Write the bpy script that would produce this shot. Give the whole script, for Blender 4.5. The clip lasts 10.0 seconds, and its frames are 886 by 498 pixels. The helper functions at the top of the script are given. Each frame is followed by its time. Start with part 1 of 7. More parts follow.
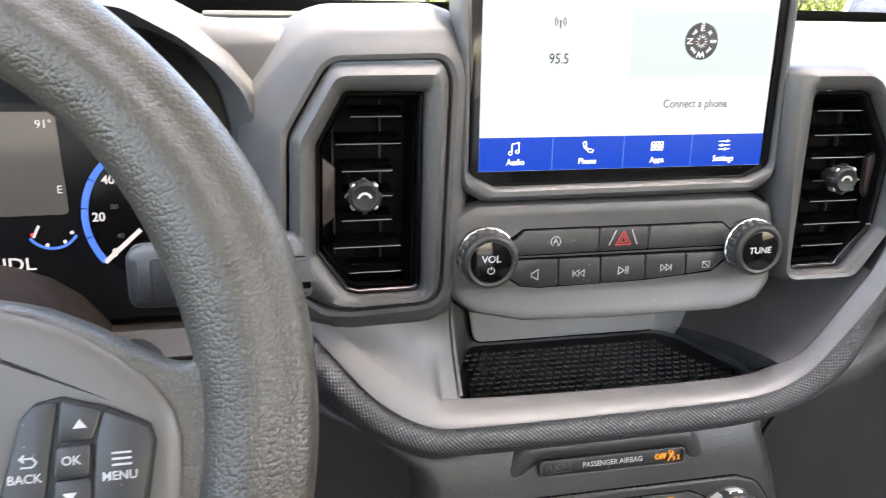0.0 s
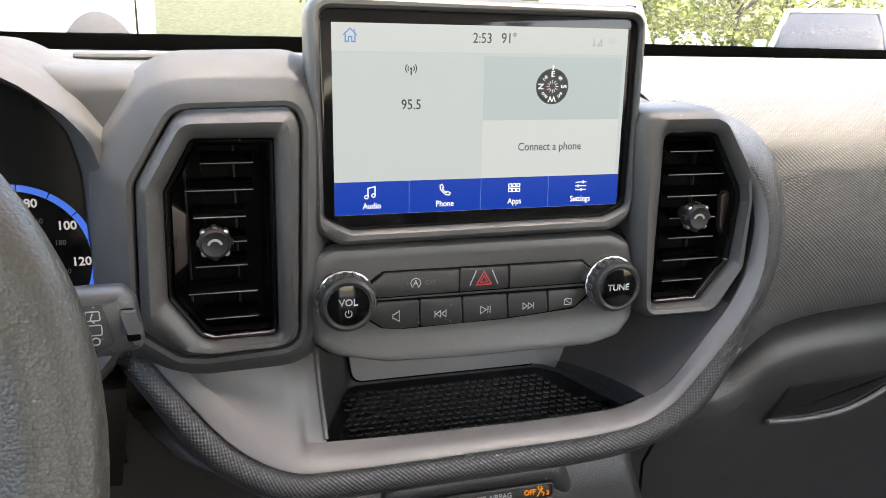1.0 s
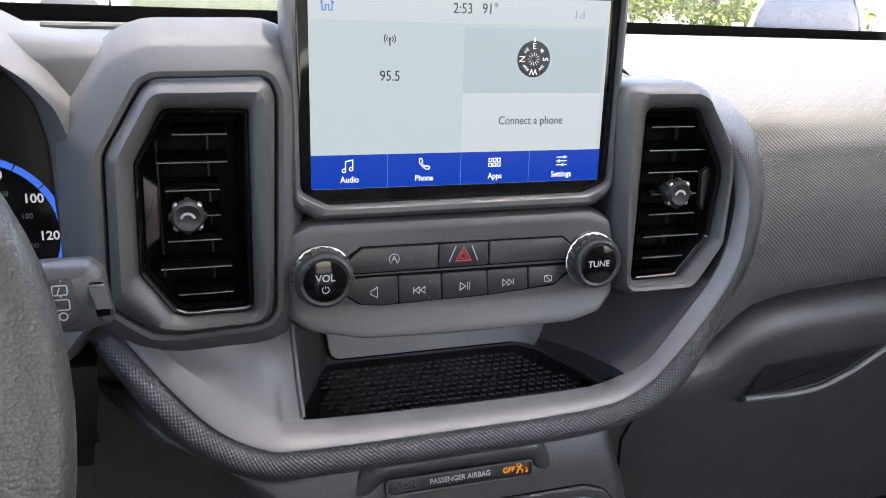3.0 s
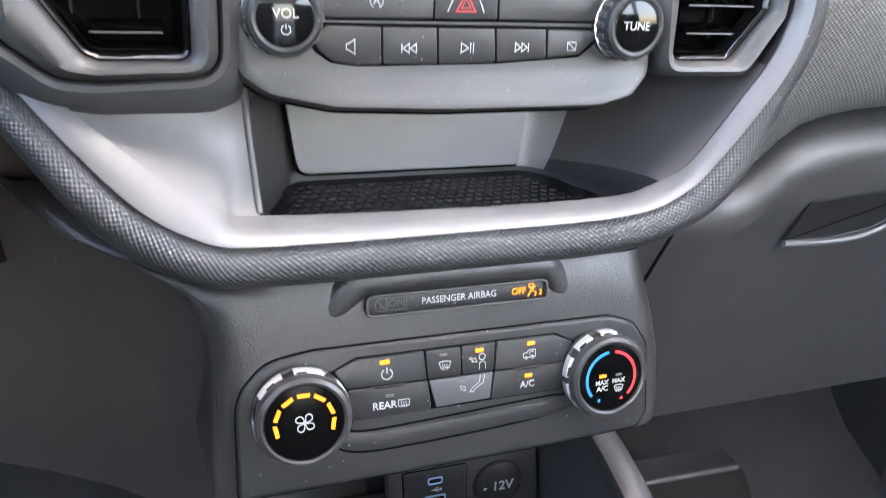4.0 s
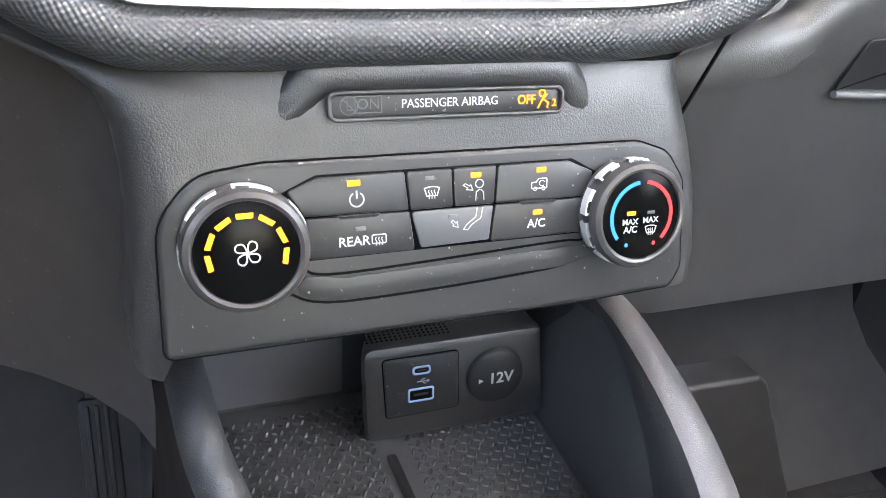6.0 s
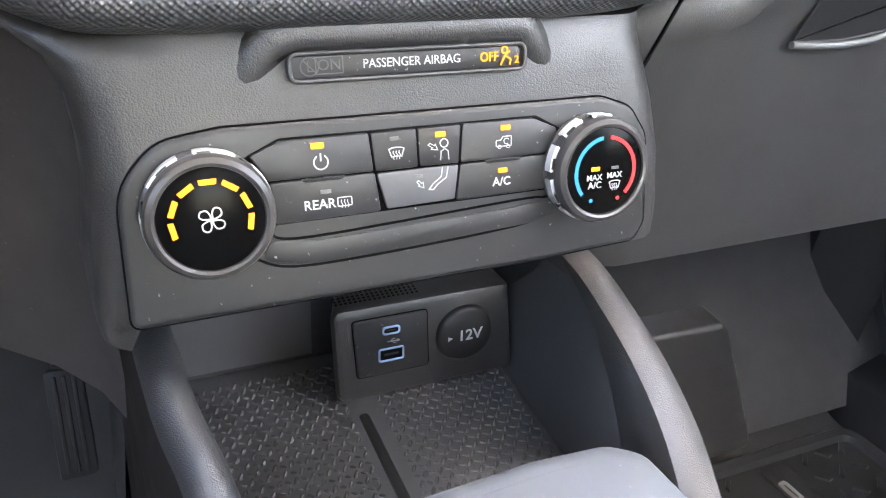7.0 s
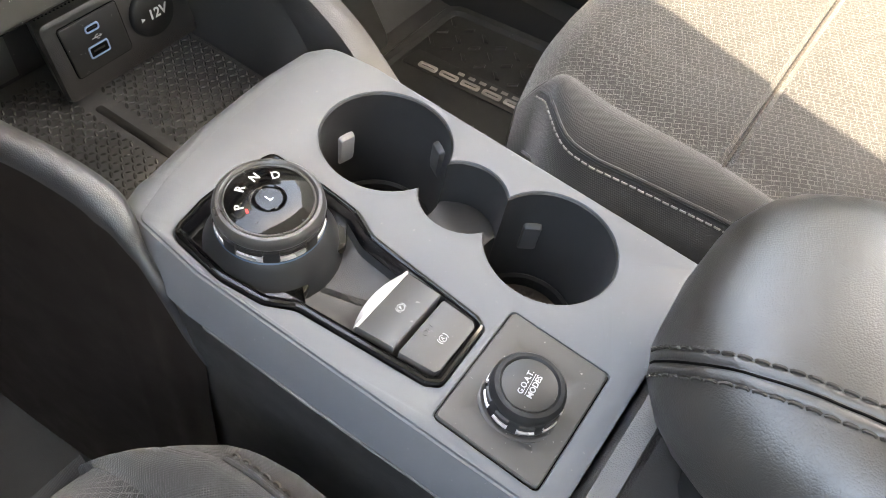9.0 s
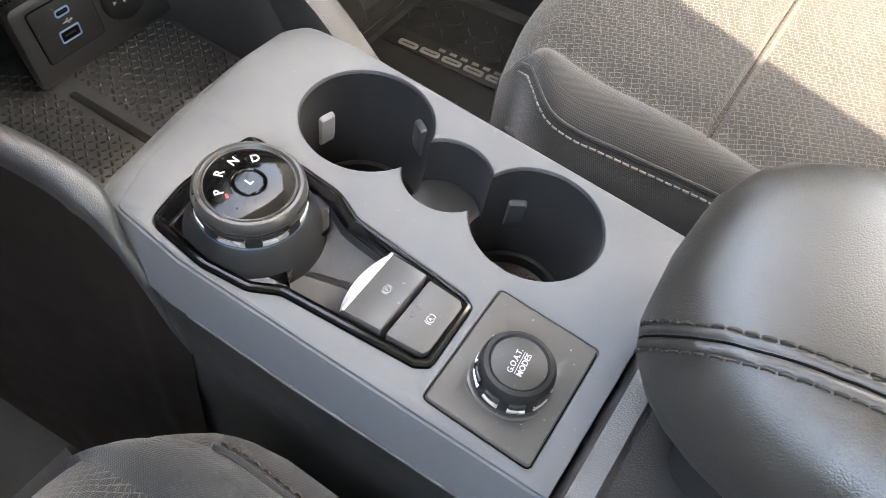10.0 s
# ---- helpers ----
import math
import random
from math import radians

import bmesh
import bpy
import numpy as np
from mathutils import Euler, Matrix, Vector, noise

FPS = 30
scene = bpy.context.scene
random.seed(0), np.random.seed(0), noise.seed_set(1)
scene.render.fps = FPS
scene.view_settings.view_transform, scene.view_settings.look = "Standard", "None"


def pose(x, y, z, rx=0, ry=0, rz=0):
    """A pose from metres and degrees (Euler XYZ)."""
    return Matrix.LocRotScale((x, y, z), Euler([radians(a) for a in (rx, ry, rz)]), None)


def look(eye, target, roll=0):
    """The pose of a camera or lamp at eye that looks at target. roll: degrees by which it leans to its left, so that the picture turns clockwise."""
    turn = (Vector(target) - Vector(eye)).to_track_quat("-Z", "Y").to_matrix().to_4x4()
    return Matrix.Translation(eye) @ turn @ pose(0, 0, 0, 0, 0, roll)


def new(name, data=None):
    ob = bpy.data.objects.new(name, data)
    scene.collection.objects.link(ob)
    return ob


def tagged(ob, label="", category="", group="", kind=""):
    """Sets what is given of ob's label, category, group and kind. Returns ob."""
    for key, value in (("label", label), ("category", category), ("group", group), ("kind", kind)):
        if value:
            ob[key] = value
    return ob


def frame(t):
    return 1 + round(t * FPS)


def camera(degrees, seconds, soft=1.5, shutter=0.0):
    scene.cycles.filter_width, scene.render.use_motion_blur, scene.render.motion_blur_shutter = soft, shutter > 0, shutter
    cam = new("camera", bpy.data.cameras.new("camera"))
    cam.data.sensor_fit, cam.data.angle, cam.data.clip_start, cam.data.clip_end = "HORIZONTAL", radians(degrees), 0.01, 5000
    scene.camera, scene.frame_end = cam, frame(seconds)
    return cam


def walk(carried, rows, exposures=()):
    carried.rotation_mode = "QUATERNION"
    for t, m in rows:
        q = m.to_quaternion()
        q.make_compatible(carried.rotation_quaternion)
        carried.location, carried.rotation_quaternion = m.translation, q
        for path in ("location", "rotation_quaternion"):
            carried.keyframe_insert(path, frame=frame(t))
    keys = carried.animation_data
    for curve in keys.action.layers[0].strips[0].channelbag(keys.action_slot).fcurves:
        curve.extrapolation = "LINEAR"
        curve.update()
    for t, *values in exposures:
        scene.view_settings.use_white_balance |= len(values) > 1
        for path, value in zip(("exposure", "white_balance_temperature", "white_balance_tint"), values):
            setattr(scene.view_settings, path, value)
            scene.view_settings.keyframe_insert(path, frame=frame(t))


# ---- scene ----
from mathutils.bvhtree import BVHTree
# The cabin of a parked small SUV: dashboard, centre stack, console, seats. x right, y ahead, z up.
cam = camera(59.1, 10.0, 0.75, 0.2)
# seconds, x, y, z, heading (to the left), pitch (up), roll
PATH = [
    (0, -0.1992, -0.4093, 1.2568, -12.82, -17.89, 1.23),
    (0.5, -0.1629, -0.4162, 1.2671, -15.11, -16.71, 1.27),
    (1, -0.1495, -0.4227, 1.2687, -16.58, -15.99, 1.39),
    (1.5, -0.1476, -0.4234, 1.2687, -17.21, -15.64, 1.43),
    (2, -0.1496, -0.4218, 1.2675, -17.83, -15.48, 1.52),
    (2.2, -0.1492, -0.4208, 1.2701, -17.92, -15.75, 1.50),
    (3.3, -0.1470, -0.4112, 1.2526, -18.65, -18.18, 2.46),
    (3.5, -0.1447, -0.3944, 1.2229, -19.28, -18.98, 2.49),
    (4, -0.1319, -0.3528, 1.1490, -20.10, -21.23, 2.79),
    (4.5, -0.1159, -0.3135, 1.0919, -20.67, -23.05, 3.04),
    (5, -0.1083, -0.3019, 1.0636, -20.88, -23.72, 3.01),
    (6.5, -0.1088, -0.3015, 1.0581, -21.46, -24.69, 3.10),
    (7, -0.1091, -0.3014, 1.0593, -24.05, -27.02, 2.71),
    (7.3, -0.1199, -0.3044, 1.0585, -27.76, -28.65, 2.78),
    (7.5, -0.1321, -0.3096, 1.0583, -32.00, -31.55, 2.80),
    (7.8, -0.1450, -0.3140, 1.0640, -40.10, -38.20, 4.10),
    (8, -0.1590, -0.3335, 1.0735, -43.65, -41.75, 4.20),
    (8.2, -0.1780, -0.3487, 1.0870, -48.75, -43.80, 4.30),
    (8.4, -0.1927, -0.3579, 1.1009, -53.93, -46.77, 4.89),
    (8.5, -0.2005, -0.3622, 1.1066, -55.47, -48.02, 4.68),
    (9, -0.2101, -0.3735, 1.1197, -57.52, -50.06, 3.76),
    (9.5, -0.2079, -0.3730, 1.1176, -58.77, -50.99, 3.65),
    (10, -0.2069, -0.3722, 1.1167, -59.22, -51.60, 3.43),
]
walk(cam, [(t, pose(x, y, z, 90 + p, 0, h) @ pose(0, 0, 0, 0, 0, r)) for t, x, y, z, h, p, r in PATH],
     exposures=[(0.0, 3.83, 7400, 14), (0.5, 3.36, 7700, 14), (1.0, 3.12, 7500, 13), (2.2, 3.08, 6900, 13), (3.3, 3.18, 6700, 14), (3.6, 3.48, 6700, 14), (4.0, 4.4, 6700, 14), (4.5, 4.85, 6750, 12), (5.2, 4.88, 7000, 12), (7.0, 4.85, 7200, 13), (7.6, 5.03, 7800, 9), (8.0, 5.13, 8400, 9), (8.5, 4.63, 9000, 9), (9.0, 4.58, 8900, 10), (10.0, 4.53, 8600, 10)])

# ---- light ----
SUN = Vector((0.29, -0.41, 0.87)).normalized()
world = bpy.data.worlds.new("sky")
scene.world = world
world.use_nodes = True
wt = world.node_tree
sky = wt.nodes.new("ShaderNodeTexSky")
sky.sky_type, sky.sun_disc = "NISHITA", False
sky.sun_elevation = math.asin(SUN.z)
sky.sun_rotation = math.atan2(SUN.x, SUN.y)
sky.air_density, sky.dust_density = 1.2, 2.5
wt.links.new(sky.outputs[0], wt.nodes["Background"].inputs[0])
wt.nodes["Background"].inputs[1].default_value = 0.15
lamp = bpy.data.lights.new("sun", "SUN")
lamp.energy, lamp.angle, lamp.color = 1.6, radians(0.53), (1.0, 0.95, 0.87)
sun = new("sun", lamp)
sun.matrix_world = look(SUN * 50, (0, 0, 0))

# ---- materials ----
def nodes_of(name):
    m = bpy.data.materials.new(name)
    m.use_nodes = True
    t = m.node_tree
    return m, t, t.nodes["Principled BSDF"]


def node(t, kind, **sets):
    n = t.nodes.new(kind)
    for k, v in sets.items():
        if k in n.inputs:
            n.inputs[k].default_value = v
    return n


def coords(t, scale=(1, 1, 1), turn=(0, 0, 0)):
    c, m = t.nodes.new("ShaderNodeTexCoord"), t.nodes.new("ShaderNodeMapping")
    m.inputs["Scale"].default_value = scale
    m.inputs["Rotation"].default_value = [radians(a) for a in turn]
    t.links.new(c.outputs["Object"], m.inputs[0])
    return m.outputs[0]


def noise_of(t, vec, scale, detail=4, rough=0.6):
    n = node(t, "ShaderNodeTexNoise", Scale=scale, Detail=detail, Roughness=rough)
    t.links.new(vec, n.inputs["Vector"])
    return n.outputs["Fac"]


def cells(t, vec, scale, randomness=1.0, feature="F1"):
    n = t.nodes.new("ShaderNodeTexVoronoi")
    n.feature = feature
    n.inputs["Scale"].default_value, n.inputs["Randomness"].default_value = scale, randomness
    t.links.new(vec, n.inputs["Vector"])
    return n.outputs["Distance"]


def ramp(t, fac, a, b, ca, cb):
    r = t.nodes.new("ShaderNodeValToRGB")
    r.color_ramp.elements[0].position, r.color_ramp.elements[1].position = a, b
    r.color_ramp.elements[0].color, r.color_ramp.elements[1].color = (*ca, 1), (*cb, 1)
    t.links.new(fac, r.inputs[0])
    return r.outputs[0]


def calc(t, op, a, b):
    m = t.nodes.new("ShaderNodeMath")
    m.operation = op
    for i, v in enumerate((a, b)):
        if isinstance(v, (int, float)):
            m.inputs[i].default_value = v
        else:
            t.links.new(v, m.inputs[i])
    return m.outputs[0]


def relief(t, bsdf, height, strength, depth, under=None):
    b = t.nodes.new("ShaderNodeBump")
    b.inputs["Strength"].default_value, b.inputs["Distance"].default_value = strength, depth
    t.links.new(height, b.inputs["Height"])
    if under is not None:
        t.links.new(under, b.inputs["Normal"])
    t.links.new(b.outputs[0], bsdf.inputs["Normal"])
    return b.outputs[0]


def plastic(name, color, rough=0.5, grain=0.0, grain_scale=1500, vary=0.12, metal=0.0, coat=0.0, dust=0.0, spec=0.5):
    """Moulded or painted plastic with a fine spark grain, faint blotches and some dust."""
    m, t, b = nodes_of(name)
    v = coords(t)
    big = noise_of(t, v, 9, 5)
    lo, hi = [max(0, c * (1 - vary)) for c in color], [c * (1 + vary) for c in color]
    col = ramp(t, big, 0.3, 0.7, lo, hi)
    if dust:
        mix = t.nodes.new("ShaderNodeMix")
        mix.data_type = "RGBA"
        t.links.new(ramp(t, noise_of(t, v, 420, 2), 0.70, 0.76, (0, 0, 0), (dust, dust, dust)), mix.inputs[0])
        t.links.new(col, mix.inputs[6])
        mix.inputs[7].default_value = (0.5, 0.48, 0.45, 1)
        col = mix.outputs[2]
    t.links.new(col, b.inputs["Base Color"])
    r = ramp(t, noise_of(t, v, 38, 5), 0.25, 0.75, [rough * 0.88] * 3, [min(1, rough * 1.12)] * 3)
    t.links.new(r, b.inputs["Roughness"])
    b.inputs["Metallic"].default_value = metal
    b.inputs["Specular IOR Level"].default_value = spec
    if coat:
        b.inputs["Coat Weight"].default_value, b.inputs["Coat Roughness"].default_value = coat, 0.04
    if grain:
        relief(t, b, noise_of(t, v, grain_scale, 3, 0.7), grain, 0.0004)
    return m


def leather(name, color, rough=0.5, scale=620, strength=0.5, vary=0.15, spec=0.5):
    """Pebbled hide or moulded leather grain: rounded cells with creases between."""
    m, t, b = nodes_of(name)
    v = coords(t)
    warp = t.nodes.new("ShaderNodeVectorMath")
    warp.operation = "MULTIPLY_ADD"
    n = node(t, "ShaderNodeTexNoise", Scale=260.0, Detail=2.0)
    t.links.new(v, n.inputs["Vector"])
    t.links.new(n.outputs["Color"], warp.inputs[0])
    warp.inputs[1].default_value = (0.0007, 0.0007, 0.0007)
    t.links.new(v, warp.inputs[2])
    d = cells(t, warp.outputs[0], scale, 0.85)
    h = calc(t, "SUBTRACT", 1.0, calc(t, "MULTIPLY", d, d))
    h = calc(t, "ADD", h, calc(t, "MULTIPLY", noise_of(t, v, scale * 3, 3), 0.10))
    relief(t, b, h, strength, 0.6 / scale)
    big = noise_of(t, v, 14, 5)
    t.links.new(ramp(t, big, 0.3, 0.7, [c * (1 - vary) for c in color], [c * (1 + vary) for c in color]), b.inputs["Base Color"])
    t.links.new(ramp(t, noise_of(t, v, 60, 4), 0.3, 0.7, [rough * 0.85] * 3, [min(1, rough * 1.15)] * 3), b.inputs["Roughness"])
    b.inputs["Specular IOR Level"].default_value = spec
    return m


def woven(name, color, pitch=0.0036, strength=0.7, rough=0.6, fold=1.0):
    """Moulded hatch: staggered rows of small raised lozenges, laid over the face and folding back with it."""
    m, t, b = nodes_of(name)
    v = coords(t)
    xyz = t.nodes.new("ShaderNodeSeparateXYZ")
    t.links.new(v, xyz.inputs[0])
    if fold:
        down = calc(t, "ADD", xyz.outputs[2], calc(t, "MULTIPLY", xyz.outputs[1], fold))
    else:                                              # a narrow roll carries its own metres instead
        t.links.new(t.nodes.new("ShaderNodeTexCoord").outputs["UV"], xyz.inputs[0])
        down = xyz.outputs[1]
    wave = [calc(t, "COSINE", calc(t, "MULTIPLY", q, 2 * math.pi / w), 0.0) for q, w in ((xyz.outputs[0], pitch), (down, pitch * 0.9))]
    h = calc(t, "MULTIPLY", wave[0], wave[1])
    h = calc(t, "ADD", h, calc(t, "MULTIPLY", noise_of(t, v, 2200, 2), 0.15))
    relief(t, b, h, strength, pitch * 0.12)
    big = noise_of(t, v, 12, 4)
    t.links.new(ramp(t, big, 0.3, 0.7, [c * 0.9 for c in color], [c * 1.1 for c in color]), b.inputs["Base Color"])
    b.inputs["Roughness"].default_value = rough
    return m


def cloth(name, dark, light, pattern=True):
    """Seat cloth: fine weave; with a pattern of short raised light threads where asked for."""
    m, t, b = nodes_of(name)
    v = coords(t)
    weave = cells(t, coords(t, (1, 1, 1), (0, 0, 45)), 900, 0.15)
    h = calc(t, "SUBTRACT", 0.8, weave)
    col = ramp(t, noise_of(t, v, 16, 4), 0.3, 0.7, [c * 0.85 for c in dark], [c * 1.15 for c in dark])
    if pattern:
        br = t.nodes.new("ShaderNodeTexBrick")
        t.links.new(coords(t, (1, 1, 1), (0, 0, 64)), br.inputs["Vector"])
        br.offset, br.squash = 0.37, 0.6
        br.squash_frequency, br.offset_frequency = 3, 2
        for k, x in (("Scale", 58.0), ("Mortar Size", 0.017), ("Mortar Smooth", 0.3), ("Brick Width", 0.44), ("Row Height", 0.21)):
            br.inputs[k].default_value = x
        br2 = t.nodes.new("ShaderNodeTexBrick")
        t.links.new(coords(t, (1, 1, 1), (0, 0, 154)), br2.inputs["Vector"])
        br2.offset = 0.61
        for k, x in (("Scale", 58.0), ("Mortar Size", 0.012), ("Mortar Smooth", 0.3), ("Brick Width", 0.62), ("Row Height", 0.34)):
            br2.inputs[k].default_value = x
        keep = ramp(t, noise_of(t, v, 260, 3), 0.36, 0.50, (0.25, 0.25, 0.25), (1, 1, 1))
        keep2 = ramp(t, noise_of(t, coords(t, (1, 1.3, 1)), 240, 3), 0.40, 0.56, (0.1, 0.1, 0.1), (1, 1, 1))
        lines = calc(t, "MAXIMUM", calc(t, "MULTIPLY", br.outputs["Fac"], keep), calc(t, "MULTIPLY", br2.outputs["Fac"], keep2))
        mix = t.nodes.new("ShaderNodeMix")
        mix.data_type = "RGBA"
        t.links.new(calc(t, "MULTIPLY", lines, 0.8), mix.inputs[0])
        t.links.new(col, mix.inputs[6])
        mix.inputs[7].default_value = (*light, 1)
        col = mix.outputs[2]
        h = calc(t, "ADD", h, calc(t, "MULTIPLY", lines, 1.2))
    t.links.new(col, b.inputs["Base Color"])
    b.inputs["Roughness"].default_value = 0.95
    b.inputs["Specular IOR Level"].default_value = 0.15
    b.inputs["Sheen Weight"].default_value = 0.25
    relief(t, b, h, 0.55, 0.0006)
    return m


def glow(name, color, strength, under=0.02):
    strength *= 0.177
    m, t, b = nodes_of(name)
    b.inputs["Base Color"].default_value = (under, under, under, 1)
    b.inputs["Emission Color"].default_value, b.inputs["Emission Strength"].default_value = (*color, 1), strength
    b.inputs["Roughness"].default_value = 0.5
    b.inputs["Specular IOR Level"].default_value = 0.12
    return m


def glass(name, tint=(1, 1, 1), rough=0.0):
    m, t, b = nodes_of(name)
    b.inputs["Base Color"].default_value = (*tint, 1)
    b.inputs["Transmission Weight"].default_value, b.inputs["Roughness"].default_value, b.inputs["IOR"].default_value = 1.0, rough, 1.45
    return m


DASH = plastic("dash_plastic", (0.050, 0.049, 0.049), 0.42, 0.10, 1800, dust=0.2, spec=0.65)
# The band's satin darkened: the tray side's shade is in this colour.
SHADESIDE = plastic("shaded_satin_tray_side", (0.078, 0.074, 0.076), 0.45, 0.05, 2400, 0.06)
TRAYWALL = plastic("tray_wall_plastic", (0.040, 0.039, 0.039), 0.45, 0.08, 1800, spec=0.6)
DASHTOP = plastic("dash_top_pad", (0.055, 0.055, 0.056), 0.62, 0.25, 1300)
DARK = plastic("dark_plastic", (0.016, 0.016, 0.0165), 0.5, 0.12, 1700, spec=0.32)
BLACK = plastic("black_void", (0.003, 0.003, 0.003), 0.6, spec=0.05)
BUTTON = plastic("button_plastic", (0.023, 0.023, 0.023), 0.42, 0.06, 2000, dust=0.35)
PANEL = plastic("panel_plastic", (0.019, 0.019, 0.019), 0.45, 0.07, 2000, dust=0.5)
SATIN = plastic("satin_paint", (0.134, 0.130, 0.130), 0.42, 0.04, 2600, 0.06, metal=0.15)
GREYTRIM = plastic("pale_grey_trim", (0.14, 0.142, 0.145), 0.45, 0.05, 2400, 0.05, metal=0.25)
CONSOLE = plastic("console_paint", (0.101, 0.107, 0.116), 0.5, 0.04, 2600, 0.05, metal=0.0, dust=0.15, spec=0.3)
PIANO = plastic("piano_black", (0.004, 0.004, 0.004), 0.09, dust=0.12, spec=0.4)
CHROME = plastic("chrome", (0.75, 0.75, 0.76), 0.12, metal=1.0, vary=0.03)
KEYMETAL = plastic("worn_warm_metal", (0.50, 0.45, 0.38), 0.25, metal=1.0, vary=0.05)
ALU = plastic("satin_aluminium", (0.62, 0.62, 0.63), 0.3, metal=1.0, vary=0.05)
RUBBER = plastic("rubber", (0.070, 0.071, 0.073), 0.45, 0.08, 1500, dust=0.08)
CUPWALL = plastic("cup_wall_plastic", (0.027, 0.027, 0.028), 0.48, 0.10, 1700, spec=0.4)
CUPMAT = plastic("brown_grey_rubber", (0.06, 0.045, 0.038), 0.6, 0.1, 1500, dust=0.3)
GRAIN = leather("moulded_grain", (0.029, 0.028, 0.0275), 0.38, 1350, 0.30, spec=0.7)
GRAINTOP = leather("moulded_grain_light", (0.050, 0.049, 0.0485), 0.36, 1250, 0.32, spec=0.65)
HIDE = leather("armrest_vinyl", (0.028, 0.0245, 0.0215), 0.40, 1300, 0.24, spec=1.0)
TRAYGRAIN = leather("fine_tray_grain", (0.024, 0.024, 0.025), 0.45, 2200, 0.25, spec=0.4)
WHEELHIDE = leather("wheel_rim_skin", (0.058, 0.052, 0.042), 0.36, 740, 0.42, spec=0.6)
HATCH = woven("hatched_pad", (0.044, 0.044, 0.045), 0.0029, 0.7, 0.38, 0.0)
# Same plastic as HATCH, made paler in place of missing side-window light.
HATCHLIT = woven("hatched_dash_pad_lit", (0.078, 0.077, 0.076), 0.0034, 0.65, 0.5, 1.0)
CLOTH = cloth("seat_cloth_pattern", (0.0265, 0.0265, 0.0265), (0.098, 0.096, 0.092))
CLOTHSIDE = cloth("seat_cloth_plain", (0.031, 0.031, 0.0315), (0.1, 0.1, 0.1), False)
THREAD = plastic("pale_thread", (0.20, 0.19, 0.175), 0.8)
ARMTHREAD = plastic("brown_black_thread", (0.028, 0.024, 0.021), 0.7)
DARKTHREAD = plastic("dark_thread", (0.055, 0.050, 0.045), 0.8)
WHITE = glow("white_marking", (0.85, 0.87, 0.90), 0.06, 0.35)
PRINT = plastic("pale_print", (0.42, 0.42, 0.43), 0.5)
DIM = plastic("unlit_marking", (0.07, 0.07, 0.072), 0.5)
AMBER = glow("amber_lamp", (1.0, 0.33, 0.015), 0.7)
RED = glow("red_marking", (0.80, 0.04, 0.05), 0.55)
HAZARD = plastic("hazard_red_print", (0.50, 0.045, 0.05), 0.45)
BLUE = glow("blue_marking", (0.015, 0.25, 0.62), 0.6)
UNLIT = plastic("unlit_lamp", (0.10, 0.10, 0.10), 0.4)
LCD = glow("screen_pale", (0.64, 0.76, 0.81), 0.561, 0.0)
LCDTOP = glow("screen_pale_bar", (0.70, 0.80, 0.85), 0.578, 0.0)
LCDCARD = glow("screen_card", (0.57, 0.70, 0.76), 0.561, 0.0)
LCDLINE = glow("screen_line", (0.45, 0.55, 0.58), 0.7)
LCDBLUE = glow("screen_blue", (0.003, 0.050, 0.46), 0.680, 0.0)
LCDBLUE2 = glow("screen_blue_line", (0.06, 0.16, 0.50), 0.8)
LCDINK = glow("screen_ink", (0.035, 0.045, 0.05), 0.6)
LCDWHITE = glow("screen_white", (0.85, 0.90, 0.95), 0.95)
LCDGREY = glow("screen_grey", (0.35, 0.40, 0.42), 0.6)
LCDICON = glow("screen_blue_icon", (0.03, 0.17, 0.55), 0.8)
GAUGE = plastic("gauge_black", (0.004, 0.004, 0.0045), 0.3, spec=0.1)
GAUGEBLUE = glow("gauge_blue", (0.03, 0.12, 0.60), 0.9)
GAUGEWHITE = glow("gauge_white", (0.75, 0.76, 0.82), 0.45)
INFO = glow("info_display_grey", (0.30, 0.30, 0.29), 0.10, 0.02)
# Very pale so that the unseen roof, pillars and rear bounce light inside.
HEADLINER = plastic("headliner", (0.8, 0.79, 0.76), 0.9, 0.2, 900)
CARPET = plastic("carpet", (0.042, 0.041, 0.040), 0.95, 0.8, 700)
SCREENGLASS = glass("clear_glass")
SLAT = plastic("slat_plastic", (0.003, 0.003, 0.003), 0.2, vary=0.05, spec=0.06)
# The satin lightened: the light on the tray's back is in this colour.
LITGREY = plastic("lit_grey", (0.34, 0.34, 0.345), 0.42, 0.03, 2600, 0.04, metal=0.15)
# BUTTON made paler: the light on the foot vent key is in its colour.
LITKEY = plastic("lit_button_plastic", (0.085, 0.085, 0.088), 0.4, 0.05, 2000)
STUD = plastic("glossy_stud_rubber", (0.060, 0.060, 0.060), 0.22, vary=0.2, spec=0.7)
KNEE = plastic("brown_grey_knee_plastic", (0.050, 0.044, 0.042), 0.55, 0.2, 1500, dust=0.2)
SKIRT = plastic("brown_black_skirt", (0.013, 0.0095, 0.0082), 0.6, 0.2, 900, spec=0.22)
# Metal only for strips that draw reflections on the gloss bezel.
BEZELGLINT = plastic("bezel_glint_metal", (0.22, 0.22, 0.23), 0.2, metal=1.0, vary=0.05)
SILVER = plastic("silver_paint_trim", (0.55, 0.55, 0.55), 0.35, metal=0.2, vary=0.03)
# Pale colour that draws the highlight on the black slats' front edges.
SLATGLINT = plastic("slat_edge_glint", (0.15, 0.15, 0.15), 0.3)
# Black plastic tinted with the brown that it reflects.
VENTREFLECT = plastic("brown_reflection_plastic", (0.024, 0.015, 0.0125), 0.4, vary=0.1)
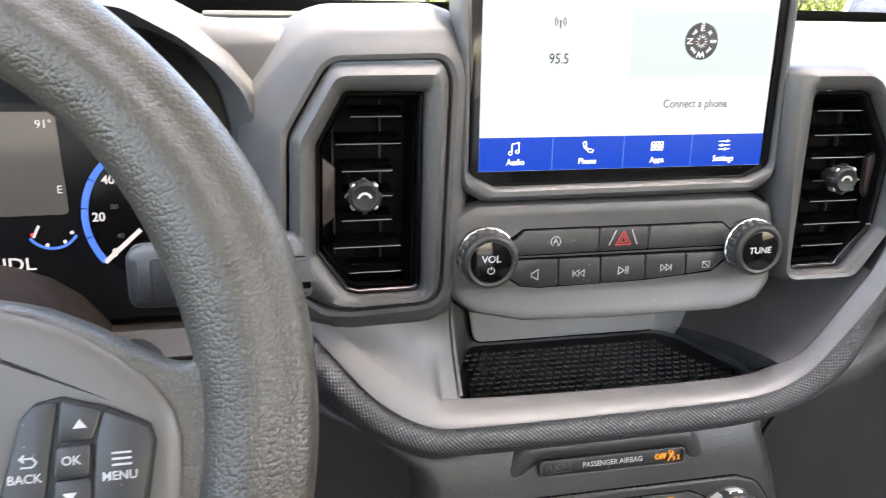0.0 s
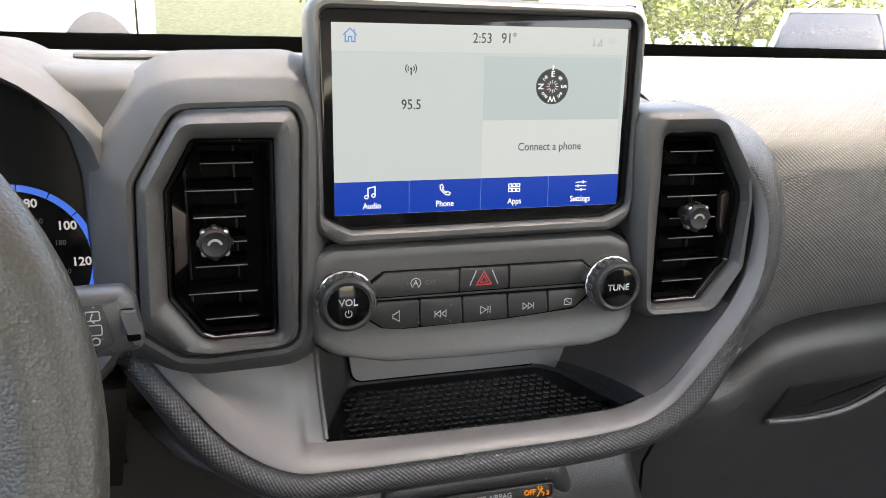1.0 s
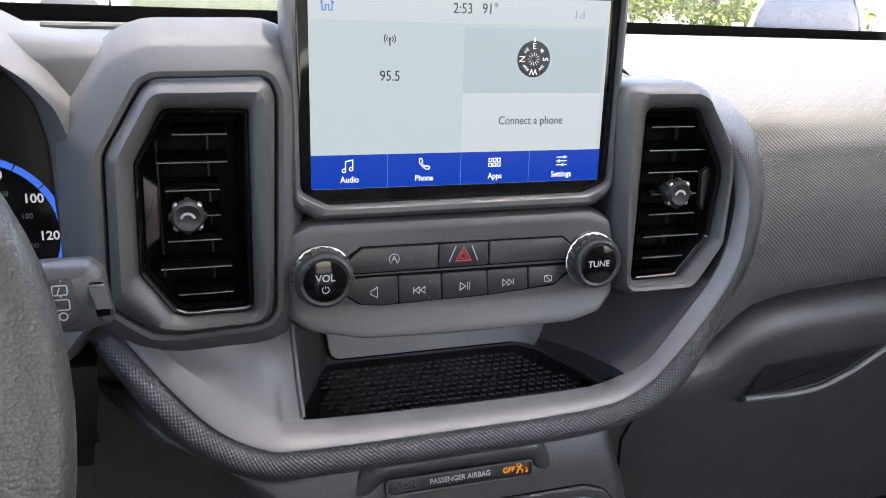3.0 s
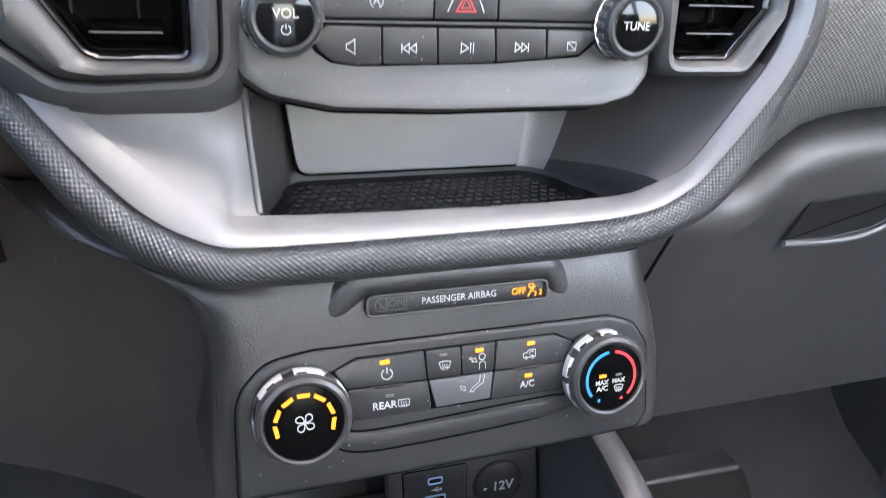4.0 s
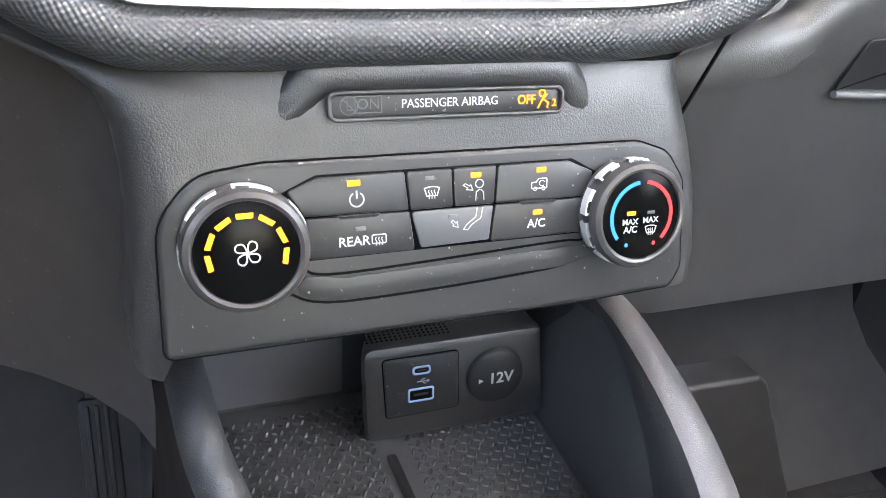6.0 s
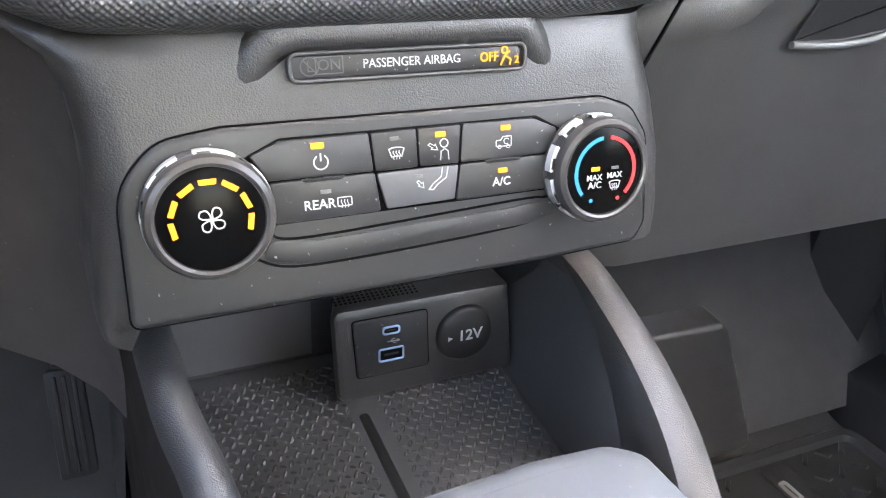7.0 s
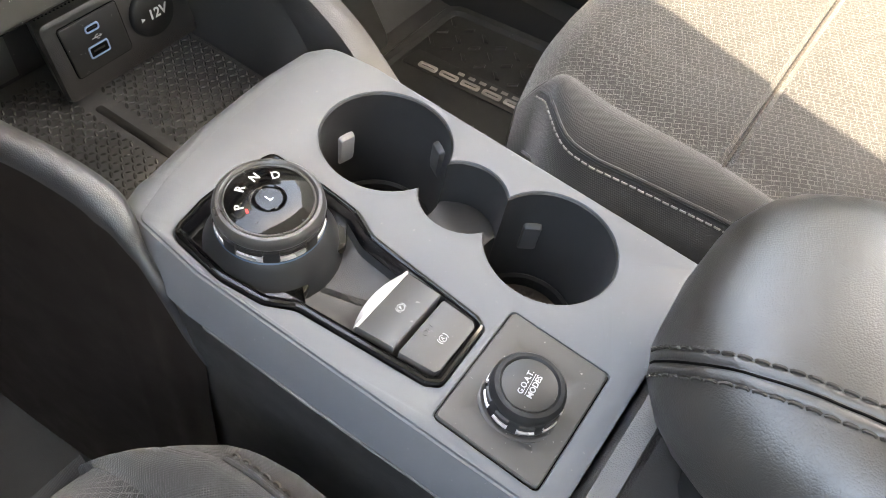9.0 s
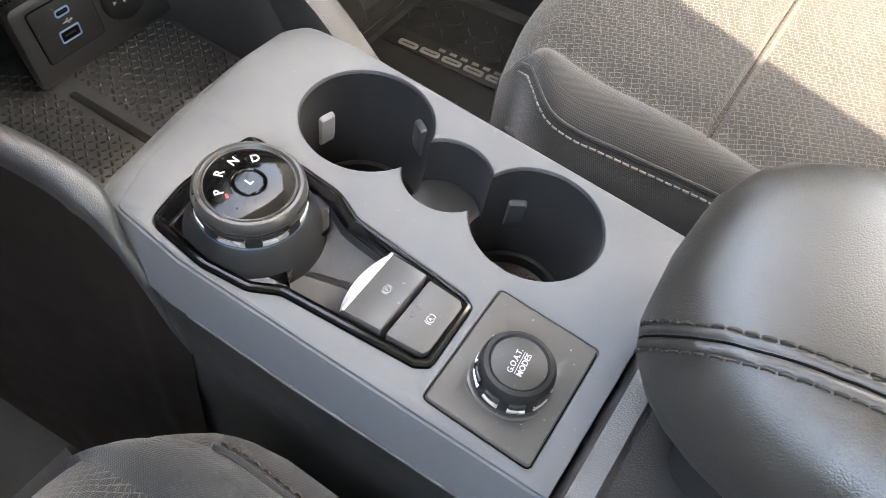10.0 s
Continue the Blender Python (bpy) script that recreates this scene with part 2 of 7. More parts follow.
MATRUBBER = plastic("floor_mat_rubber", (0.012, 0.012, 0.012), 0.5, 0.15, 1500, dust=0.15)
RAILSKIN = leather("dark_rail_grain", (0.024, 0.0255, 0.028), 0.42, 1400, 0.34, spec=0.9)
SPOKE = plastic("satin_spoke_paint", (0.105, 0.098, 0.090), 0.4, 0.04, 2400, 0.05, metal=0.2)
RING = plastic("satin_dial_ring", (0.045, 0.042, 0.040), 0.3, 0.05, 2400, 0.08)
KEYTOP = plastic("matt_key_grey", (0.062, 0.061, 0.061), 0.42, 0.05, 2400, 0.06, dust=0.3)
TILE = plastic("satin_tile_black", (0.056, 0.055, 0.054), 0.32, 0.05, 2400, 0.08, dust=0.5)
DIMBLUE = plastic("dim_blue_ring", (0.02, 0.05, 0.09), 0.4)
SHINE = plastic("bright_insert", (0.62, 0.61, 0.59), 0.28, metal=0.5, vary=0.06)
USBBLUE = plastic("pale_blue_plastic", (0.22, 0.32, 0.50), 0.4)

# ---- helpers ----
CAR = pose(0, 0, 1.165, 5, 0, 0) @ pose(0, 0, -1.165)     # the cabin's own frame
PLACE = {}


def thing(name, at, label, category, group="", kind=""):
    ob = new(name)
    ob.empty_display_size = 0.02
    m = CAR @ Matrix.Translation(at)
    ob.matrix_basis = m
    PLACE[ob] = m
    return tagged(ob, label, category, group, kind)


def finish(ob_mesh, angle=38):
    for p in ob_mesh.polygons:
        p.use_smooth = True
    ob_mesh.set_sharp_from_angle(angle=radians(angle))


def part(name, bm, material, parent, label="", m=None, car=True, angle=38):
    """One mesh object under a thing or a part; m is its frame in the cabin."""
    me = bpy.data.meshes.new(name)
    bmesh.ops.recalc_face_normals(bm, faces=bm.faces)
    bm.to_mesh(me)
    bm.free()
    finish(me, angle)
    me.materials.append(material)
    ob = new(name, me)
    w = (CAR if car else Matrix()) @ (m if m is not None else Matrix())
    if parent is not None:
        ob.parent = parent
        ob.matrix_parent_inverse = PLACE[parent].inverted()
    ob.matrix_basis = w
    PLACE[ob] = w
    if label:
        ob["label"] = label
    return ob


def plane(o, lean):
    """A frame on a leaning face: its x to the right, y up the face, z out of it, to the rear."""
    a = radians(lean)
    s, c = math.sin(a), math.cos(a)
    return Matrix(((1, 0, 0, o[0]), (0, s, -c, o[1]), (0, c, s, o[2]), (0, 0, 0, 1)))


def mm(pts):
    return [(x / 1000, y / 1000) for x, y in pts]


def rpoly(pts, r=0.002, seg=5):
    """A polygon with rounded corners; r one radius or one a corner."""
    out, n = [], len(pts)
    for i, p in enumerate(pts):
        rr = r[i] if isinstance(r, (list, tuple)) else r
        a, b, c = Vector(pts[i - 1]), Vector(p), Vector(pts[(i + 1) % n])
        u, v = (a - b), (c - b)
        lu, lv = u.length, v.length
        u.normalize(), v.normalize()
        half = math.acos(max(-1, min(1, u.dot(v)))) / 2
        d = min(rr / max(math.tan(half), 1e-3), lu * 0.48, lv * 0.48)
        p0, p1 = b + u * d, b + v * d
        for k in range(seg + 1):
            s = k / seg
            q = p0 * (1 - s) ** 2 + b * 2 * s * (1 - s) + p1 * s * s
            out.append((q.x, q.y))
    return out


def offset(poly, d):
    """The polygon grown by d (shrunk where d is negative)."""
    n = len(poly)
    area = sum(poly[i - 1][0] * poly[i][1] - poly[i][0] * poly[i - 1][1] for i in range(n))
    sg = 1 if area > 0 else -1
    out = []
    for i in range(n):
        a, b, c = Vector(poly[i - 1]), Vector(poly[i]), Vector(poly[(i + 1) % n])
        e, f = (b - a), (c - b)
        ne, nf = Vector((e.y, -e.x)), Vector((f.y, -f.x))
        if ne.length < 1e-9: ne = nf
        if nf.length < 1e-9: nf = ne
        ne.normalize(), nf.normalize()
        m = ne + nf
        if m.length < 1e-6: m = ne
        m.normalize()
        k = 1 / max(0.5, m.dot(ne))
        out.append((b.x + m.x * d * sg * k, b.y + m.y * d * sg * k))
    return out


def lift(poly, z):
    return [(x, y, z) for x, y in poly]


def loft(loops, caps=(False, False), closed=True, uv=False):
    """Skins a row of outlines; uv lays metres along both ways on it."""
    bm = bmesh.new()
    rings = [[bm.verts.new(p) for p in loop] for loop in loops]
    n = len(rings[0])
    for a, b in zip(rings, rings[1:]):
        for i in range(n if closed else n - 1):
            j = (i + 1) % n
            bm.faces.new((a[i], a[j], b[j], b[i]))
    if uv:
        lay, spot, u, mid = bm.loops.layers.uv.new("metres"), {}, 0.0, n // 2
        for k, ring in enumerate(rings):
            if k:
                u += (ring[mid].co - rings[k - 1][mid].co).length
            w = 0.0
            for i, q in enumerate(ring):
                if i:
                    w += (q.co - ring[i - 1].co).length
                spot[q] = (u, w)
        for f in bm.faces:
            for lp in f.loops:
                lp[lay].uv = spot[lp.vert]
    for on, ring in zip(caps, (rings[0], rings[-1])):
        if on:
            bm.faces.new(ring)
    return bm


def slab(poly, h, bev=0.0008, z=0.0, dish=0.0):
    """A plate with rounded upper edges."""
    b = min(bev, abs(h) * 0.9)
    return loft([lift(poly, z), lift(poly, z + h - b), lift(offset(poly, -b * 0.3), z + h - b * 0.3), lift(offset(poly, -b), z + h)], (True, True))


def rim(outer, inner, h, bev=0.001, z=0.0, back=0.0):
    """A frame between two outlines with the same number of points."""
    return loft([lift(outer, z), lift(outer, z + h - bev), lift(offset(outer, -bev * 0.3), z + h - bev * 0.3), lift(offset(outer, -bev), z + h),
                 lift(offset(inner, bev), z + h), lift(offset(inner, bev * 0.3), z + h - bev * 0.3), lift(inner, z + h - bev), lift(inner, z - back)])


def lathe(prof, seg=48, turn=360.0, start=0.0):
    full = turn >= 359.9
    k = seg if full else seg + 1
    bm = bmesh.new()
    rings = []
    for i in range(k):
        a = radians(start + turn * i / seg)
        rings.append([bm.verts.new((r * math.cos(a), r * math.sin(a), z)) for r, z in prof])
    for i in range(seg):
        a, b = rings[i], rings[(i + 1) % k]
        for j in range(len(prof) - 1):
            bm.faces.new((a[j], b[j], b[j + 1], a[j + 1]))
    bmesh.ops.remove_doubles(bm, verts=bm.verts, dist=1e-6)
    return bm


def spline(pts, n=8):
    """A smooth line through the points (of any dimension)."""
    pts = [Vector(p) for p in pts]
    out = []
    for i in range(len(pts) - 1):
        p0, p1, p2, p3 = pts[max(i - 1, 0)], pts[i], pts[i + 1], pts[min(i + 2, len(pts) - 1)]
        for k in range(n):
            s = k / n
            out.append(0.5 * ((2 * p1) + (p2 - p0) * s + (2 * p0 - 5 * p1 + 4 * p2 - p3) * s * s + (3 * p1 - p0 - 3 * p2 + p3) * s ** 3))
    out.append(pts[-1])
    return out


def sweep(path, section, up=(0, 0, 1), caps=True, scale=None):
    """Carries a section (across, up) along a path of points."""
    path = [Vector(p) for p in path]
    loops = []
    for i, p in enumerate(path):
        d = (path[min(i + 1, len(path) - 1)] - path[max(i - 1, 0)]).normalized()
        side = d.cross(Vector(up)).normalized()
        u = side.cross(d)
        k = scale(i / (len(path) - 1)) if scale else 1.0
        loops.append([p + side * (a * k) + u * (b * k) for a, b in section])
    return loft(loops, (caps, caps))


def disc(r, n=24, sx=1.0, sy=1.0, cx=0.0, cy=0.0, start=0.0, turn=360.0):
    k = n if turn >= 359.9 else n + 1
    return [(cx + r * sx * math.cos(radians(start + turn * i / n)), cy + r * sy * math.sin(radians(start + turn * i / n))) for i in range(k)]


def box(sx, sy, sz, bev=0.001, r=None):
    return slab(rpoly([(-sx / 2, -sy / 2), (sx / 2, -sy / 2), (sx / 2, sy / 2), (-sx / 2, sy / 2)], r or bev * 1.5, 4), sz, bev)


def join(*bms):
    out = bmesh.new()
    for b in bms:
        me = bpy.data.meshes.new("tmp")
        b.to_mesh(me)
        b.free()
        out.from_mesh(me)
        bpy.data.meshes.remove(me)
    return out


def moved(bm, m):
    bm.transform(m)
    return bm


def stroke(pts, w=0.0004, closed=False, h=0.0002):
    """A flat drawn line."""
    pts = [Vector((p[0], p[1])) for p in pts]
    n = len(pts)
    left, right = [], []
    for i, p in enumerate(pts):
        a = pts[i - 1] if (i > 0 or closed) else p
        c = pts[(i + 1) % n] if (i < n - 1 or closed) else p
        e, f = (p - a), (c - p)
        if e.length < 1e-9: e = f
        if f.length < 1e-9: f = e
        e.normalize(), f.normalize()
        d = (e + f)
        d = d.normalized() if d.length > 1e-6 else e
        nrm = Vector((-d.y, d.x))
        k = 1 / max(0.5, nrm.dot(Vector((-e.y, e.x))))
        left.append(p + nrm * w / 2 * k)
        right.append(p - nrm * w / 2 * k)
    loops = [[(l.x, l.y, 0), (l.x, l.y, h), (r.x, r.y, h), (r.x, r.y, 0)] for l, r in zip(left, right)]
    if closed:
        return loft(loops + loops[:1])
    return loft(loops, (True, True))


def letters(body, size, bold=0.0, align="CENTER", h=0.00015, squeeze=1.0):
    c = bpy.data.curves.new("letters", "FONT")
    c.body, c.size, c.align_x, c.align_y, c.extrude, c.offset, c.resolution_u = body, size, align, "CENTER", h, bold * 0.3, 3
    ob = bpy.data.objects.new("letters", c)
    me = bpy.data.meshes.new_from_object(ob)
    bm = bmesh.new()
    bm.from_mesh(me)
    bpy.data.meshes.remove(me)
    bpy.data.objects.remove(ob)
    bpy.data.curves.remove(c)
    bm.transform(Matrix.Diagonal((squeeze, 1, 1, 1)))
    return bm


def at(x, y, z=0.0, turn=0.0):
    return Matrix.Translation((x, y, z)) @ Matrix.Rotation(radians(turn), 4, "Z")


def filled(outer, holes, lower, rim_r=0.0012, z=0.0):
    """A flat plate with holes: rounded edges at the outline and at each hole; lower is its depth."""
    bm = bmesh.new()
    edges = []
    def chain(loop2d, inner):
        s = 1 if inner else -1
        lv = [[bm.verts.new((x, y, zz)) for x, y in offset(loop2d, s * o)] for o, zz in ((rim_r, z), (rim_r * 0.3, z - rim_r * 0.3), (0, z - rim_r), (0, z - lower))]
        n = len(loop2d)
        for a, b in zip(lv, lv[1:]):
            for i in range(n):
                bm.faces.new((a[i], a[(i + 1) % n], b[(i + 1) % n], b[i]))
        for i in range(n):
            edges.append(bm.edges.get((lv[0][i], lv[0][(i + 1) % n])))
    chain(outer, False)
    for h in holes:
        chain(h, True)
    bmesh.ops.triangle_fill(bm, use_beauty=True, use_dissolve=False, edges=edges, normal=(0, 0, 1))
    return bm


def stitches(path, size, gap, material, parent, name="stitching", normal=(0, 0, 1), fat=0.4):
    """A run of short raised stitches along a path, one mesh."""
    path = [Vector(p) for p in path]
    lengths = [0.0]
    for a, b in zip(path, path[1:]):
        lengths.append(lengths[-1] + (b - a).length)
    out, d, i = [], 0.0, 0
    while d + size < lengths[-1]:
        ends = []
        for q in (d, d + size):
            while i < len(path) - 2 and lengths[i + 1] < q:
                i += 1
            s = (q - lengths[i]) / max(lengths[i + 1] - lengths[i], 1e-9)
            ends.append(path[i].lerp(path[i + 1], s))
        a, b = ends
        up = Vector(normal) * size * 0.16
        line = [a - up, a.lerp(b, 0.2) + up * 0.6, a.lerp(b, 0.5) + up, a.lerp(b, 0.8) + up * 0.6, b - up]
        out.append(sweep(line, disc(size * fat / 2, 6), normal))
        d += size + gap
    return part(name, join(*out), material, parent)


# ---- dashboard ----
dash = thing("dashboard", (0, 0.1, 0.9), "dark grey moulded car dashboard with hatched pads and satin trim band", "dashboard")


def dash_upper():
    """Top pad from the windscreen to above the vents, as sections along x: (y, z)."""
    secs = []
    xs = [-0.95, -0.75, -0.55, -0.42, -0.36] + [-0.34 + 0.01 * k for k in range(18)] + [-0.15, -0.1, 0.0, 0.05, 0.09, 0.14]
    for x in xs:
        b = min(1.0, max(0.0, (x + 0.33) / 0.145))
        b = b * b * (3 - 2 * b)
        hump = 0.012 * (1 - b)
        low = 0.015 * min(1, max(0, (x - 0.02) / 0.07))
        mid_pts = [(0.66, 1.165), (0.60, 1.178), (0.45, 1.196), (0.30, 1.212 - low * 0.2), (0.18, 1.224 - low * 0.5), (0.10, 1.232 - low), (0.05, 1.236 - low * 1.4),
                   (0.036, 1.232 - low * 1.5), (0.034, 1.222 - low * 1.5), (0.034, 1.19), (0.034, 1.085), (0.11, 1.084)]
        hood_pts = [(0.66, 1.165), (0.60, 1.178), (0.45, 1.196), (0.30, 1.212 + hump * 0.5), (0.18, 1.224 + hump * 0.8), (0.15, 1.228 + hump), (0.135, 1.226 + hump),
                    (0.13, 1.21), (0.13, 1.19), (0.13, 1.16), (0.13, 1.13), (0.16, 1.12)]
        pts = [(h[0] + (m[0] - h[0]) * b, h[1] + (m[1] - h[1]) * b) for h, m in zip(hood_pts, mid_pts)]
        secs.append([Vector((x, q.y, q.z)) for q in spline([Vector((0, *q)) for q in pts], 4)])
    return loft(secs, closed=False)


part("upper_pad", dash_upper(), DASHTOP, dash, "pale-lit smooth dash top")

# passenger pad: hatched face that rolls over into the top
LOW = [(0.150, 1.052), (0.175, 1.040), (0.20, 1.022), (0.215, 1.015), (0.23, 1.021), (0.242, 1.034), (0.255, 1.044), (0.275, 1.050), (0.30, 1.054), (0.35, 1.057), (0.45, 1.062), (0.60, 1.066), (0.78, 1.068), (0.95, 1.07)]
secs = []
for x, low in LOW:
    s = min(1.0, max(0.0, (x - 0.15) / 0.16))
    s = s * s * (3 - 2 * s)
    fy = 0.030 - 0.006 * s
    pts = [(0.66, 1.167), (0.60, 1.18), (0.45, 1.199), (0.30, 1.214), (0.18, 1.222), (0.11, 1.219), (0.07, 1.209), (0.040 + 0.006 * s, 1.192), (fy + 0.012, 1.168), (fy, 1.13), (fy - 0.001, (1.13 + low) / 2), (fy + 0.005, low + 0.008), (fy + 0.020, low), (fy + 0.04, low - 0.002)]
    secs.append([Vector((x, p.y, p.z)) for p in spline([Vector((0, *q)) for q in pts], 5)])
part("passenger_pad", loft(secs, closed=False), HATCHLIT, dash, "hatched soft passenger dash pad, side light put into its paler grey")

# the ridge where the top pad steps down to the windscreen shelf
part("shelf_ridge", sweep(spline([(-0.24, 0.20, 1.2245), (-0.20, 0.185, 1.2265), (-0.15, 0.178, 1.2275), (-0.05, 0.175, 1.2280), (0.1, 0.175, 1.226)], 6), disc(0.0025, 8), (0, 0, 1)), DASHTOP, dash)

# satin band: its front edge and its inner edge, from the driver's side round under the tray and up beside the right vent
front = spline([(-0.196, 0.004, 1.093), (-0.171, -0.020, 1.068), (-0.146, -0.035, 1.044), (-0.120, -0.042, 1.030), (-0.095, -0.0425, 1.0265), (-0.007, -0.042, 1.026), (0.083, -0.042, 1.028),
                (0.119, -0.040, 1.038), (0.139, -0.037, 1.055), (0.161, -0.033, 1.080), (0.177, -0.030, 1.105), (0.184, -0.026, 1.131), (0.185, -0.018, 1.162), (0.176, -0.004, 1.186), (0.160, 0.03, 1.196)], 6)
inner = spline([(-0.188, 0.004, 1.0945), (-0.162, -0.014, 1.074), (-0.134, -0.025, 1.052), (-0.112, -0.026, 1.038), (-0.095, -0.022, 1.0325), (-0.007, -0.022, 1.0300), (0.090, -0.022, 1.0310),
                (0.114, -0.020, 1.040), (0.128, -0.018, 1.055), (0.147, -0.015, 1.080), (0.166, -0.013, 1.105), (0.175, -0.012, 1.131), (0.178, -0.007, 1.162), (0.170, 0.002, 1.186), (0.155, 0.032, 1.196)], 6)
inner = [f.lerp(i, 1 - 0.45 * min(1, max(0, (f.x - 0.105) / 0.03))) for f, i in zip(front, inner)]
deep = [p + (Vector((0, 0.004, -0.022)) if -0.11 < p.x < 0.125 and p.z < 1.05 else Vector((0, 0.025, -0.002))) for p in inner]
under = [p + Vector((0, 0.012, -0.006)) for p in front]
lipf = [f + (i - f) * 0.10 + Vector((0, 0, 0.0012)) for f, i in zip(front, inner)]
part("trim_band", loft([under, front, lipf, [f + (i - f) * 0.5 + Vector((0, 0, 0.0018)) for f, i in zip(front, inner)], inner, [p + Vector((0, 0.002, -0.002)) for p in inner]], closed=False), SATIN, dash, "satin warm-grey metallic trim band")
part("band_return", loft([[p + Vector((0, 0.0018, -0.0018)) for p in inner], deep], closed=False), DARK, dash, "dark inner edge of the trim band")
# smooth wall that sweeps from the grey back plate forward to the band beside the passenger vent; one satin surface, its
# light and shade set by two greys
wall_in = [Vector((0.1205, 0.010, 1.0125))] + [p + Vector((-0.0006, 0.0016, -0.0016)) for p in inner[42:] if p.z < 1.104]
turn, sweep_rows = [], []
for i, p in enumerate(wall_in):
    s = i / (len(wall_in) - 1)
    q = Vector((0.0765 + 0.010 * s, 0.0755 + 0.019 * s, 1.0125 + 0.088 * s))
    c1 = q + Vector((0.015 + 0.020 * s, 0.001, 0))
    c2 = p + Vector((-0.006 + 0.010 * s, 0.026 + 0.010 * s, 0.0))
    row = []
    for k in range(21):
        v = k / 20
        row.append(q * (1 - v) ** 3 + c1 * (3 * v * (1 - v) ** 2) + c2 * (3 * v * v * (1 - v)) + p * v ** 3)
    turn.append(row[:7])
    sweep_rows.append(row[6:])
part("plate_turn", loft(turn, closed=False), LITGREY, dash, "tray back turning forward, lit tone put into its grey")
part("tray_side", loft(sweep_rows, closed=False), SHADESIDE, dash, "smooth satin tray side, shade put into its darker grey")

# hatched roll below the band
roll = []
front_r = [Vector((-0.232, 0.030, 1.104)), Vector((-0.220, 0.021, 1.1015)), Vector((-0.208, 0.0125, 1.098))] + list(front)
for i, f in enumerate(front_r):
    a, b = front_r[max(0, i - 1)], front_r[min(len(front_r) - 1, i + 1)]
    d = (b - a).normalized()
    out = Vector((d.z, 0, -d.x))                       # away from the band, in the face
    k = 1.0 + 0.35 * min(1, max(0, (f.x - 0.10) / 0.07))
    w = min(1, max(0, (f.x - 0.135) / 0.04)) if f.z > 1.04 else 0.0
    w = w * w * (3 - 2 * w)
    tube = [(0.006, -0.002), (0.003, 0.0010), (-0.001, 0.0045), (-0.004, 0.009), (-0.004, 0.014), (-0.0005, 0.019), (0.006, 0.023), (0.016, 0.025), (0.03, 0.025)]
    wing = [(0.006, -0.002), (0.003, 0.0008), (0.0015, 0.003), (0.002, 0.007), (0.005, 0.013), (0.012, 0.021), (0.024, 0.031), (0.042, 0.042), (0.064, 0.052)]
    sec = [((a + 0.004 * (k - 1)) * (1 - w) + c * w, b * k * (1 - w) + d2 * w) for (a, b), (c, d2) in zip(tube, wing)]
    roll.append([f + Vector((0, y, 0)) + out * q for y, q in spline(sec, 2)])
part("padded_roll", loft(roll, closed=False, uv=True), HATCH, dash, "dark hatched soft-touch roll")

# painted cheek under the left vent
top = [(-0.190, 0.006, 1.0955), (-0.165, -0.004, 1.0965), (-0.13, -0.006, 1.0965), (-0.099, -0.006, 1.096)]
cheek, top_line = [], spline([Vector(p) for p in top], 12)
for n_row in range(15):
    v, row = n_row / 14, []
    for k in range(25):
        u = k / 24
        p = top_line[int(round(u * 36))].lerp(inner[k] + Vector((0, 0.0040, -0.0008)), v)
        p.y += 0.013 * math.sin(math.pi * v ** 0.8) * (0.25 + 0.75 * u ** 0.7)
        row.append(p)
    cheek.append(row)
cheek.append([p + Vector((0, 0.0019, -0.0019)) for p in inner[:25]])
part("trim_cheek", loft(cheek, closed=False), SATIN, dash, "satin grey cheek panel beside the tray")
# rounded edge of the cheek where it turns into the tray mouth
mouth = [row[-1] for row in cheek[:-1]]
part("mouth_edge", sweep(mouth, disc(0.0016, 10), (0, 1, 0.3)), SATIN, dash, "rounded cheek edge at the tray mouth")

# open tray under the radio
floor = rpoly(mm([(-93, -16), (100, -16), (122, 10), (105, 44), (95, 65), (80, 77), (-66, 77), (-92, 20)]), [0.010, 0.012, 0.006, 0.03, 0.02, 0.014, 0.012, 0.01], 5)
FLOORZ = 1.008
rimtop = []
for x, y in floor:
    edge = max(0, min(1, (0.0 - y) / 0.012))
    zz = 1.028 if y < 0.0 else 1.075
    rimtop.append((x * 1.03, y - 0.003 * edge + (0.03 if y > 0.06 else 0), zz if y < 0.004 else (1.014 if x > 0.088 else 1.088)))
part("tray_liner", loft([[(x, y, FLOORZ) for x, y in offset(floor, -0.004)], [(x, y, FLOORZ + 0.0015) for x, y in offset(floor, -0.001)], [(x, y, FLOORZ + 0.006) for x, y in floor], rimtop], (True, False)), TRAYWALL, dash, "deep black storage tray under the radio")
part("tray_floor", moved(slab(offset(floor, -0.0015), 0.0014, 0.0004), Matrix.Translation((0, 0, FLOORZ - 0.0002))), MATRUBBER, dash, "matt black tray floor")
# Pale colour carries the light that falls on the tray's back.
part("tray_back_plate", moved(slab(rpoly(mm([(-63, 3), (76, 3), (84, 60), (-71, 60)]), [0.009, 0.004, 0.004, 0.004], 5), 0.003, 0.001), plane((0, 0.0735, 1.0115), 12)), LITGREY, dash, "smooth tray back plate, lit tone put into its pale grey")
part("plate_gap", moved(slab(rpoly(mm([(-64.5, 1.6), (75.5, 1.6), (83.5, 60), (-72.5, 60)]), [0.010, 0.004, 0.004, 0.004], 5), 0.002, 0.0005), plane((0, 0.0735, 1.0115), 12)), BLACK, dash)
mat_poly = offset(floor, -0.012)
tray_mat = part("tray_mat", moved(slab(mat_poly, 0.0022, 0.0008), Matrix.Translation((0, 0.001, FLOORZ + 0.0006))), MATRUBBER, dash, "black ribbed rubber tray mat")
ribs = []
xs0 = -0.078
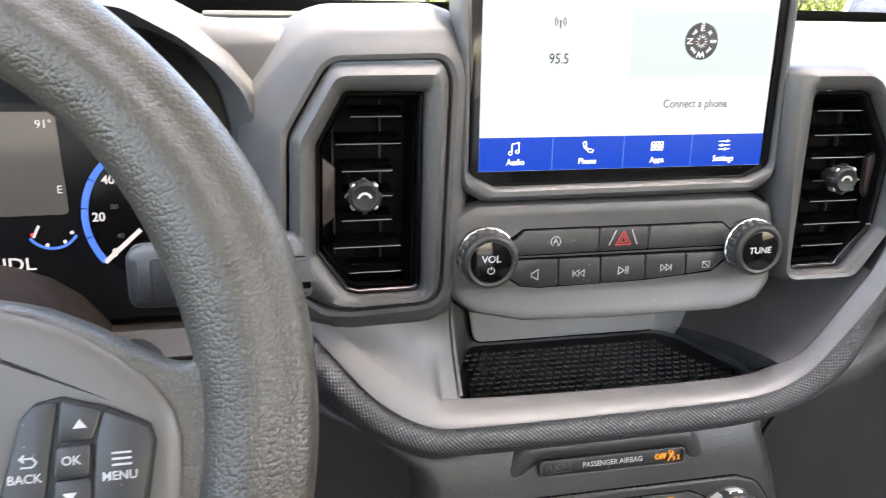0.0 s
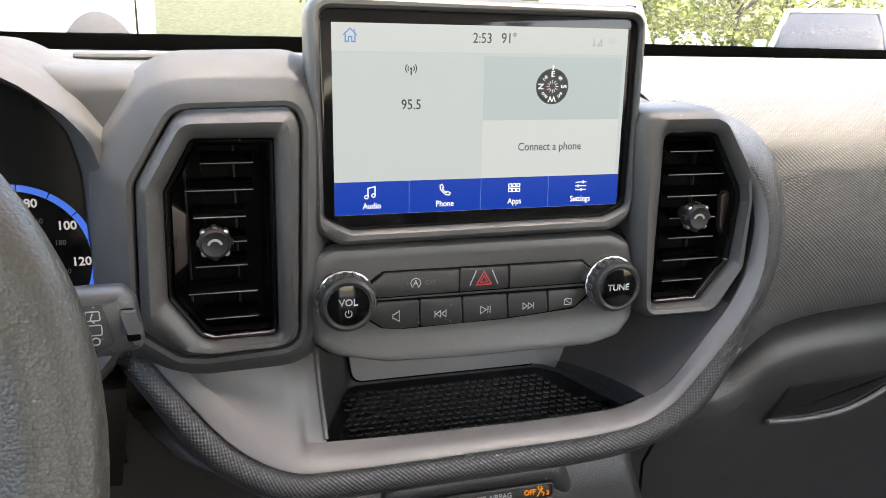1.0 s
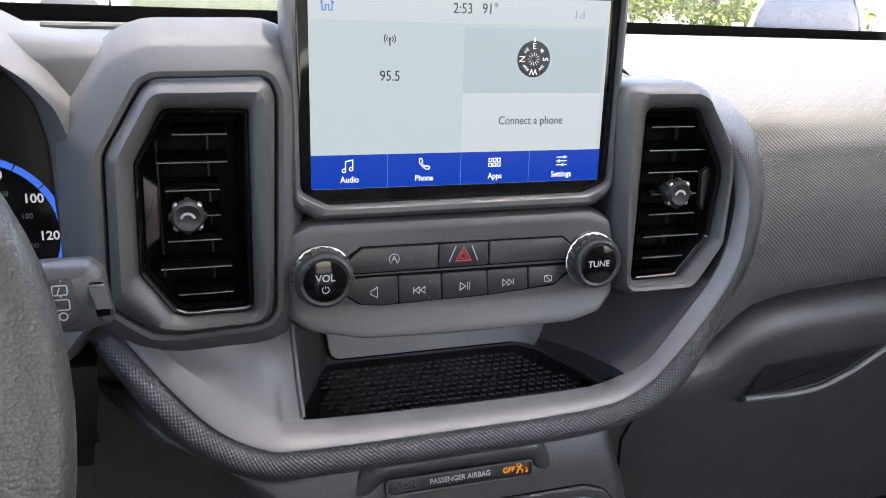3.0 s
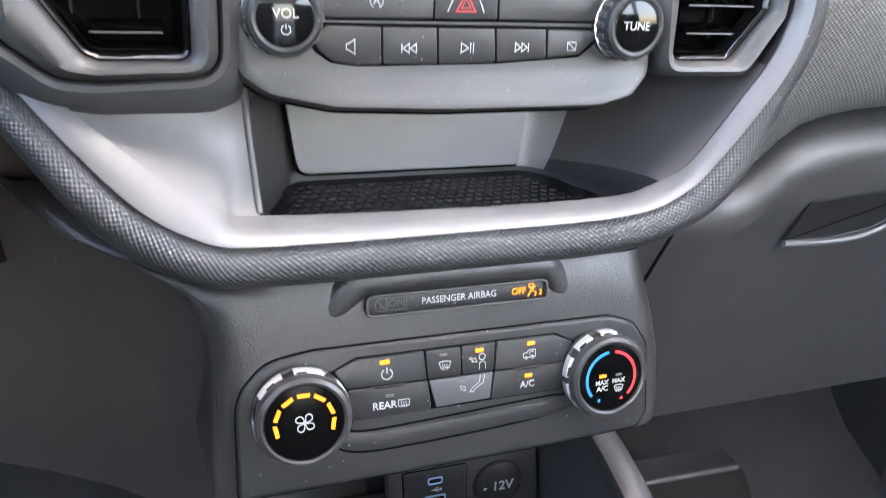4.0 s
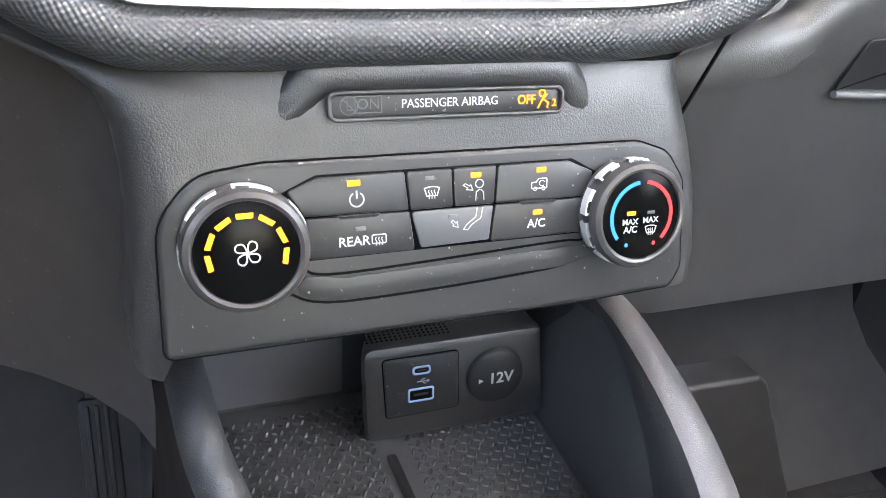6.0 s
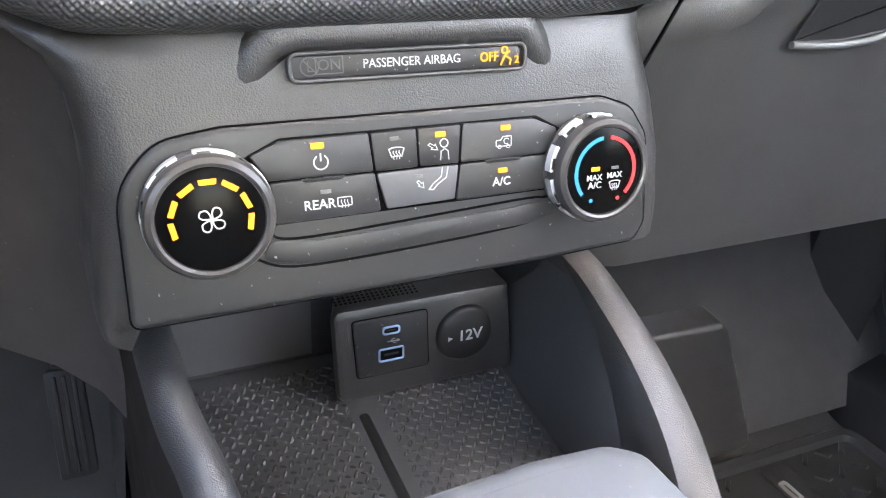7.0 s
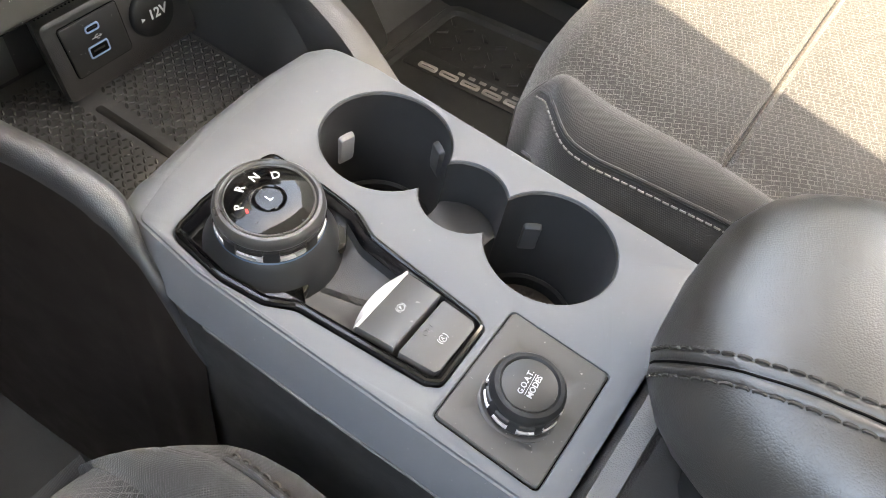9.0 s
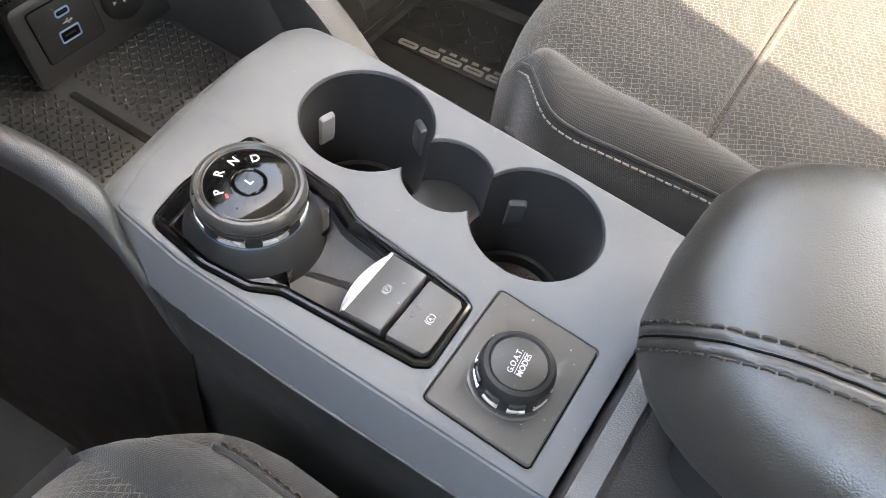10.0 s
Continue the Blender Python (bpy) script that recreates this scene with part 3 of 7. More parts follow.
for j in range(12):
    for i in range(32):
        x, y = xs0 + i * 0.0059 + (j % 2) * 0.00295, -0.005 + j * 0.0061
        if x > 0.108 - max(0, y - 0.008) * 0.65 or x < -0.078 + y * 0.1:
            continue
        ribs.append(moved(loft([lift(disc(0.0027, 8, 1.0, 0.85), 0), lift(disc(0.0019, 8, 1.0, 0.80), 0.0009)], (False, True)), at(x, y, FLOORZ + 0.0028, 20)))
tagged(part("ribs", join(*ribs), MATRUBBER, tray_mat), kind="stuff")

# stack shroud: grained body round the climate panel, down to the storage bay
secs = []
for z, xl, xr, y in ((1.035, -0.215, 0.24, 0.03), (1.017, -0.185, 0.19, -0.002), (1.010, -0.160, 0.135, -0.018), (1.003, -0.139, 0.110, -0.0335), (0.995, -0.129, 0.108, -0.0385), (0.983, -0.1245, 0.1115, -0.0425), (0.965, -0.1225, 0.117, -0.0475),
                     (0.945, -0.1225, 0.1215, -0.0525), (0.920, -0.1245, 0.1235, -0.058), (0.902, -0.1265, 0.1215, -0.062), (0.893, -0.1255, 0.114, -0.062), (0.889, -0.120, 0.106, -0.057)):
    row = []
    r = 0.016
    for k in range(5):
        a = radians(90 * k / 4)
        row.append(Vector((xl + r - r * math.cos(a), y + r - r * math.sin(a), z)))
    for k in range(11):
        row.append(Vector((xl + r + (xr - xl - 2 * r) * (k + 0.5) / 11, y, z)))
    for k in range(5):
        a = radians(90 * k / 4)
        row.append(Vector((xr - r + r * math.sin(a), y + r - r * math.cos(a), z)))
    back = Vector((0, 0.16, 0))
    row = [Vector((p.x, p.y, min(1.003, max(p.z, 0.9065)) if -0.1135 < p.x < 0.128 else p.z)) for p in row]
    secs.append([Vector((xl - 0.012, y + 0.17, z))] + row + [Vector((xr + 0.012, y + 0.17, z))])
part("stack_shroud", loft(secs, closed=False), GRAIN, dash, "dark grained centre stack surround")

# knee panels at either side of the stack
secs = []
for x in (-0.95, -0.6, -0.35, -0.25, -0.215):
    secs.append([Vector((x, y, z)) for y, z in ((0.05, 1.10), (0.035, 1.05), (0.05, 0.99), (0.08, 0.93), (0.13, 0.87), (0.25, 0.80), (0.5, 0.76))])
part("knee_panel", loft(secs, closed=False), SKIRT, dash, "black driver-side knee panel")
part("lower_filler", moved(loft([[(-0.30, 0.075, 0.855), (-0.30, 0.05, 1.09)], [(-0.25, 0.070, 0.845), (-0.25, 0.048, 1.09)], [(-0.215, 0.066, 0.832), (-0.215, 0.045, 1.09)], [(-0.18, 0.062, 0.815), (-0.18, 0.036, 1.06)], [(-0.155, 0.050, 0.806), (-0.155, 0.016, 1.04)], [(-0.135, 0.030, 0.80), (-0.135, -0.004, 1.03)], [(-0.122, 0.0, 0.80), (-0.122, -0.03, 1.03)]], closed=False), Matrix()), KNEE, dash)

# ---- glovebox ----
glove = thing("glovebox", (0.4, 0.05, 0.80), "closed dark grained glovebox with a recessed pull handle", "glovebox")
secs = []
for x, up in ((0.125, 0.965), (0.15, 0.985), (0.175, 0.998), (0.20, 1.006), (0.215, 1.007), (0.23, 1.012), (0.242, 1.024), (0.255, 1.034), (0.275, 1.041), (0.30, 1.045), (0.35, 1.048), (0.45, 1.053), (0.60, 1.057), (0.78, 1.059), (0.92, 1.061)):
    off = 0.030 * max(0, (0.2 - x) / 0.075)
    pts = [(0.062 + off, up + 0.006), (0.040 + off, up - 0.002), (0.029 + off, up - 0.016), (0.029 + off, up - 0.034), (0.0335 + off, 0.982), (0.041 + off, 0.955), (0.050 + off, 0.90), (0.058 + off, 0.84), (0.062 + off, 0.803), (0.068 + off, 0.796), (0.12 + off, 0.80)]
    secs.append([Vector((x, p.y, p.z)) for p in spline([Vector((0, *q)) for q in pts], 3)])
lid = part("lid", loft(secs, closed=False), GRAINTOP, glove, "grained glovebox door")
PG = plane((0.33, 0.0368, 0.973), -11)
hr = rpoly(mm([(-50, 22), (-58.5, -12), (-18, -13.5), (18, -8), (40, 5), (62, 24), (70, 30), (-8, 26)]), [0.004, 0.0015, 0.02, 0.02, 0.02, 0.01, 0.002, 0.01], 5)
# Shallow plate: the pocket's shade is in its dark colour, not its depth.
part("handle_recess", moved(loft([lift(hr, 0.0036), lift(offset(hr, -0.0012), 0.0040), lift(offset(hr, -0.0022), 0.0031)], (False, True)), Matrix()), DARK, lid, "pull recess, a shallow plate with its shade put into dark colour", m=PG)
part("handle_lip", sweep([Vector((x / 1000, y / 1000, z / 1000)) for x, y, z in spline([(-58.5, -12.4, 4.4), (-40, -13.4, 4.8), (-14, -13.4, 5.6), (14, -8.6, 6.6), (38, 4, 7.0), (60, 21, 6.5), (70, 30, 5.5)], 6)], disc(0.0024, 10), (0, 0, 1)), GREYTRIM, lid, "pale lower lip", m=PG)
part("seam", sweep([(0.128, -0.020, 0.905), (0.150, 0.02, 0.95), (0.178, 0.024, 1.005), (0.19, 0.02, 1.03)], disc(0.0012, 6), (0, 1, 0)), BLACK, glove)

# ---- air vents ----
def vent(side, outer, opening, slats, slat_x, knob, pocket, label):
    o = thing("air_vent", (sum(p[0] for p in outer) / len(outer) / 1000, 0.0, 1.10), label, "air vent", "dash air vents")
    V = plane((0, -0.012, 1.158), 6)
    po = rpoly(mm(outer), 0.012, 5)
    pi = rpoly(mm(opening), 0.006, 5)
    mid = [((a[0] + 2 * b[0]) / 3, (a[1] + 2 * b[1]) / 3) for a, b in zip(po, pi)]
    part("frame", loft([lift(offset(po, 0.001), -0.045), lift(offset(po, 0.001), -0.010), lift(po, -0.004), lift(offset(po, -0.0025), -0.0008), lift([(a[0] * .62 + b[0] * .38, a[1] * .62 + b[1] * .38) for a, b in zip(po, pi)], 0.0012),
                        lift(mid, 0.0004), lift(offset(pi, 0.0016), -0.0018), lift(pi, -0.004), lift(pi, -0.008)]), DASH, o, "charcoal surround", m=V)
    if side == "left":
        part("pod", loft([lift(offset(po, 0.0014), -0.008), lift(offset(po, 0.0024), -0.0050), lift(offset(po, 0.005), -0.0042), lift(offset(po, 0.009), -0.0066), lift(offset(po, 0.014), -0.0125), lift(offset(po, 0.020), -0.022), lift(offset(po, 0.026), -0.036), lift(offset(po, 0.030), -0.055)]), DASHTOP, o, "moulded pod round the vent", m=V)
    part("bezel", loft([lift(offset(pi, -0.0003), -0.009), lift(offset(pi, -0.0003), -0.0062), lift(offset(pi, -0.0010), -0.0056), lift(offset(pi, -0.0026), -0.0068), lift(offset(pi, -0.0040), -0.0100), lift(offset(pi, -0.0044), -0.022)]), PIANO, o, "gloss black inner bezel", m=V)
    cav = offset(pi, -0.0042)
    part("cavity", loft([lift(cav, -0.008), lift(cav, -0.02), lift(offset(cav, -0.002), -0.0285)], (False, True)), BLACK, o, "black air duct", m=V)
    for k, v in enumerate(slats):
        x0, x1 = slat_x(k)
        w = x1 - x0
        sl = loft([[(-w / 2, -0.0007, -0.012), (-w / 2, 0.0006, -0.012), (-w / 2, 0.0010, 0.0), (-w / 2, 0.0003, 0.0013), (-w / 2, -0.0006, 0.0008)], [(w / 2, -0.0007, -0.012), (w / 2, 0.0006, -0.012), (w / 2, 0.0010, 0.0), (w / 2, 0.0003, 0.0013), (w / 2, -0.0006, 0.0008)]], (True, True))
        fr = V @ at((x0 + x1) / 2, v / 1000, -0.0125) @ Matrix.Rotation(radians(20), 4, "X")
        blade = part("slat", sl, SLAT, o, "gloss black slat", m=fr)
        # A pale thread along the blade stands for its highlight.
        part("edge", sweep([(-w / 2, 0.0004, 0.0012), (w / 2, 0.0004, 0.0012)], disc(0.0003, 6), (0, 1, 0)), SLATGLINT, blade, m=fr)
    for vx in (knob[0] - 14, knob[0] + 12):
        part("vane", box(0.0011, 0.095, 0.003, 0.0003), DARK, o, m=V @ at(vx / 1000, -0.001, -0.0278))
    part("side_panel", slab(rpoly(mm(pocket), 0.0025, 4), 0.004, 0.001), VENTREFLECT, o, "gloss black side panel, brown reflection put into its colour", m=V @ at(0, 0, -0.0165))
    kb = part("knob", lathe([(0, -0.010), (0.0046, -0.010), (0.0052, -0.004), (0.0078, -0.002), (0.0084, 0.001), (0.0082, 0.0055), (0.0066, 0.0076), (0.0060, 0.0072), (0, 0.0070)], 32), DARK, o, "ribbed direction knob", m=V @ at(knob[0] / 1000, knob[1] / 1000, -0.004))
    for a in range(8):
        part("grip", box(0.0030, 0.0026, 0.0046, 0.0005), ALU if a % 2 else DARK, kb, m=V @ at(knob[0] / 1000, knob[1] / 1000, -0.0030) @ Matrix.Rotation(radians(45 * a), 4, "Z") @ at(0.0079, 0, 0))
    part("marking", stroke(disc(0.0034, 14, 1, 1, 0, -0.0012, 15, 150), 0.0013), ALU, kb, "pale arc marking", m=V @ at(knob[0] / 1000, knob[1] / 1000, 0.0031))


vent("left", [(-109, 67.5), (-106, 58), (-110, -63), (-158, -65), (-172, -63.5), (-191.5, -48), (-188.5, 30), (-167, 66)],
     [(-118.5, 53), (-119, 48), (-120, -57.5), (-156, -57.5), (-162, -55), (-177.6, -32), (-176.2, 26), (-161, 53.5)],
     [39.4, 25, 10.4, -3.4, -16.7, -31.9, -46.7], lambda k: ((-0.157, -0.165, -0.162, -0.161, -0.1625, -0.167, -0.159)[k], (-0.130, -0.1305, -0.135, -0.135, -0.1353, -0.1306, -0.1306)[k]),
     (-151.7, -0.8), [(-176.0, 21.5), (-165.4, 12.2), (-166.3, -14.8), (-174.2, -21.5), (-178.0, -29)], "driver-side dash air vent, charcoal frame, seven black slats")
vent("right", [(94, 65.8), (145, 66.4), (154, 62), (176, 31), (178.4, 10), (179, -36.5), (161, -65.5), (105, -65), (97, 0)],
     [(112, 52.6), (146, 52.4), (151, 51), (171.5, 17.5), (173.4, 8), (170, -32), (149.5, -57.6), (113, -57.9), (112.4, 0)],
     [39.7, 25.1, 11.2, -3.0, -16.0, -30.6, -44.6], lambda k: ((0.122, 0.1225, 0.123, 0.1262, 0.1264, 0.124, 0.125)[k], (0.1527, 0.1630, 0.1586, 0.1591, 0.1593, 0.1645, 0.1562)[k]),
     (137.8, 0.0), [(173, 16), (163.5, 10.6), (164.6, -11.4), (170, -19.4), (172, -10)], "passenger-side dash air vent, charcoal frame, seven black slats")

# ---- touchscreen ----
S = plane((0, 0, 1.165), 6.6)
scr = thing("touchscreen", (0, 0.02, 1.15), "lit dashboard touchscreen in a dark grey housing", "touchscreen")
ho = rpoly(mm([(-100, 119), (-99, -8), (-84, -17), (84, -16), (97, -8), (98, 117)]), [0.014, 0.012, 0.012, 0.012, 0.012, 0.014], 6)
hi = rpoly(mm([(-93.5, 111), (-93, -1), (-78, -8.5), (78, -7.5), (93, -1), (93.5, 110)]), [0.007, 0.006, 0.006, 0.006, 0.006, 0.007], 6)
part("housing", loft([lift(offset(ho, -0.012), -0.030), lift(ho, -0.022), lift(ho, 0.000), lift(offset(ho, -0.0012), 0.0032), lift(offset(ho, -0.0035), 0.0048), lift(offset(hi, 0.0022), 0.0046), lift(offset(hi, 0.0006), 0.0030), lift(hi, 0.0002)], (True, False)), DASH, scr, "rounded charcoal housing", m=S)
part("glass", slab(hi, 0.0012, 0.0004, -0.0012), PIANO, scr, "gloss black screen glass", m=S)
display = part("display", slab(mm([(-87, 0), (87, 0), (87, 104), (-87, 104)]), 0.00012, 0.00002, 0.0), LCD, scr, "pale lit display", m=S)


def on_screen(name, bm, material, x, y, lift_z=0.00032, label=""):
    part(name, bm, material, display, label, m=S @ at(x / 1000, y / 1000, lift_z))


def rect(w, h):
    return slab(mm([(-w / 2, -h / 2), (w / 2, -h / 2), (w / 2, h / 2), (-w / 2, h / 2)]), 0.0001, 0.00002)


on_screen("status_bar", rect(174, 14.5), LCDTOP, 0, 96.7, 0.00016)
on_screen("divider", rect(172, 0.5), LCDLINE, 0, 89.2, 0.0003)
on_screen("card", rect(86, 35.5), LCDCARD, 41.5, 69.8, 0.00016)
on_screen("card", rect(86, 33), LCDTOP, 41.5, 35.3, 0.00016)
on_screen("menu_bar", rect(174, 18.6), LCDBLUE, 0, 9.4, 0.00016)
for x in (-44.5, -1.5, 41):
    on_screen("divider", rect(0.35, 18.4), LCDBLUE2, x, 9.4, 0.0003)
for body, x, y, size, mt in (("2:53", -2.9, 97, 7.8, LCDINK), ("91°", 12.8, 97.2, 7.8, LCDINK), ("95.5", -43.5, 60.9, 7.8, LCDINK), ("Connect a phone", 40.7, 36.3, 6.7, LCDINK),
                             ("Audio", -65.9, 4.9, 5.0, LCDWHITE), ("Phone", -23.3, 4.6, 5.0, LCDWHITE), ("Apps", 19.7, 4.4, 5.0, LCDWHITE), ("Settings", 62.3, 4.3, 5.0, LCDWHITE)):
    on_screen("caption", letters(body, size / 1000, 0.00010 if mt is LCDWHITE else 0.00004, squeeze=0.86), mt, x, y, 0.0003)
on_screen("home_icon", join(stroke(mm([(-3.6, 0.2), (0, 3.6), (3.6, 0.2)]), 0.0006), stroke(mm([(-2.6, 0.6), (-2.6, -3.2), (-0.9, -3.2), (-0.9, -0.6), (0.9, -0.6), (0.9, -3.2), (2.6, -3.2), (2.6, 0.6)]), 0.0006), stroke(mm([(2.4, 2.2), (2.4, 3.4)]), 0.0006)), LCDICON, -77.1, 97.4)
on_screen("signal_icon", join(stroke(mm([(-2, 2), (-2, -2)]), 0.0004), stroke(mm([(-2.6, -1.3), (-2, -2.1), (-1.4, -1.3)]), 0.0004), stroke(mm([(0.4, -2), (3, -2), (3, 1.6), (0.4, -2)]), 0.0005)), LCDGREY, 67.3, 96.2)
on_screen("wireless_icon", join(*[stroke(disc(r, 10, 1, 1, 0, -0.0022, 45, 90), 0.0005) for r in (0.0014, 0.0029, 0.0044)]), LCDLINE, 76.6, 96.4)
on_screen("antenna_icon", join(stroke(mm([(0, -2.6), (0, 1)]), 0.0007), *[stroke(disc(r, 8, 1, 1, 0, 0.001, a, 90), 0.0005) for r in (0.0018, 0.0031) for a in (-45, 135)], moved(slab(disc(0.0007, 10), 0.0001), at(0, 0.001))), LCDINK, -43.7, 79.5)
on_screen("compass_dial", slab(disc(0.0101, 40), 0.00015, 0.00003), LCDINK, 40.4, 71, 0.0003)
comp = [moved(letters(ch, 0.0048, 0.0001), at(0.0070 * math.sin(radians(a)), 0.0070 * math.cos(radians(a)), 0, -a)) for ch, a in (("E", 0), ("S", 90), ("W", 180), ("N", 270))]
comp += [moved(letters(ch, 0.0024, 0), at(0.0066 * math.sin(radians(a)), 0.0066 * math.cos(radians(a)), 0, -a)) for ch, a in (("SE", 45), ("SW", 135), ("NW", 225), ("NE", 315))]
comp += [stroke([(0.0018 * math.cos(radians(a)), 0.0018 * math.sin(radians(a))), (0.0036 * math.cos(radians(a)), 0.0036 * math.sin(radians(a)))], 0.0003) for a in range(0, 360, 30)]
comp.append(stroke(mm([(0, 9.4), (0, 11.8)]), 0.0009))
on_screen("compass_letters", join(*comp), LCDWHITE, 40.4, 71, 0.0006)
on_screen("compass_needle", stroke(mm([(-4.2, 0), (-2.2, 0)]), 0.0005), RED, 40.4, 71, 0.0006)
on_screen("music_icon", join(stroke(mm([(-1.8, -2.4), (-1.8, 2.4), (2.2, 3.2), (2.2, -1.6)]), 0.0006), stroke(disc(0.0010, 10, 1, 1, -0.0027, -0.0026), 0.0005, True), stroke(disc(0.0010, 10, 1, 1, 0.0013, -0.0018), 0.0005, True)), LCDWHITE, -66.4, 12.7)
on_screen("phone_icon", stroke(mm([(-2.9, 2.6), (-1.6, 3.2), (-0.8, 1.4), (-1.6, 0.6), (0.8, -1.8), (1.6, -1.0), (3.4, -1.9), (2.7, -3.2), (0.6, -3.0), (-2.6, 0.2)]), 0.0005, True), LCDWHITE, -23.4, 12.8)
on_screen("apps_icon", join(*[moved(stroke(mm([(-.9, -.9), (.9, -.9), (.9, .9), (-.9, .9)]), 0.0005, True), at(i * 0.0026 - 0.0026, j * 0.0028 - 0.0014)) for i in range(3) for j in range(2)]), LCDWHITE, 19.2, 12.5)
on_screen("settings_icon", join(*[stroke(mm([(-3.6, y), (3.6, y)]), 0.0005) for y in (2.3, 0, -2.3)], *[stroke(mm([(x, y - 0.9), (x, y + 0.9)]), 0.0007) for x, y in ((1.6, 2.3), (-1.7, 0), (0.4, -2.3))]), LCDWHITE, 62.2, 12.2)

# ---- radio controls ----
R = plane((0, -0.0105, 1.115), 6)
rad = thing("radio_panel", (0, 0.0, 1.07), "charcoal radio control panel with two knobs and black buttons", "radio")
ro = rpoly(mm([(-104, 8), (-100, 28), (-88, 33), (84, 33), (97, 27), (102, 8), (103, -22), (92, -34), (72, -39), (-8, -39.5), (-60, -37.5), (-90, -31), (-103, -21)]), [0.01, 0.008, 0.012, 0.012, 0.01, 0.02, 0.012, 0.012, 0.03, 0.05, 0.03, 0.02, 0.01], 4)
def lipped(poly, z):
    """The face's lower edge swells out towards the cabin, so that it catches light from above."""
    out = []
    for x, y in poly:
        f = min(1, max(0, (-0.0175 - y) / 0.020)) ** 1.4
        out.append((x, y + 0.0016 * f, z + 0.0065 * f))
    return out


face_rings = [lift(offset(ro, 0.002), -0.040), lift(offset(ro, 0.001), -0.010), lipped(ro, -0.004), lipped(offset(ro, -0.0016), -0.001), lipped(offset(ro, -0.004), 0.0)]
face_rings += [lipped([(x * sx, -0.002 + (y + 0.002) * sy) for x, y in ro], -0.0001) for sx, sy in ((0.945, 0.80), (0.92, 0.68), (0.88, 0.55), (0.84, 0.44))]
part("face", loft(face_rings, (True, True)), DASH, rad, "smooth charcoal face", m=R)
part("seam", rim(offset(ro, 0.0022), offset(ro, 0.0006), 0.001, 0.0002, -0.010), BLACK, rad, m=R)
well1 = rpoly(mm([(-76, 8), (-61, 18.6), (64, 18.2), (76, 8), (66, 2.6), (-65, 2.4)]), 0.003, 4)
well2 = rpoly(mm([(-74, -2), (-66, 1.4), (66, 1.0), (74, -3), (60, -13.4), (16, -16.4), (-50, -17.4), (-62, -15.8), (-69, -11)]), 0.003, 4)
for w in (well1, well2):
    part("button_well", slab(w, 0.0004, 0.0001), BLACK, rad, "black gap round the buttons", m=R)


def radio_button(poly, icon=None, mt=None, label="", r=0.0012):
    b = part("button", slab(rpoly(mm(poly), r, 4), 0.0016, 0.0006), BUTTON, rad, label or "matt black push button", m=R @ at(0, 0, 0.0003))
    if icon:
        part("icon", icon, mt or WHITE, b, m=R @ at(0, 0, 0.0020))


def pt(bm, x, y, s=1.0):
    return moved(bm, at(x / 1000, y / 1000) @ Matrix.Scale(s, 4))


auto = join(stroke(disc(0.0029, 20, 1, 1, 0, 0, -60, 300), 0.00045), letters("A", 0.0046, 0.00012), stroke(mm([(1.2, -1.6), (1.5, -2.6), (2.4, -2.2)]), 0.0004))
radio_button([(-71, 9), (-60, 17.6), (-15.6, 17.4), (-15.6, 3.6), (-64, 3.4)], pt(auto, -41.9, 10.8), label="stop-start button")
part("icon", pt(letters("OFF", 0.0038), -33.0, 10.6), DIM, rad, m=R @ at(0, 0, 0.0020))
haz = join(stroke(mm([(-4.6, -3.6), (4.6, -3.6), (0, 4.6)]), 0.0007, True), stroke(mm([(-2.2, -2.2), (2.2, -2.2), (0, 2.0)]), 0.00045, True))
radio_button([(-14.9, 17.4), (15.2, 17.3), (15.6, 3.6), (-15.0, 3.6)], pt(haz, -0.2, 10.7), HAZARD, "hazard light button")
for sx in (-1, 1):
    part("icon", pt(stroke(mm([(sx * 4.9, 5.2), (sx * 8.8, -3.8)]), 0.0006), -0.2, 10.7), PRINT, rad, m=R @ at(0, 0, 0.0020))
radio_button([(16.0, 17.3), (63, 17.2), (72, 10), (65, 3.6), (16.3, 3.6)])
mute = stroke(mm([(-2.2, -1.3), (-1.2, -1.3), (1.6, -3.2), (1.6, 3.2), (-1.2, 1.3), (-2.2, 1.3)]), 0.0005, True)
radio_button([(-70, -5), (-64, 0.4), (-39.8, 0), (-39.2, -16.2), (-51, -16.6), (-61, -15), (-67.5, -10.5)], pt(mute, -53.2, -8.6))
back = join(stroke(mm([(-3.8, 2), (-3.8, -2)]), 0.0005), stroke(mm([(-0.4, 2), (-0.4, -2), (-3.2, 0)]), 0.0005, True), stroke(mm([(3, 2), (3, -2), (0.2, 0)]), 0.0005, True))
radio_button([(-39.1, 0), (-13.8, -0.2), (-12.8, -16.2), (-38.5, -16.2)], pt(back, -26.3, -9.2))
play = join(stroke(mm([(-2.8, 2.3), (-2.8, -2.3), (0.8, 0)]), 0.0005, True), stroke(mm([(1.8, 2.3), (1.8, -2.3)]), 0.0005), stroke(mm([(3.2, 2.3), (3.2, -2.3)]), 0.0005))
radio_button([(-13.1, -0.2), (14.7, -0.3), (15.9, -15.4), (-12.1, -16.2)], pt(play, 1.1, -8.9))
fwd = join(stroke(mm([(3.8, 2), (3.8, -2)]), 0.0005), stroke(mm([(0.4, 2), (0.4, -2), (3.2, 0)]), 0.0005, True), stroke(mm([(-3, 2), (-3, -2), (-0.2, 0)]), 0.0005, True))
radio_button([(15.4, -0.3), (41, -0.4), (42, -13.6), (16.6, -15.3)], pt(fwd, 28.4, -8.6))
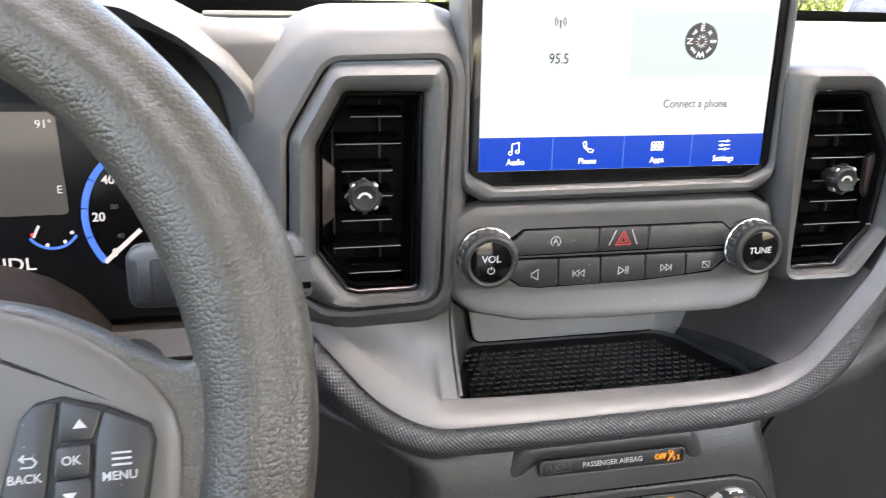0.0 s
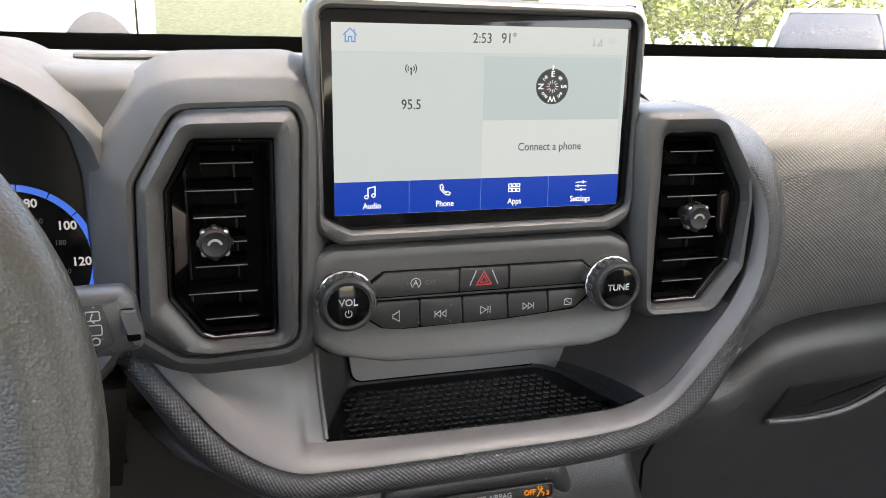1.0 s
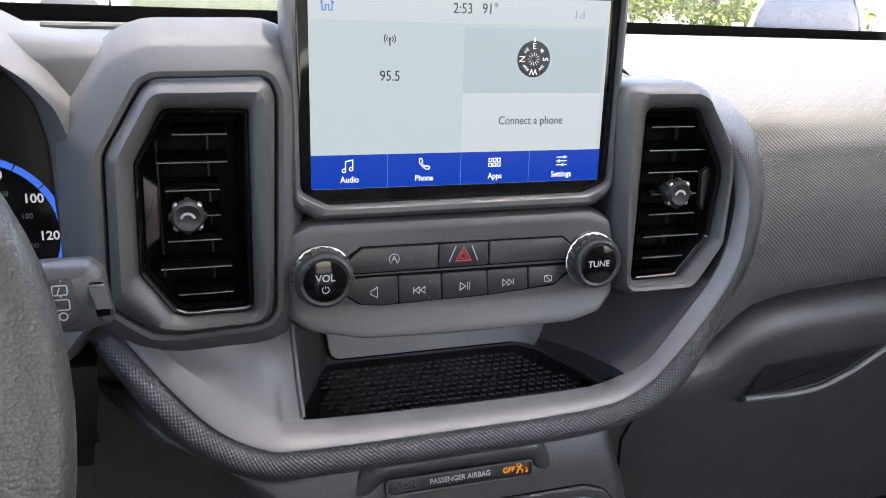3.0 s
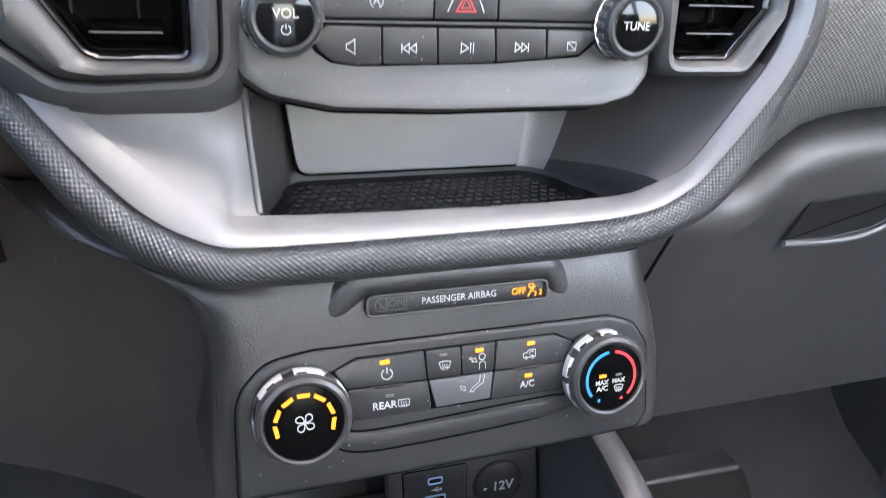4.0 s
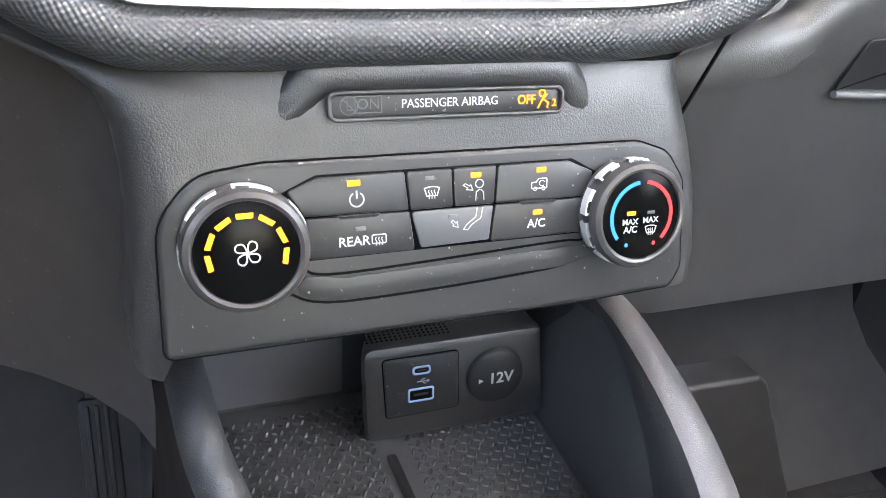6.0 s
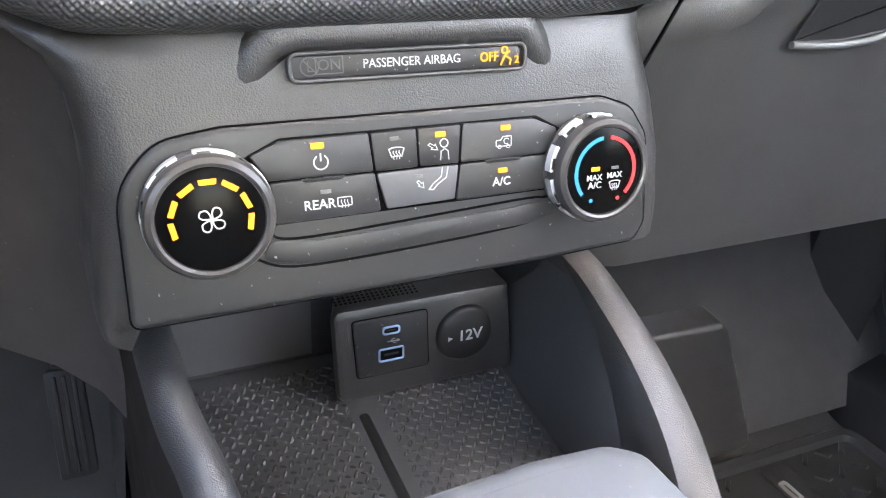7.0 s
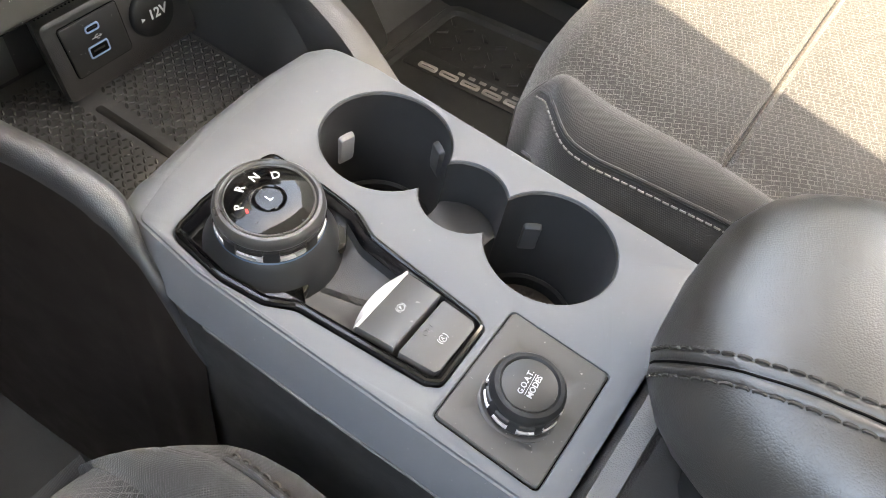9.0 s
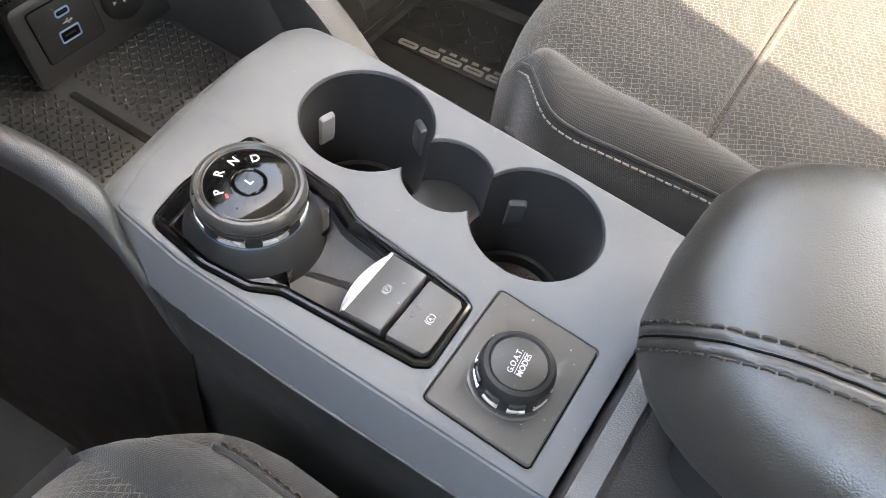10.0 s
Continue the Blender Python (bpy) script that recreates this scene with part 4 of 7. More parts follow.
off = join(stroke(rpoly(mm([(-2.3, -1.9), (2.3, -1.9), (2.3, 1.9), (-2.3, 1.9)]), 0.0006, 3), 0.0004, True), stroke(mm([(-2.1, 1.7), (2.1, -1.7)]), 0.0004))
radio_button([(41.7, -0.4), (65, -0.6), (69, -3), (60, -11.6), (42.7, -13.5)], pt(off, 55.1, -8.0))


def radio_knob(x, y, word, power):
    k = part("knob", lathe([(0, -0.001), (0.0172, -0.001), (0.0172, 0.0006), (0.0160, 0.0010), (0.0160, 0.0105), (0.0152, 0.0128), (0.0136, 0.0138), (0.0122, 0.0134), (0.0119, 0.0126), (0, 0.0126)], 56), BUTTON, rad, "round black rotary knob", m=R @ at(x / 1000, y / 1000))
    part("chrome_ring", lathe([(0.0166, 0.0010), (0.0173, 0.0014), (0.0171, 0.0030), (0.0162, 0.0033)], 24, 205, 40), CHROME, k, "chrome accent arc", m=R @ at(x / 1000, y / 1000))
    part("cap", slab(disc(0.0118, 40), 0.0006, 0.0003), PIANO, k, "gloss black cap", m=R @ at(x / 1000, y / 1000, 0.0126))
    for a in range(0, 360, 18):
        part("grip", box(0.0012, 0.0028, 0.0070, 0.0003), DASH, k, m=R @ at(x / 1000, y / 1000, 0.0028) @ Matrix.Rotation(radians(a), 4, "Z") @ at(0.0161, 0))
    marks = [moved(letters(word, 0.0056, 0.00016), at(0, 0.0016 if power else 0))]
    if power:
        marks += [stroke(disc(0.0019, 16, 1, 1, 0, -0.0048, 120, 300), 0.00045), stroke(mm([(0, -4.4), (0, -2.6)]), 0.00045)]
    part("marking", join(*marks), WHITE, k, m=R @ at(x / 1000, y / 1000, 0.0133))


radio_knob(-83.0, 4.0, "VOL", True)
radio_knob(83.0, 2.5, "TUNE", False)

# ---- climate controls ----
C = plane((0, -0.0495, 0.9545), 14)
cl = thing("climate_panel", (0, -0.05, 0.905), "black climate control panel with two lit rotary dials", "climate control")
co = rpoly(mm([(-114, -52), (-112.5, 0), (-98, 15), (-76, 18), (82, 18), (97, 13), (106, 0), (108, -40), (103, -48.5), (50, -50.5)]), [0.004, 0.03, 0.02, 0.03, 0.012, 0.012, 0.012, 0.008, 0.006, 0.03], 5)
part("face", loft([lift(co, -0.020), lift(co, 0.0016), lift(offset(co, -0.0008), 0.0024), lift(offset(co, -0.002), 0.0026)], (True, True)), PANEL, cl, "satin black panel face", m=C)
part("seam", rim(offset(co, 0.0008), offset(co, 0.0001), 0.0010, 0.0002, 0.0005), BLACK, cl, m=C)
FZ = 0.0026
for w in (rpoly(mm([(-70, 6.5), (-56, 12.9), (50, 12.9), (63, 6), (58, -19.0), (-62, -19.4)]), 0.003, 4),):
    part("button_well", slab(w, 0.0003, 0.0001), BLACK, cl, "black gap round the buttons", m=C @ at(0, 0, FZ))


def climate_button(poly, marks=(), label="", z=0.0003, r=0.0012, mt=None):
    b = part("button", slab(rpoly(mm(poly), r, 4), 0.0014, 0.0005), mt or BUTTON, cl, label or "matt black climate button", m=C @ at(0, 0, FZ + z))
    for bm, mt, nm in marks:
        part(nm, bm, mt, b, m=C @ at(0, 0, FZ + z + 0.0015))


def led(x, y, on, w=5.0, h=2.3):
    return (pt(slab(rpoly(mm([(-w / 2, -h / 2), (w / 2, -h / 2), (w / 2, h / 2), (-w / 2, h / 2)]), 0.0003, 3), 0.0003, 0.0001), x, y), AMBER if on else UNLIT, "indicator_lamp")


power = join(stroke(disc(0.0027, 20, 1, 1, 0, 0, 120, 300), 0.0006), stroke(mm([(0, 0.4), (0, 3.4)]), 0.0006))
screen = join(stroke(mm([(-3.4, 2.0), (-2, 2.5), (0, 2.7), (2, 2.5), (3.4, 2.0), (2.3, -1.4), (0, -1.1), (-2.3, -1.4)]), 0.0005, True), *[stroke(mm([(x, 1.2), (x - .35, 0.4), (x + .35, -0.5), (x, -1.6), (x, -2.6)]), 0.0004) for x in (-1.3, 0, 1.3)])
rear = join(stroke(rpoly(mm([(-3.2, -1.6), (3.2, -1.6), (3.2, 2.3), (-3.2, 2.3)]), 0.0006, 3), 0.0005, True), *[stroke(mm([(x, 1.2), (x - .3, 0.2), (x + .3, -0.9), (x, -2.6)]), 0.0004) for x in (-1.4, 0, 1.4)])
figure_icon = join(stroke(disc(0.0019, 14, 1, 1, 0.0024, 0.0032), 0.0005, True), stroke(mm([(0.6, -4.4), (0.9, -0.4), (2.6, 0.6)]), 0.0005), stroke(mm([(4.6, -4.4), (4.3, -0.6), (3.0, 0.6)]), 0.0005), stroke(mm([(-5.4, 2.8), (-3.2, 1.6), (-3.8, 0.8), (-0.8, 0.4), (-1.8, 3.0), (-2.4, 2.4), (-4.4, 3.6)]), 0.0004, True))
feet = join(stroke(mm([(4.6, 6.6), (4.0, 2.2), (-0.6, -1.2), (-2.4, -3.6), (-0.2, -4.0), (1.8, -1.6), (6.6, 1.4), (7.6, 6.6)]), 0.0005), stroke(mm([(-8.8, 0.6), (-7.4, -0.8), (-8.0, -1.4), (-5.2, -2.4), (-5.6, 0.4), (-6.4, -0.2), (-7.8, 1.4)]), 0.0004, True))
carry = join(stroke(rpoly(mm([(-3.8, -1.8), (-3.8, 1.0), (-1.6, 1.0), (-0.4, 2.6), (3.8, 2.6), (3.8, -1.8)]), 0.0005, 3), 0.0005, True), stroke(disc(0.0008, 10, 1, 1, -0.002, -0.002), 0.0004, True), stroke(disc(0.0008, 10, 1, 1, 0.0022, -0.002), 0.0004, True), stroke(disc(0.0013, 10, 1, 1, 0.0014, 0.0004, 30, 280), 0.0004))
climate_button([(-67, 7.6), (-56, 12.0), (-22.4, 12.2), (-20.8, -2.7), (-61, -2.2)], [led(-42.2, 9.3, True), (pt(power, -41.2, 3.0), WHITE, "icon")], "fan power button")
climate_button([(-60.5, -3.0), (-20.5, -3.4), (-18.6, -18.7), (-59.5, -18.8)], [led(-40.1, -8.3, False, 4.2, 1.6), (pt(letters("REAR", 0.0052, 0.0002), -42.7, -13.2), WHITE, "caption"), (pt(moved(rear, Matrix.Scale(0.86, 4)), -33.0, -13.2), WHITE, "icon")], "rear defrost button")
climate_button([(-21.6, 12.0), (-3.2, 12.1), (-2.6, -2.9), (-20.0, -2.9)], [led(-12.4, 9.2, False, 3.8, 1.5), (pt(moved(screen, Matrix.Scale(0.9, 4)), -11.5, 3.4), WHITE, "icon")], "windscreen defrost button")
climate_button([(-2.5, 12.1), (15.7, 12.2), (14.7, -3.0), (-1.9, -2.9)], [led(6.8, 9.2, True, 4.4, 2.1), (pt(moved(figure_icon, Matrix.Scale(0.88, 4)), 6.2, 2.8), WHITE, "icon")], "face vent button")
climate_button([(-19.7, -3.7), (14.6, -3.7), (12.8, -17.6), (-16.0, -18.2)], [led(-2.9, -6.5, False, 3.6, 1.5), (pt(moved(feet, Matrix.Scale(0.82, 4)), 3.6, -9.4), WHITE, "icon")], "foot vent button, the light on it put into a paler grey", mt=LITKEY)
climate_button([(16.4, 12.2), (48, 12.1), (59.5, 7), (55.5, -2.9), (15.4, -3.0)], [led(35.3, 9.4, True, 4.4, 2.1), (pt(moved(carry, Matrix.Scale(0.9, 4)), 34.5, 3.5), WHITE, "icon")], "recirculation button")
climate_button([(15.3, -3.7), (55.4, -3.6), (55.0, -18.2), (13.5, -18.4)], [led(34.1, -8.0, True, 4.2, 2.0), (pt(letters("A/C", 0.0050, 0.0002), 33.7, -12.8), WHITE, "caption")], "air conditioning button")
for x, y in ((-40.6, -3.2), (34.3, -3.6)):
    part("finger_ridge", pt(slab(rpoly(mm([(-9, 0.6), (9, 0.6), (7, -1.0), (-7, -1.0)]), 0.0006, 3), 0.0009, 0.0004), x, y), BUTTON, cl, m=C @ at(0, 0, FZ + 0.0013))
for a, b in (((-62, -22.4), (58, -21.6)), ((-68, -31.5), (63, -27))):
    mid = (-46, b[1] - 4.0) if b[1] > -25 else (-46, -37)
    part("groove", sweep([Vector((x / 1000, y / 1000, FZ + 0.0001)) for x, y in spline([a, mid, (40, mid[1] + 3.6), (54, b[1] - 0.6), b], 6)], [(0.0005, -0.0004), (0.0005, 0.0003), (-0.0005, 0.0003), (-0.0005, -0.0004)], (0, 0, 1)), BLACK, cl, m=C)
part("trim_strip", slab(rpoly(mm([(-62, -25), (-46, -27.4), (40, -25), (60, -23), (62, -29), (46, -33), (-46, -36.4), (-66, -33)]), 0.004, 4), 0.0006, 0.0003), PANEL, cl, m=C @ at(0, 0, FZ))


def climate_dial(x, y, cap_marks, gaps):
    b = C @ at(x / 1000, y / 1000, FZ)
    k = part("dial", lathe([(0, -0.001), (0.0226, -0.001), (0.0226, 0.0020), (0.0216, 0.0026), (0.0214, 0.0086), (0.0224, 0.0094), (0.0226, 0.0112), (0.0216, 0.0136), (0.0198, 0.0146), (0.0187, 0.0142), (0.0184, 0.0130), (0, 0.0130)], 72), RING, cl, "large rotary climate dial", m=b)
    for a, w in gaps:
        part("chrome_insert", lathe([(0.0212, 0.0030), (0.0231, 0.0034), (0.0231, 0.0078), (0.0212, 0.0084)], 10, w, a), SHINE, k, "bright metal grip insert", m=b)
    for a in range(0, 360, 40):
        part("grip", lathe([(0.0212, 0.0030), (0.0228, 0.0034), (0.0228, 0.0080), (0.0212, 0.0084)], 4, 12, a + 3), BUTTON, k, m=b)
    cap = part("cap", slab(disc(0.0183, 56), 0.0008, 0.0003), SLAT, k, "gloss black dial face", m=b @ at(0, 0, 0.0128))
    for bm, mt, nm in cap_marks:
        part(nm, bm, mt, cap, m=b @ at(0, 0, 0.0138))


fan_marks = []
for i in range(7):
    a = radians(190.5 - 33.3 * i)
    fan_marks.append((moved(slab(rpoly(mm([(-2.8, -1.0), (2.8, -1.0), (3.1, 1.0), (-3.1, 1.0)]), 0.0003, 3), 0.0003, 0.0001), at(0.0133 * math.cos(a), 0.0133 * math.sin(a), 0, math.degrees(a) - 90)), AMBER, "indicator_lamp"))
fan_marks.append((join(*[moved(stroke(spline([(0.0003, 0.0003), (0.0004, 0.0030), (0.0016, 0.0042), (0.0032, 0.0034), (0.0032, 0.0014), (0.0012, 0.0003)], 3), 0.00055, True), Matrix.Rotation(radians(90 * i), 4, "Z")) for i in range(4)]), WHITE, "icon"))
climate_dial(-83.4, -10.4, fan_marks, [(18, 26), (62, 36), (112, 36), (172, 36), (214, 30)])
temp_screen = join(stroke(mm([(-3.4, 2.0), (-2, 2.5), (0, 2.7), (2, 2.5), (3.4, 2.0), (2.3, -1.4), (0, -1.1), (-2.3, -1.4)]), 0.0005, True), *[stroke(mm([(x, 1.2), (x - .35, 0.4), (x + .35, -0.5), (x, -1.6), (x, -2.6)]), 0.0004) for x in (-1.3, 0, 1.3)])


def arc(r, a0, turn, n=24):
    return [(r * math.cos(radians(a0 + turn * i / n)), r * math.sin(radians(a0 + turn * i / n))) for i in range(n + 1)]


temp_marks = [(stroke(arc(0.0142, 97, 122), 0.0016), BLUE, "cold_arc"), (stroke(arc(0.0142, 83, -128), 0.0016), RED, "warm_arc"),
              (pt(slab(disc(0.0009, 12), 0.0002), -6.7, -12.0), BLUE, "cold_dot"), (pt(slab(disc(0.0009, 12), 0.0002), 6.6, -12.1), RED, "warm_dot"), led(-5.0, 1.4, True, 4.2, 1.8), led(4.5, 1.2, False, 3.6, 1.3),
              (pt(letters("MAX", 0.0035, 0.00010), -5.3, -2.3), WHITE, "caption"), (pt(letters("A/C", 0.0040, 0.00012), -5.0, -5.6), WHITE, "caption"), (pt(letters("MAX", 0.0035, 0.00010), 4.5, -2.1), WHITE, "caption"), (pt(temp_screen, 4.7, -6.4, 0.78), WHITE, "icon")]
climate_dial(76.0, -10.6, temp_marks, [(75, 24), (112, 26), (150, 28), (186, 30), (226, 24)])

# ---- airbag indicator ----
air = thing("airbag_indicator", (0, -0.04, 0.985), "slim black passenger airbag indicator strip with amber lamp", "indicator")
ao = rpoly(mm([(-49.2, 41.4), (43.2, 41.2), (43.4, 33.0), (-49.0, 33.2)]), 0.0024, 4)
part("surround", rim(offset(ao, 0.0016), ao, 0.002, 0.0007, 0.0024), GRAIN, air, m=C)
lens = part("lens", slab(ao, 0.0028, 0.0006), PANEL, air, "satin black lens", m=C)
part("caption", pt(letters("PASSENGER AIRBAG", 0.0047, 0.00012, squeeze=0.93), -3.1, 37.4), WHITE, lens, m=C @ at(0, 0, 0.0030))
part("caption", pt(letters("OFF", 0.0050, 0.0002, squeeze=0.9), 28.7, 37.2), AMBER, lens, "amber lettering", m=C @ at(0, 0, 0.0030))
part("icon", pt(join(stroke(disc(0.0013, 10, 1, 1, -0.0008, 0.0028), 0.0006, True), stroke(mm([(-2.6, -3), (-0.6, 0.6), (1.6, 2.4)]), 0.0006), stroke(mm([(-0.6, 0.6), (2, -1), (1.4, -3)]), 0.0006), moved(letters("2", 0.0042, 0.0001), at(0.0046, -0.0012))), 36.2, 36.9), AMBER, lens, m=C @ at(0, 0, 0.0030))
part("icon", pt(join(stroke(disc(0.0033, 18), 0.0004, True), stroke(mm([(-2.2, 2.2), (2.2, -2.2)]), 0.0004), stroke(mm([(-0.6, 2), (-0.6, -1.6), (1.8, -1.6)]), 0.0004)), -42.6, 37.5), DIM, lens, m=C @ at(0, 0, 0.0030))
part("caption", pt(join(letters("ON", 0.0055), stroke(mm([(-5, -3), (5, -3), (5, 3), (-5, 3)]), 0.0004, True)), -35.3, 37.7), DIM, lens, m=C @ at(0, 0, 0.0030))
brow = spline([(-72, 27, -3.5), (-63, 37, -0.5), (-55.5, 45.5, 1.6), (-47, 48.6, 2.2), (0, 49.0, 2.4), (40, 48.6, 2.2), (47.5, 45, 1.6), (54, 36.5, -0.5), (63, 27, -3.5)], 6)
part("brow", sweep([Vector((x / 1000, y / 1000, z / 1000 - 0.0062)) for x, y, z in brow], disc(0.0074, 18, 1.15, 1.0), (0, 0, 1)), GRAIN, dash, "raised moulded brow", m=C)


# ---- centre console ----
BACK = pose(0, -0.0145, 0.0071)
K = BACK @ pose(0, -0.25, 0.846) @ Matrix.Rotation(math.atan(0.03), 4, "X") @ pose(0, 0.25, 0)      # its top face
con = thing("centre_console", (0, -0.25, 0.60), "grey painted centre console with cup holders and rotary shifter", "console")


def meet(c0, r0, c1, r1):
    """The two points where circles cross."""
    a, b = Vector(c0), Vector(c1)
    d = (b - a).length
    u = (b - a) / d
    s = (r0 * r0 - r1 * r1 + d * d) / (2 * d)
    h = math.sqrt(max(0, r0 * r0 - s * s))
    m = a + u * s
    return m + Vector((-u.y, u.x)) * h, m - Vector((-u.y, u.x)) * h


def arc_between(c, r, p, q, n, ccw=True):
    a0, a1 = math.atan2(p[1] - c[1], p[0] - c[0]), math.atan2(q[1] - c[1], q[0] - c[0])
    if ccw and a1 <= a0: a1 += 2 * math.pi
    if not ccw and a1 >= a0: a1 -= 2 * math.pi
    return [(c[0] + r * math.cos(a0 + (a1 - a0) * i / n), c[1] + r * math.sin(a0 + (a1 - a0) * i / n)) for i in range(n)]


CA, RA, CB, RB, CM, RM = (0.0332, -0.1920), 0.0358, (0.0325, -0.2965), 0.0345, (0.0290, -0.2455), 0.0238
a_r, a_l = sorted(meet(CA, RA, CM, RM), key=lambda p: -p.x)
b_r, b_l = sorted(meet(CB, RB, CM, RM), key=lambda p: -p.x)
cups = arc_between(CA, RA, a_r, a_l, 44) + arc_between(CM, RM, a_l, b_l, 12) + arc_between(CB, RB, b_l, b_r, 44) + arc_between(CM, RM, b_r, a_r, 12)
bezel = rpoly(mm([(-15, -156), (-40, -152), (-60, -152), (-83, -156), (-86.5, -190), (-83.5, -214), (-76, -227), (-69, -293), (-65, -299), (-29.5, -297.5), (-26.2, -292), (-23.6, -248), (-22, -227), (-15.5, -213), (-14, -190)]),
              [0.006, 0.02, 0.02, 0.008, 0.03, 0.012, 0.012, 0.004, 0.004, 0.004, 0.005, 0.03, 0.012, 0.01, 0.03], 4)
tile = rpoly(mm([(-13, -303), (-12.6, -354.5), (-77.6, -355.6), (-78, -304.4)]), 0.0025, 4)
outline = rpoly(mm([(-86, -138), (-60, -129), (-20, -123), (30, -120), (58, -122), (69, -129), (73, -152), (73.5, -368), (-84, -368), (-88, -250), (-90, -180)]), [0.006, 0.02, 0.03, 0.03, 0.012, 0.01, 0.02, 0.002, 0.002, 0.05, 0.03], 4)
part("top_panel", filled(outline, [cups, offset(bezel, 0.0004), offset(tile, 0.0006)], 0.010, 0.0016), CONSOLE, con, "satin blue-grey painted top panel", m=K)
# sloping shoulders of the painted panel, then the dark sides
side = []
for o, f, z in ((-0.0005, -0.0005, -0.0014), (0.001, 0.003, -0.0020), (0.002, 0.007, -0.0040), (0.004, 0.012, -0.009), (0.006, 0.016, -0.014), (0.0095, 0.0205, -0.024), (0.0098, 0.021, -0.026)):
    side.append([(x + (o if x > 0.05 else (-o if x < -0.06 else 0)), y + (f if y > -0.140 else 0), z) for x, y in outline])
part("shoulder", loft(side), CONSOLE, con, "painted console shoulder", m=K)
low = []
for o, z in ((0.0090, -0.026), (0.0078, -0.028), (0.0085, -0.06), (0.012, -0.20), (0.016, -0.34)):
    low.append([(x + (o if x > 0.05 else (-o if x < -0.06 else 0)), min(y, -0.125), z) for x, y in outline])
part("side_panel", loft(low), GRAIN, con, "dark grained console side", m=K)
part("edge_line", sweep([K @ Vector(p) for p in [(-0.0990, -0.19, -0.0275), (-0.098, -0.25, -0.0275), (-0.0955, -0.31, -0.0275), (-0.0935, -0.367, -0.0275)]], disc(0.0009, 6)), GREYTRIM, con, "thin pale line below the shoulder")
# cup holders
depth = 0.082
part("cup_liner", loft([lift(offset(cups, 0.0002), -0.0012), lift(offset(cups, -0.0006), -0.0022), lift(offset(cups, -0.0008), -0.02), lift(offset(cups, -0.0030), -depth)], (False, True)), CUPWALL, con, "black cup holder wall", m=K)
saddle = arc_between(CM, RM - 0.001, a_l, b_l, 8) + arc_between(CB, RB - 0.001, b_l, b_r, 12, False) + arc_between(CM, RM - 0.001, b_r, a_r, 8) + arc_between(CA, RA - 0.001, a_r, a_l, 12, False)
part("saddle", slab(saddle, 0.050, 0.002, -depth), CUPWALL, con, "black bridge between the cups", m=K)
for c, r in ((CA, RA), (CB, RB)):
    part("cup_step", moved(lathe([(r - 0.0028, -depth + 0.010), (r - 0.0036, -depth + 0.0105), (r - 0.0052, -depth + 0.009), (r - 0.0054, -depth)], 44), at(*c)), DARK, con, m=K)
    fm = part("cup_mat", moved(slab(disc(r - 0.0055, 40), 0.002, 0.0006, -depth), at(*c)), CUPMAT, con, "brown-grey rubber cup mat", m=K)
    studs = [moved(slab(disc(0.0011, 6), 0.0005, 0.0002), at(c[0] + i * 0.0032 + (j % 2) * 0.0016, c[1] + j * 0.0028, -depth + 0.002)) for i in range(-8, 9) for j in range(-9, 10) if math.hypot(i * 0.0032 + (j % 2) * 0.0016, j * 0.0028) < r - 0.008]
    tagged(part("studs", join(*studs), CUPMAT, fm, m=K), kind="stuff")
TABS = ((CA, RA, 77, -0.038), (CA, RA, -30, -0.028), (CB, RB, 37, -0.037))
for c, r, a, z in TABS:
    tab = loft([lift(rpoly(mm([(-4.6, -9), (4.6, -9), (4.6, 9), (-4.6, 9)]), 0.0015, 4), -0.001), lift(rpoly(mm([(-4.4, -8), (4.4, -8), (4.4, 8.6), (-4.4, 8.6)]), 0.0015, 4), 0.0035), lift(rpoly(mm([(-4, -4), (4, -4), (4, 7.6), (-4, 7.6)]), 0.0012, 4), 0.0052)], (True, True))
    fr = Matrix.Translation((*c, z)) @ Matrix.Rotation(radians(a), 4, "Z") @ Matrix.Translation((r - 0.0012, 0, 0)) @ Matrix(((0, 0, -1, 0), (1, 0, 0, 0), (0, 1, 0, 0), (0, 0, 0, 1)))
    # The tab in the light gets a pale colour for it; the others stay dark.
    part("cup_tab", tab, LITGREY if a == 77 else DASH, con, "rubber cup grip tab", m=K @ fr @ Matrix.Diagonal((1.15, 1.25, 0.6, 1)))
# shifter bezel and bowl
inner_b = offset(bezel, -0.0062)
part("shifter_bezel", loft([lift(bezel, -0.006), lift(bezel, 0.0008), lift(offset(bezel, -0.0006), 0.0018), lift(offset(bezel, -0.0018), 0.0022), lift(offset(bezel, -0.0034), 0.0014), lift(offset(bezel, -0.0050), -0.0016), lift(inner_b, -0.0060), lift(inner_b, -0.014)]), PIANO, con, "gloss black shifter surround", m=K)
# Two added metal strips draw the sky's reflection along the black bezel.
part("bezel_lip", loft([lift(offset(bezel, -0.0036), 0.0016), lift(offset(bezel, -0.0052), -0.0012), lift(offset(bezel, -0.0061), -0.0046)]), BEZELGLINT, con, "added metal lip in place of the bezel's sky reflection", m=K)
part("bezel_highlight", rim(offset(bezel, -0.0006), offset(bezel, -0.0012), 0.0003, 0.0001, 0.0015), BEZELGLINT, con, "thin metal line drawn as the bezel's highlight", m=K)
part("shifter_tray", loft([lift(inner_b, -0.005), lift(offset(inner_b, -0.001), -0.0105), lift(offset(inner_b, -0.004), -0.012)], (False, True)), TRAYGRAIN, con, "grained recessed tray", m=K)
